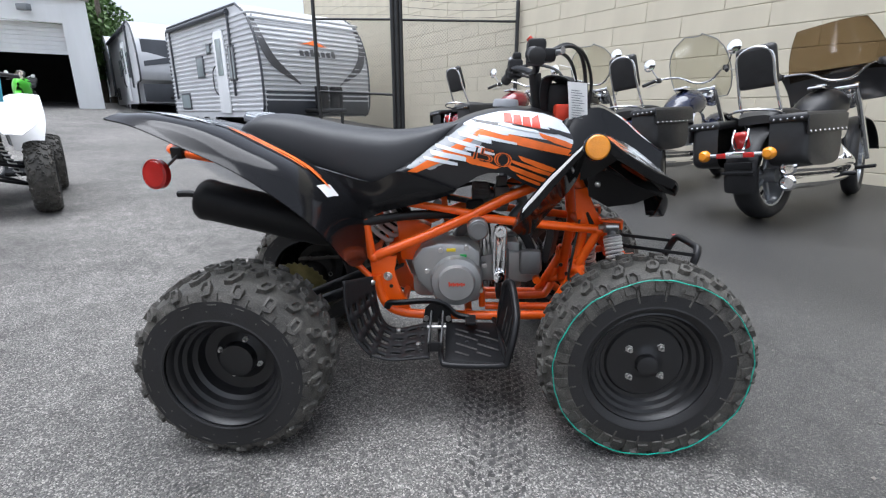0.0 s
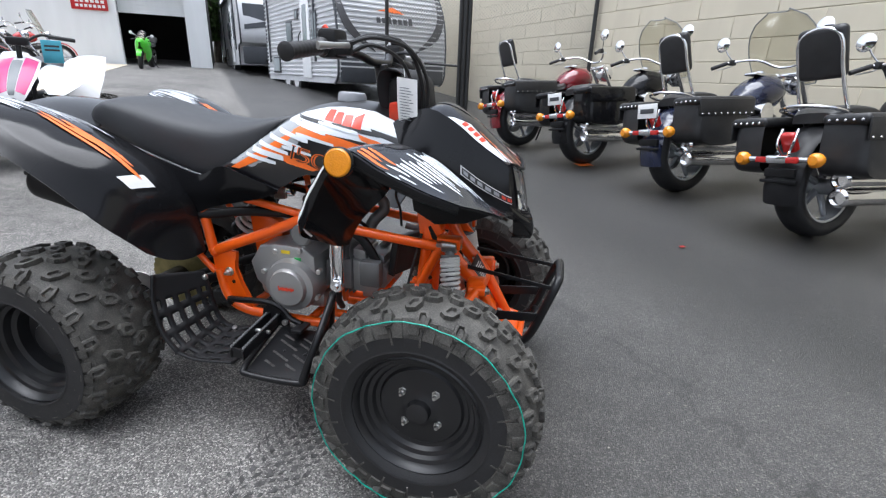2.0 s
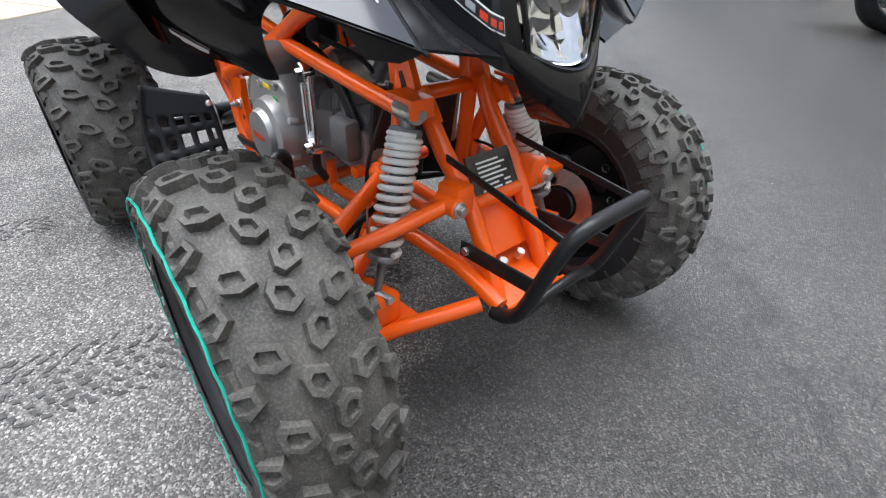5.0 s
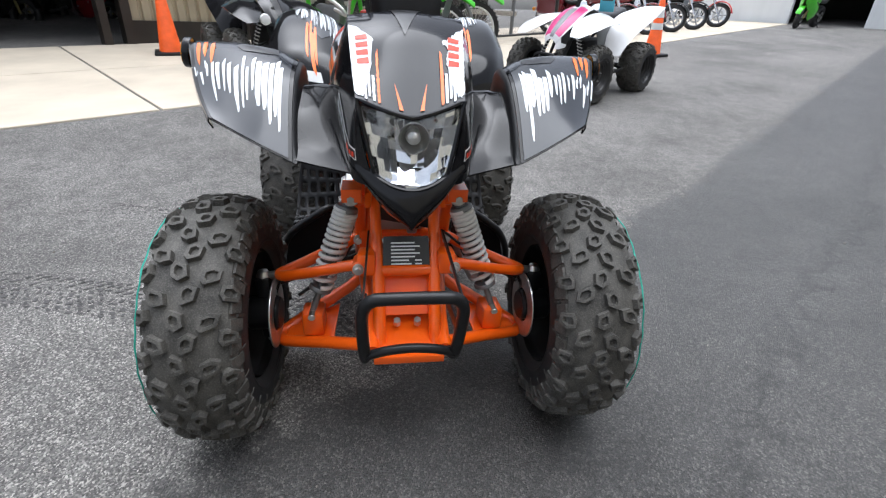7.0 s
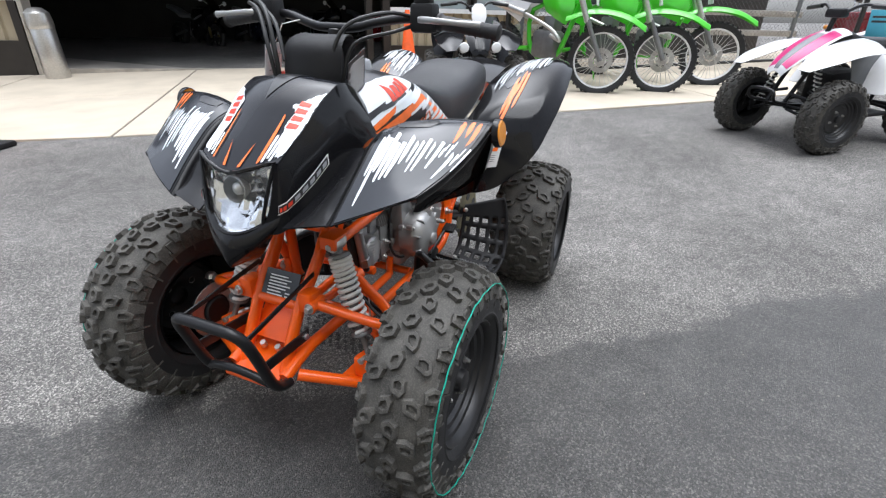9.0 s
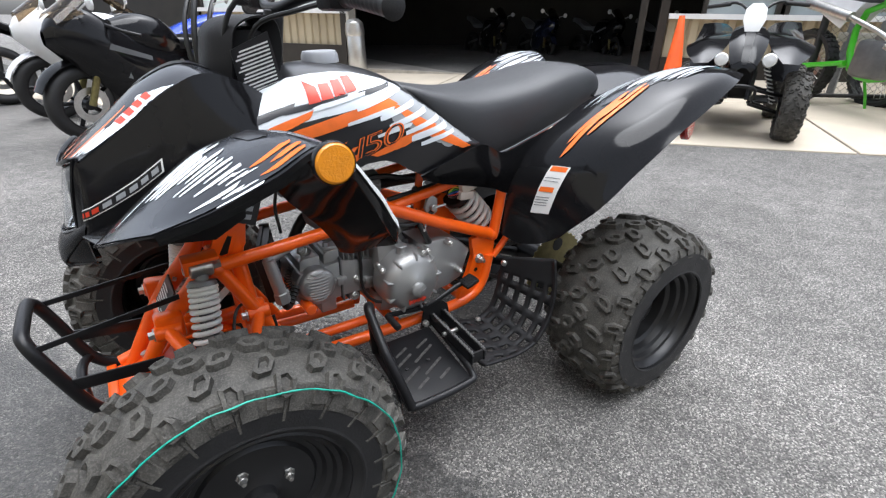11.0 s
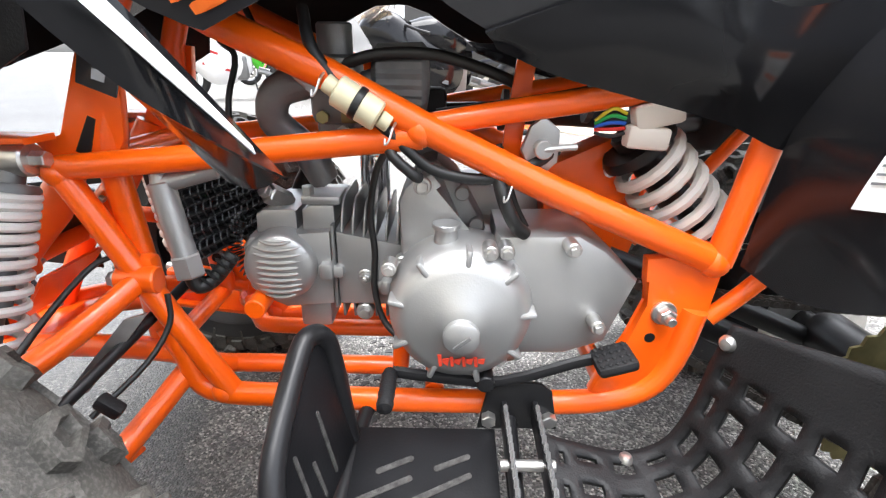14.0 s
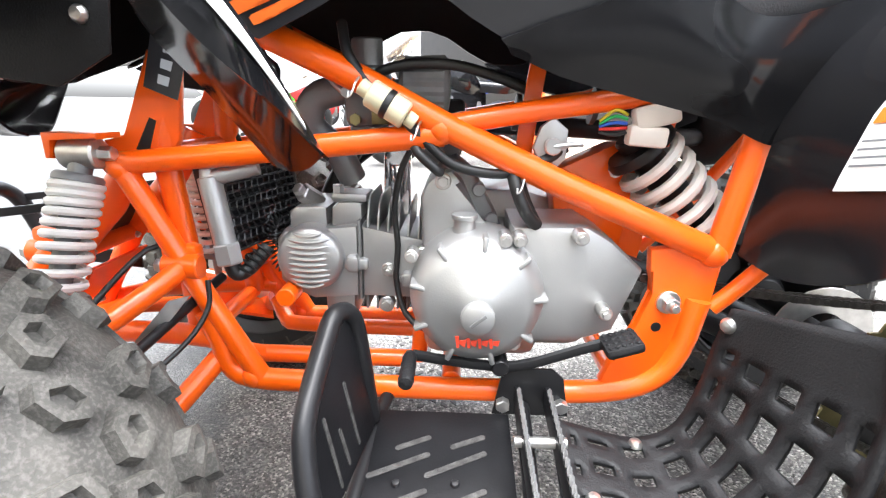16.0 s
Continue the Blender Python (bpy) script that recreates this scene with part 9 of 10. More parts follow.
    ctrl = [[(x + 0.02 * (1 - y * y), y * 0.11, z) for y in (-1, -0.5, 0, 0.5, 1)] for x, z in ((-0.14, 0.86), (-0.16, 0.96), (-0.20, 1.08))]
    sheet(b, surf(ctrl, 4, 3), 0.005)
    part("number_board", b, WHITEP, c, "white front number board", at=bars)
    for s in (1, -1):
        b = B()
        ctrl = [[(-0.34, s * 0.13, 0.92), (-0.30, s * 0.16, 0.80), (-0.38, s * 0.15, 0.66)], [(-0.55, s * 0.15, 0.95), (-0.52, s * 0.18, 0.82), (-0.50, s * 0.15, 0.70)], [(-0.80, s * 0.09, 0.92), (-0.78, s * 0.10, 0.86), (-0.72, s * 0.10, 0.78)]]
        sheet(b, surf(ctrl, 4, 4), 0.005)
        part("shroud", b, LIME, c)
        b = B()
        prism(b, [(-0.95, 0.86), (-1.45, 0.93), (-1.42, 0.80), (-1.10, 0.66)], lambda u, v, w: (u, s * (0.10 + w), v), 0.006, 0.002)
        part("side_panel", b, WHITEP, c)
        b = B()
        cyl(b, (-0.45, s * 0.16, 1.10), (-0.52, s * 0.38, 1.10), 0.012, seg=10)
        cyl(b, (-0.50, s * 0.30, 1.10), (-0.53, s * 0.41, 1.10), 0.018, seg=10)
        part("grip", b, RUBBER, c)
    b = B()
    ctrl = [[(x, -0.07, z - 0.06), (x, -0.06, z), (x, 0, z + 0.01), (x, 0.06, z), (x, 0.07, z - 0.06)] for x, z in ((-0.55, 0.96), (-0.8, 0.93), (-1.1, 0.93), (-1.45, 0.97))]
    grid(b, surf(ctrl, 4, 3))
    part("seat", b, VINYL, c)
    b = B()
    sheet(b, surf([[(x, y, z - 2 * y * y) for y in (-0.08, -0.04, 0, 0.04, 0.08)] for x, z in ((-1.40, 0.93), (-1.65, 0.95), (-1.95, 0.98))], 4, 3), 0.005)
    part("rear_fender", b, LIME, c)
    b = B()
    box(b, (-0.72, 0, 0.45), (0.34, 0.20, 0.30), 0.05)
    box(b, (-0.68, 0, 0.66), (0.16, 0.15, 0.16), 0.02)
    part("engine", b, ALUDARK, c)
    b = B()
    tube(b, [(-0.33, 0, 0.95), (-0.45, 0, 0.60), (-0.60, 0, 0.32), (-0.95, 0, 0.36), (-1.0, 0, 0.80), (-0.40, 0, 0.90)], 0.026, 10, 3)
    for s in (1, -1):
        tube(b, [(-0.95, s * 0.07, 0.40), (-1.45, s * 0.09, 0.325)], 0.022, 8)
    tube(b, [(-0.90, 0.1, 0.34), (-0.92, 0.22, 0.16), (-0.93, 0.30, 0.005)], 0.011, 8)
    part("frame", b, LIME, c, "lime green frame")
    b = B()
    tube(b, [(-0.62, -0.09, 0.55), (-0.45, -0.12, 0.50), (-0.60, -0.14, 0.62), (-1.0, -0.13, 0.75)], 0.02, 10, 4)
    tube(b, [(-1.0, -0.13, 0.75), (-1.5, -0.14, 0.86)], [0.04, 0.045], 14)
    part("exhaust", b, STEEL, c)
    return c


for (x, y), hd, st in (((-5.24, 0.12), 60, 34), ((-5.62, 0.86), 64, 30), ((-6.40, 1.50), 70, 28)):
    dirt_bike(stand(x, y, hd) @ Matrix.Rotation(radians(-5), 4, "X") @ Matrix.Scale(1.2, 4), "lime green dirt bike with spoked wheels on the apron", st)


def small_quad(m, paint, side, hood, label, hl=True, tag=False, group="parked quads"):
    """A second quad; origin under the middle, nose along +x."""
    c = thing("quad_bike", m, label, "quad bike", group)
    for x, y, k in ((0.50, -0.42, "f"), (0.50, 0.42, "f"), (-0.50, -0.42, "r"), (-0.50, 0.42, "r")):
        wheel(c, x, y, FR if k == "f" else RR, k, extra=False)
    for s in (1, -1):
        for pts in ([(0.62, 0.10, 0.32), (0.26, 0.13, 0.26), (-0.26, 0.13, 0.26), (-0.36, 0.12, 0.55), (-0.70, 0.10, 0.68)], [(0.62, 0.08, 0.34), (0.46, 0.09, 0.60), (0.32, 0.08, 0.78), (-0.26, 0.12, 0.55)]):
            b = B()
            tube(b, mir(pts, s), 0.017, 8, 3)
            part("frame_tube", b, BLACKPAINT, c)
        for z0, z1 in ((0.42, 0.36), (0.30, 0.22)):
            b = B()
            tube(b, mir([(0.60, 0.10, z0), (0.50, 0.34, z1), (0.40, 0.10, z0)], s), 0.013, 8, 2)
            part("control_arm", b, BLACKPAINT, c)
        b = B()
        tube(b, mir([(0.10, 0.14, 0.24), (0.08, 0.36, 0.25), (-0.22, 0.38, 0.27), (-0.24, 0.14, 0.30)], s), 0.014, 8, 2)
        sheet(b, [[(x, s * y, 0.25) for y in (0.15, 0.25, 0.36)] for x in (0.08, -0.06, -0.22)], 0.006)
        part("footwell", b, MATTE, c)
        b = B()
        cyl(b, (0.50, s * 0.34, 0.36), (0.50, s * 0.34, 0.20), 0.02, seg=10)
        cyl(b, (0.50, s * 0.32, FR), (0.50, s * 0.38, FR), 0.04, seg=14)
        part("knuckle", b, BLACKPAINT, c)
    b = B()
    cyl(b, (-0.50, -0.36, RR), (-0.50, 0.36, RR), 0.022, seg=10)
    part("rear_axle", b, BLACKPAINT, c)
    b = B()
    box(b, (0.02, 0, 0.42), (0.40, 0.26, 0.30), 0.06)
    part("engine", b, MATTE, c)
    for s in (1, -1):
        t0, t1 = V(0.46, s * 0.16, 0.62), V(0.50, s * 0.28, 0.30)
        b = B()
        tube(b, [tuple(t0.lerp(t1, k / 80) + V(math.cos(k * 0.785) * 0.028, math.sin(k * 0.785) * 0.022, 0)) for k in range(81)], 0.006, 5)
        part("coil_spring", b, SPRINGW, c)
        b = B()
        cyl(b, t0, t1, 0.014, seg=10)
        part("damper", b, BLACKPAINT, c)
        b = B()
        gg = surf([[(0.80, s * 0.26, 0.640), (0.82, s * 0.31, 0.640), (0.80, s * 0.36, 0.632)], [(0.62, s * 0.18, 0.715), (0.63, s * 0.32, 0.720), (0.62, s * 0.44, 0.690)], [(0.42, s * 0.14, 0.775), (0.42, s * 0.32, 0.790), (0.42, s * 0.47, 0.735)], [(0.22, s * 0.14, 0.810), (0.22, s * 0.32, 0.800), (0.20, s * 0.46, 0.735)], [(0.06, s * 0.15, 0.820), (0.07, s * 0.28, 0.790), (0.09, s * 0.40, 0.720)]], 4, 4)
        sheet(b, gg, 0.006)
        part("front_fender", b, paint, c)
        b = B()
        prism(b, [(0.22, 0.72), (0.12, 0.74), (-0.10, 0.76), (-0.16, 0.60), (0.0, 0.47), (0.14, 0.50)], lambda u, v, w: (u, s * (0.20 + w + 0.18 * max(0, 0.2 - abs(u - 0.05))), v), 0.008, 0.003)
        part("side_panel", b, side, c)
        b = B()
        gg = surf([[(0.02, s * 0.24, 0.44), (0.03, s * 0.34, 0.415), (0.02, s * 0.43, 0.42)], [(-0.10, s * 0.20, 0.68), (-0.11, s * 0.34, 0.665), (-0.14, s * 0.46, 0.575)], [(-0.30, s * 0.17, 0.775), (-0.31, s * 0.33, 0.775), (-0.34, s * 0.47, 0.665)], [(-0.58, s * 0.15, 0.820), (-0.60, s * 0.32, 0.825), (-0.62, s * 0.46, 0.755)], [(-0.86, s * 0.22, 0.862), (-0.90, s * 0.33, 0.872), (-0.92, s * 0.44, 0.862)]], 4, 4)
        sheet(b, gg, 0.006)
        rf2 = part("rear_fender", b, paint, c)
        on2 = lay(gg)
        for k in range(2):
            b = B()
            v0 = 0.60 + 0.13 * k
            sheet(b, [[on2(u, v0 + dv, 0.003 * (1 if on2(u, v0, 0.01)[2] > on2(u, v0, 0)[2] else -1)) for dv in (0.0, 0.05 * (1 - abs(u - 0.68) / 0.2))] for u in np.linspace(0.50, 0.86, 8)], 0.001)
            part("graphic_stripe", b, hood, rf2)
        b = B()
        cyl(b, (0.17, s * 0.20, 1.06), (0.10, s * 0.38, 1.04), 0.017, seg=12)
        part("grip", b, RUBBER, c)
        if hl:
            b = B()
            spin(b, [(0.0, 0.02), (0.045, 0.012), (0.052, -0.01), (0.0, -0.04)], (0.72, s * 0.17, 0.66), (1, 0, 0), 20)
            part("headlight", b, PAPER, c)
    b = B()
    gg = surf([[(x, y * w, z - 0.04 * y * y) for y in (-1, -0.5, 0, 0.5, 1)] for x, z, w in ((0.14, 0.895, 0.11), (0.30, 0.875, 0.14), (0.50, 0.79, 0.14), (0.68, 0.665, 0.10), (0.72, 0.60, 0.06))], 4, 3)
    sheet(b, gg, 0.006)
    hd_ = part("hood", b, paint, c)
    on3 = lay(gg)
    for k, (mt, u0, u1, v0, v1) in enumerate(((hood, 0.20, 0.80, 0.06, 0.36), (hood, 0.20, 0.80, 0.64, 0.94), (side, 0.30, 0.92, 0.38, 0.62))):
        b = B()
        sg = 1 if on3(0.5, 0.5, 0.01)[2] > on3(0.5, 0.5, 0)[2] else -1
        sheet(b, [[on3(u, v0 + (v1 - v0) * q, 0.004 * sg) for q in np.linspace(0, 1, 5)] for u in np.linspace(u0, u1, 9)], 0.001)
        part("hood_graphic", b, mt, hd_)
    b = B()
    ctrl = [[(x, -w, z - 0.10), (x, -w * 0.95, z - 0.02), (x, 0, z), (x, w * 0.95, z - 0.02), (x, w, z - 0.10)] for x, z, w in ((0.12, 0.885, 0.09), (-0.02, 0.835, 0.13), (-0.28, 0.83, 0.15), (-0.55, 0.86, 0.13), (-0.68, 0.855, 0.09))]
    grid(b, surf(ctrl, 4, 4))
    part("seat", b, VINYL, c)
    b = B()
    tube(b, [(0.10, -0.38, 1.04), (0.18, -0.16, 1.07), (0.24, -0.05, 1.01), (0.24, 0.05, 1.01), (0.18, 0.16, 1.07), (0.10, 0.38, 1.04)], 0.012, 8, 3)
    cyl(b, (0.36, 0, 0.62), (0.24, 0, 1.01), 0.02, seg=10)
    hb2 = part("handlebar", b, BLACKPAINT, c)
    b = B()
    box(b, (0.24, 0, 1.01), (0.09, 0.15, 0.07), 0.02)
    part("bar_pad", b, MATTE, hb2)
    b = B()
    tube(b, [(0.62, -0.10, 0.34), (0.78, -0.12, 0.38), (0.80, -0.10, 0.46), (0.80, 0.10, 0.46), (0.78, 0.12, 0.38), (0.62, 0.10, 0.34)], 0.013, 8, 3)
    part("bumper", b, BLACKPAINT, c)
    if tag:
        r = Matrix.Rotation(radians(20), 3, "Z") @ Matrix.Rotation(radians(12), 3, "Y")
        b = B()
        box(b, (-0.02, 0.17, 0.93), (0.004, 0.15, 0.20), 0.001, r)
        tg2 = part("price_tag", b, BLUETAG, c, "pale blue price tag")
        for k in range(2):
            b = B()
            box(b, V(-0.02, 0.17, 0.93) + r @ V(0.004, 0, 0.05 - 0.035 * k), (0.004, 0.11, 0.016), 0.001, r)
            part("print_bar", b, PRINT, tg2)
    return c


c = small_quad(stand(-3.95, 2.30, -51.5), WHITEP, GREYP, PINKP, "white and magenta sport quad bike with a blue tag", hl=False, tag=True)
c = small_quad(stand(-3.95 - 0.50 * 0.9, -1.02 - 0.50 * 0.44, 26), GLOSS, BLACKPAINT, GLOSS, "black utility quad bike with a white card on its bars")
b = B()
prism(b, [(-0.05, -0.10), (0.05, -0.10), (0.08, -0.02), (0.075, 0.065), (0.036, 0.105), (-0.036, 0.105), (-0.075, 0.065), (-0.08, -0.02)], lambda y, z, w: (0.50 - 0.5 * z + w, y, 0.96 + z), 0.006, 0.002)
part("price_card", b, PAPER, c, "white price card")

# sport bikes by the showroom window and down the lane
for x, y, hd, p, a, tl, lb in ((1.58, -7.0, 192, GLOSS, SPOTRED, GLOSS, "black sport bike with red slashes"), (-0.45, -6.0, 12, WHITEP, BLUEP, BLUEP, "white and blue sport bike"), (-0.65, -4.95, 22, GLOSS, GREYP, GLOSS, "black motorcycle by the shop window"), (2.61, -7.6, 15, WHITEP, SPOTRED, WHITEP, "white and red sport bike")):
    sportbike(stand(x, y, hd) @ Matrix.Rotation(radians(-8), 4, "X") @ Matrix.Scale(1.1, 4), p, a, lb + " on its stand", tail=tl)
for u, v, hd, p, a, lb in ((-10.2, -4.6, 25, SPOTRED, WHITEP, "red sport bike with white tail"), (-11.8, -4.4, 30, LIME, BLACKPAINT, "green sport bike at the end of the row"), (19.2, -2.5, -60, LIME, BLACKPAINT, "green and black sport bike in the lane")):
    sportbike(parked(u, v, hd, 8), p, a, lb + " on its stand")
far = []
for i, (u, p) in enumerate(((9.6, MAROON), (10.9, MAROON), (12.3, BLACKPAINT), (13.8, BLACKPAINT), (15.6, SPOTRED))):
    cruiser(parked(u, -5.9, HN + 20 - 4 * i), p, "dark red touring motorcycle in a row on the apron" if p is not BLACKPAINT else "black touring motorcycle in a row on the apron", "" if i % 2 else "round", i % 2 == 0, "hard", group="row of motorcycles on the apron")
# machines deep in the dark showroom
for i, (u, v, hd, p) in enumerate(((-3.3, -12.4, 80, GLOSS), (-1.9, -12.6, 70, NAVY), (-0.5, -12.5, 75, GLOSS), (1.0, -12.7, 70, MAROON))):
    pq = lane(u, v)
    sportbike(pose(pq.x, pq.y, BASE + 0.012, 0, 0, hd) @ Matrix.Rotation(radians(-8), 4, "X"), p, GREYP, "dark motorcycle standing inside the unlit showroom", "showroom motorcycles")

# ---- traffic cones, bin ----


def cone(x, y, label, collar=True, tilt=0):
    c = thing("traffic_cone", stand(x, y, 20), label, "traffic cone", "traffic cones")
    b = B()
    spin(b, [(0.030, 0.92), (0.034, 0.915), (0.135, 0.06), (0.14, 0.05)], (0, 0, 0), (0, 0, 1), 28)
    part("cone_body", b, CONE, c)
    b = B()
    box(b, (0, 0, 0.025), (0.40, 0.40, 0.05), 0.02)
    part("cone_base", b, MATTE, c, "black rubber base")
    if collar:
        b = B()
        for z0, z1 in ((0.60, 0.75), (0.42, 0.52)):
            r0, r1 = 0.034 + (0.915 - z0) * 0.1181 + 0.002, 0.034 + (0.915 - z1) * 0.1181 + 0.002
            spin(b, [(r0, z0), (r1, z1)], (0, 0, 0), (0, 0, 1), 28)
        part("collar", b, PAPER, c, "white reflective collars")
    return c


cone(-5.75, -2.75, "tall orange traffic cone with black base on the apron", False)
cone(-0.67, -4.2, "orange traffic cone beside the parked sport bikes", False)
cone(-6.72, 4.70, "orange traffic cone with white collars on the asphalt", True)
p = lane(-3.85, -7.0)
c = thing("litter_bin", stand(p.x, p.y, 0, 0.014), "round brushed steel litter bin by the doorway", "litter bin")
b = B()
spin(b, [(0.0, 0.0), (0.15, 0.0), (0.155, 0.02), (0.155, 0.66), (0.15, 0.67)], (0, 0, 0), (0, 0, 1), 32)
part("bin_body", b, STEEL, c)
b = B()
spin(b, [(0.16, 0.66), (0.165, 0.68), (0.165, 0.74), (0.15, 0.86), (0.08, 0.92), (0.0, 0.93)], (0, 0, 0), (0, 0, 1), 32)
part("bin_lid", b, STEEL, c)
# dark folding sign stand inside the doorway
chainlink(lane(2.6, -5.6), lane(9.0, -5.4), 2.2, "grey chain-link fence behind the dirt bikes", 0.075, (0.04, 0.5, 1.0))
for k in range(5):
    b = B()
    pa, pb = lane(3.0, -6.3, 0.55 + 0.32 * k), lane(8.6, -6.2, 0.55 + 0.32 * k)
    d = pb - pa
    box(b, (pa + pb) / 2, (d.length, 0.05, 0.10), 0.01, Matrix.Rotation(math.atan2(d.y, d.x), 3, "Z"))
    if k == 0:
        rack = thing("storage_rack", Matrix(), "pale slatted rack standing behind the fence", "rack")
        for f in (0.02, 0.5, 0.98):
            q = pa.lerp(pb, f)
            bb = B()
            box(bb, (q.x, q.y, ground_z(q.x, q.y) + 0.95), (0.07, 0.07, 1.95), 0.008)
            part("upright", bb, GREYP, rack)
    part("slat", b, jamb_mat, rack)

# ---- trailers ----


def trailer(u0, v0, turn, L, W, h, label, ribs=True, skirt=0.75, prof=None):
    """A travel trailer: front door-side corner at u0, v0; its length runs back at turn degrees to the lane."""
    X, Y = L / 2, W / 2  # local +x is the front; built with the door on +y and mirrored at the end
    rot = Matrix.Rotation(radians(LANE + 180 + turn), 4, "Z")
    o = lane(u0, v0) - (rot @ V(X, -Y, 0))
    t = thing("travel_trailer", Matrix.Translation((o.x, o.y, lane(u0, v0).z)) @ rot, label, "caravan", "parked trailers")
    prof = [(X + a, z) for a, z in prof or ((-0.25, 0.35), (-0.04, 0.55), (0.0, 1.0), (-0.02, 1.5), (-0.16, 2.05), (-0.50, 2.55), (-1.0, h))] + [(-X + 0.2, h), (-X, h - 0.12), (-X, 0.35)]
    pr = crom(prof[:7], 4)
    pr = [tuple(p) for p in pr] + prof[7:]
    b = B()
    prism(b, pr, lambda a, z, w: (a, -Y + w, z), W)
    body = part("body", b, RVWHITE, t)
    if ribs:
        for k in range(int((h - 0.6) / 0.11)):
            z = 0.52 + 0.11 * k
            b = B()
            x1 = np.interp(z, [p[1] for p in pr[:20]], [p[0] for p in pr[:20]])
            tube(b, [(-X, Y + 0.004, z), (x1 - 0.03, Y + 0.004, z), (x1 + 0.004, Y - 0.03, z), (x1 + 0.004, -Y + 0.03, z), (x1 - 0.03, -Y - 0.004, z), (-X, -Y - 0.004, z)], 0.030, 6)
            part("siding_rib", b, RVWHITE, body)
    b = B()
    box(b, (X - 0.03, 0, 0.66), (0.10, W * 0.96, 0.55), 0.03)
    part("front_skirt", b, RVGREY, t, "dark front rock guard")
    for yy in (Y, -Y):
        b = B()
        tube(b, [(x, yy, z) for x, z in pr], 0.028, 6)
        part("edge_trim", b, RVGREY, t)
    b = B()
    prism(b, [(0.55, 0.45), (1.18, 0.45), (1.18, 2.25), (1.10, 2.38), (0.63, 2.38), (0.55, 2.25)], lambda a, z, w: (a, Y + 0.018 + w, z), 0.03, 0.006)
    door = part("door", b, WHITEWALL, t, "pale entry door")
    b = B()
    prism(b, [(0.70, 1.35), (1.02, 1.35), (1.02, 2.2), (0.70, 2.2)], lambda a, z, w: (a, Y + 0.05 + w, z), 0.01, 0.003)
    part("door_window", b, PANE, door)
    b = B()
    tube(b, [(0.47, Y + 0.02, 0.9), (0.45, Y + 0.09, 1.05), (0.45, Y + 0.09, 1.45), (0.47, Y + 0.02, 1.6)], 0.014, 6, 3)
    part("grab_handle", b, BLACKPAINT, door)
    for a0, a1, z0, z1 in ((-0.75, -0.25, 1.35, 1.9), (1.35, 1.7, 1.2, 2.0), (-X + 0.7, -X + 1.4, 0.55, 1.0), (0.05, 0.32, 1.9, 2.15)):
        b = B()
        prism(b, [(a0, z0), (a1, z0), (a1, z1), (a0, z1)], lambda a, z, w: (a, Y + 0.015 + w, z), 0.03, 0.006)
        wn_ = part("window", b, RVGREY, t)
        b = B()
        prism(b, [(a0 + 0.05, z0 + 0.05), (a1 - 0.05, z0 + 0.05), (a1 - 0.05, z1 - 0.05), (a0 + 0.05, z1 - 0.05)], lambda a, z, w: (a, Y + 0.046 + w, z), 0.006)
        part("pane", b, PANE, wn_)
    b = B()
    cyl(b, (-X + 0.4, Y + 0.06, h - 0.12), (X - 1.35, Y + 0.06, h - 0.12), 0.06, seg=12)
    for a in (-X + 0.4, X - 1.4):
        box(b, (a, Y + 0.04, (h + 0.8) / 2), (0.06, 0.05, h - 0.9), 0.01)
    part("awning", b, RVGREY, t, "rolled awning with dark arms")
    for k, x in enumerate((-0.75, 0.05)):
        b = B()
        cyl(b, (x - 0.3, Y - 0.02, 0.36), (x - 0.3, Y - 0.24, 0.36), 0.36, seg=28)
        w_ = part("tyre", b, RUBBER, t)
        b = B()
        cyl(b, (x - 0.3, Y - 0.01, 0.36), (x - 0.3, Y - 0.05, 0.36), 0.20, seg=24)
        part("rim", b, WHITEP, w_)
    b = B()
    tube(b, [(X - 0.1, -0.5, 0.5), (X + 1.0, 0, 0.5), (X - 0.1, 0.5, 0.5)], 0.05, 8)
    cyl(b, (X + 0.85, 0, 0.0), (X + 0.85, 0, 0.85), 0.04, seg=10)
    for y in (-0.2, 0.2):
        cyl(b, (X + 0.35, y, 0.55), (X + 0.35, y, 1.05), 0.16, seg=16)
    part("tow_frame", b, BLACKPAINT, t, "drawbar with gas bottles")
    b = B()
    box(b, (0.4, 0, h + 0.12), (0.7, 0.7, 0.25), 0.06)
    part("roof_unit", b, GREYP, t)
    flip = Matrix.Diagonal((1, -1, 1, 1))
    for ob in t.children_recursive:
        ob.data.transform(flip)
        ob.data.flip_normals()
    return t, X, Y


t1, X, Y = trailer(10.2, 2.28, 10.4, 5.9, 2.95, 2.85, "white corrugated travel trailer with dark swooshes and a sun emblem")


def nose_in(z):
    return float(np.interp(z, [1.0, 1.5, 1.8, 2.05, 2.3, 2.55], [0.0, 0.02, 0.075, 0.16, 0.315, 0.50]))


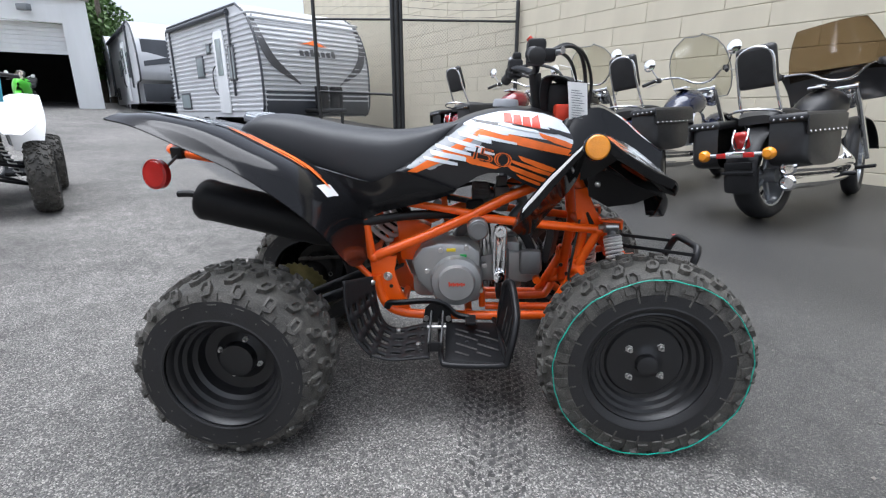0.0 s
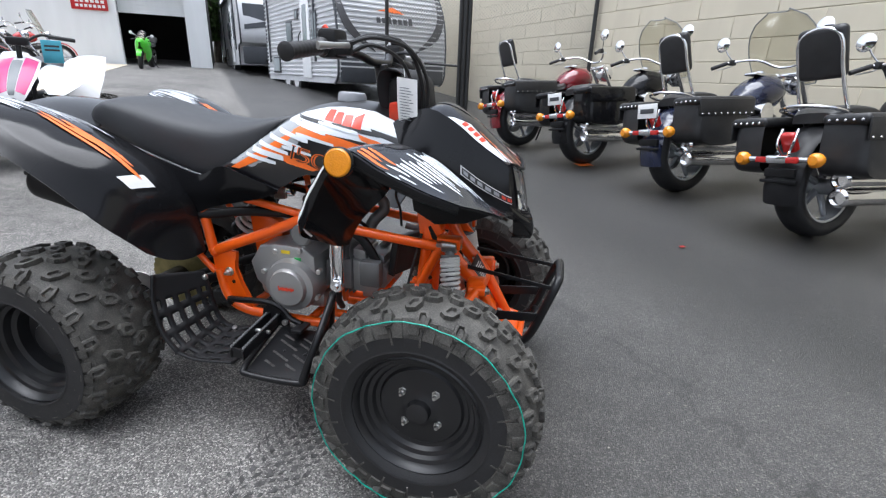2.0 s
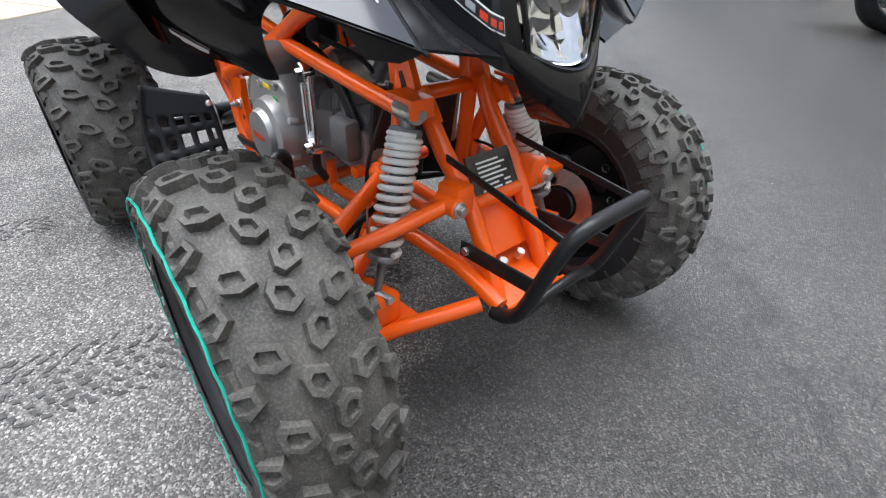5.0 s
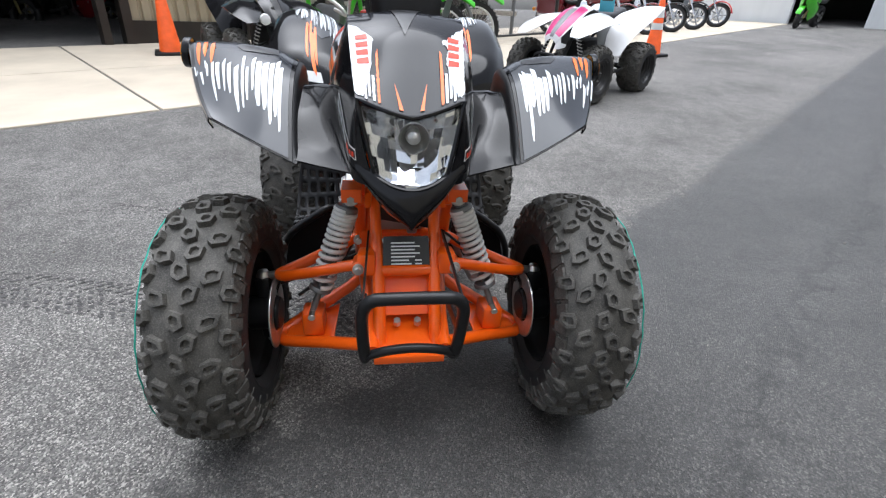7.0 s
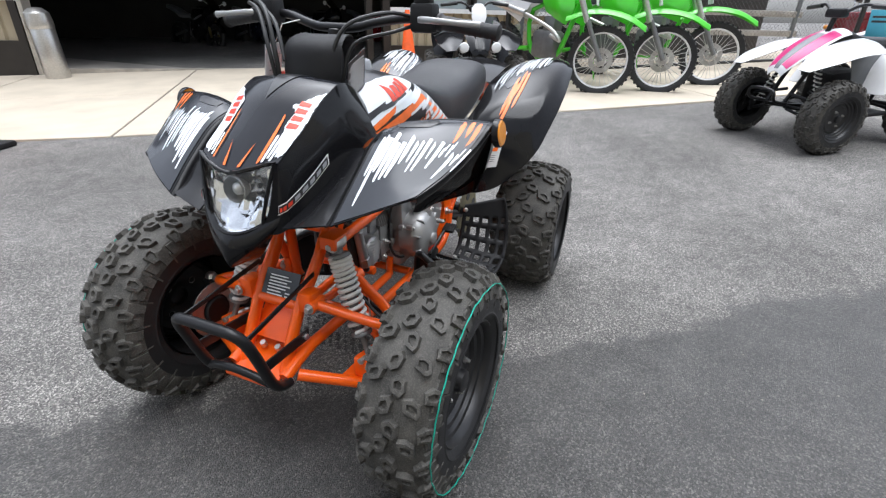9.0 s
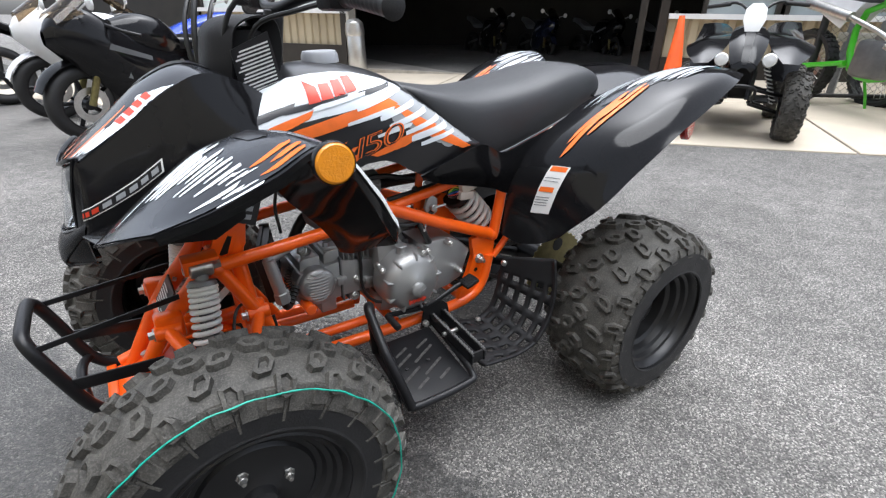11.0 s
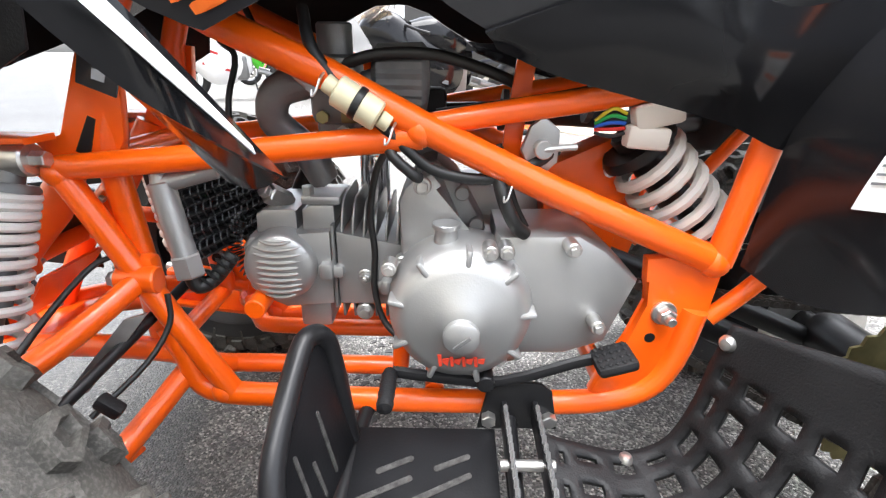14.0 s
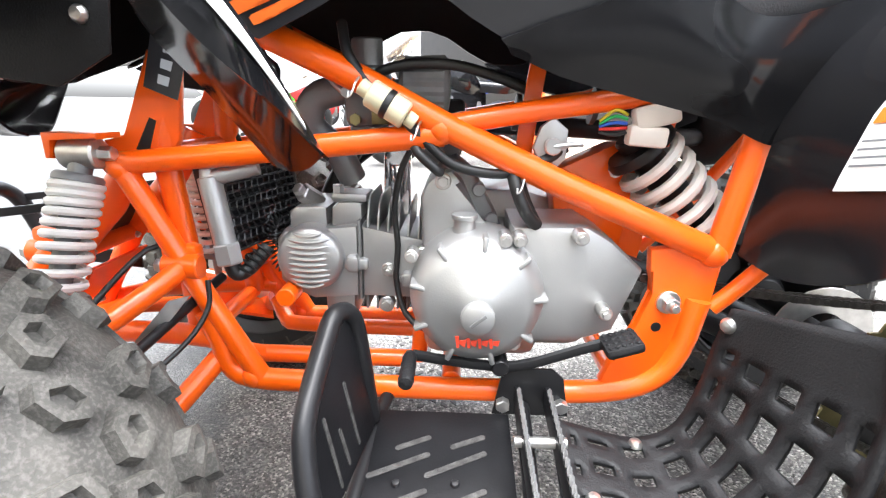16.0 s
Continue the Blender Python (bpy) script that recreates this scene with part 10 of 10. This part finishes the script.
SWOOSH = M("charcoal_swoosh", (0.06, 0.06, 0.065), 0.4, var=0.1)
for s in (1, -1):
    b = B()
    pts = crom([(1.36, 2.60), (1.27, 2.0), (1.05, 1.58), (0.55, 1.12)], 8)
    low = crom([(1.44, 2.50), (1.43, 1.9), (1.18, 1.44), (0.55, 1.09)], 8)
    sheet(b, [[(X + 0.035 - nose_in(z), s * y, z) for y, z in (pa, pb)] for pa, pb in zip(pts, low)], 0.006)
    part("swoosh", b, SWOOSH, t1, "charcoal swoosh graphic")
b = B()
prism(b, [(-0.30, 1.98), (-0.12, 2.06), (0.0, 2.12), (0.15, 2.07), (0.42, 2.0), (0.20, 2.02), (0.05, 1.99)], lambda y, z, w: (X + 0.034 + w - nose_in(z), -y, z), 0.008)
part("sun_emblem", b, ORANGE_DECAL, t1, "orange sun emblem")
for k in range(7):
    b = B()
    y0 = -0.50 + 0.145 * k
    prism(b, [(y0, 1.74), (y0 + 0.105, 1.74), (y0 + 0.10, 1.90 if k in (0, 4) else 1.86), (y0 + 0.01, 1.90 if k in (0, 4) else 1.86)], lambda y, z, w: (X + 0.032 + w - nose_in(z), -y, z), 0.008)
    part("lettering_bar", b, RED_DECAL if k < 0 else SWOOSH, t1, "plain bar in place of lettering")
t2, X, Y = trailer(17.0, 0.45, 3.5, 7.0, 2.5, 2.85, "white fifth-wheel trailer with a dark cap window", False, prof=((-0.9, 0.35), (-0.75, 0.95), (0.0, 1.05), (0.05, 1.6), (-0.1, 2.1), (-0.45, 2.6), (-1.0, 2.85)))
b = B()
prism(b, [(-0.9, 1.75), (1.1, 1.45), (1.1, 2.25), (-0.9, 2.25)], lambda y, z, w: (X + 0.07 + w - 0.25 * max(0, z - 1.6), -y, z), 0.01)
part("cap_window", b, RVGREY, t2)
t3, X, Y = trailer(25.2, 0.02, 3.5, 6.0, 2.5, 2.9, "white fifth-wheel trailer farther down the lane", False)
# pole and trees beyond
b = B()
cyl(b, (0, 0, -0.5), (0, 0, 6.5), 0.12, 0.09, seg=12)
pole = piece("utility_pole", b, M("weathered_pole", (0.11, 0.09, 0.07), 0.8, var=0.3), Matrix.Translation(lane(27, 0.0)), "weathered timber utility pole", "pole")
for z in (6.0, 5.2):
    b = B()
    box(b, (0, 0, z), (1.6, 0.1, 0.12), 0.01)
    part("cross_arm", b, bpy.data.materials["weathered_pole"], pole)
LEAF = M("tree_leaves", (0.07, 0.13, 0.03), 0.6, var=0.5, scale=3)
BARK = M("bark", (0.10, 0.08, 0.06), 0.85, var=0.3)


def tree(u, v, h, seed):
    r = random.Random(seed)
    t = thing("tree", Matrix.Translation(lane(u, v)), "leafy green tree behind the trailers", "tree", "trees beyond the lane")
    b = B()
    tube(b, [(0, 0, -0.2), (0.1, 0, h * 0.3), (0, 0.1, h * 0.7)], [0.22, 0.15, 0.05], 8, 3)
    for k in range(7):
        a = r.uniform(0, 6.28)
        z = h * r.uniform(0.3, 0.65)
        tube(b, [(0, 0, z), (math.cos(a) * h * 0.18, math.sin(a) * h * 0.18, z + h * 0.15)], [0.06, 0.02], 5)
    part("trunk", b, BARK, t)
    vv, ff = [], []
    for k in range(2600):
        a, q = r.uniform(0, 6.28), r.random() ** 0.5
        z = r.uniform(0.25, 1.0)
        rad = h * 0.32 * q * math.sin(math.pi * min(1, (z - 0.15) / 0.95)) * r.uniform(0.75, 1.15)
        c0 = V(math.cos(a) * rad, math.sin(a) * rad, h * z)
        d1 = V(r.uniform(-1, 1), r.uniform(-1, 1), r.uniform(-1, 1)).normalized() * 0.14
        d2 = d1.cross(V(r.uniform(-1, 1), r.uniform(-1, 1), r.uniform(-1, 1))).normalized() * 0.08
        i = len(vv)
        vv += [c0 - d1, c0 + d2, c0 + d1, c0 - d2]
        ff.append((i, i + 1, i + 2, i + 3))
    me = bpy.data.meshes.new("crown")
    me.from_pydata(vv, [], ff)
    me.materials.append(LEAF)
    part("crown", me, LEAF, t)


for k, (u, v, h) in enumerate(((27.5, -0.4, 4.2), (33, 0.3, 5.5), (34, -1.5, 6.0))):
    tree(u, v, h, k + 2)
# rubbish on the asphalt
for x, y, mt, lb in ((1.14, 4.42, ORANGE_DECAL, "crumpled orange and white wrapper on the asphalt"), (1.68, 1.86, SPOTRED, "tiny red scrap on the asphalt")):
    k = 0.09 if mt is ORANGE_DECAL else 0.018
    b = B()
    rr3 = random.Random(5)
    sheet(b, [[(k * (i - 1.5) * 0.7, k * (j - 1.5) * 0.5, 0.012 + k * 0.10 * rr3.random()) for j in range(4)] for i in range(4)], 0.002)
    piece("litter", b, mt, stand(x, y, 30), lb, "litter")
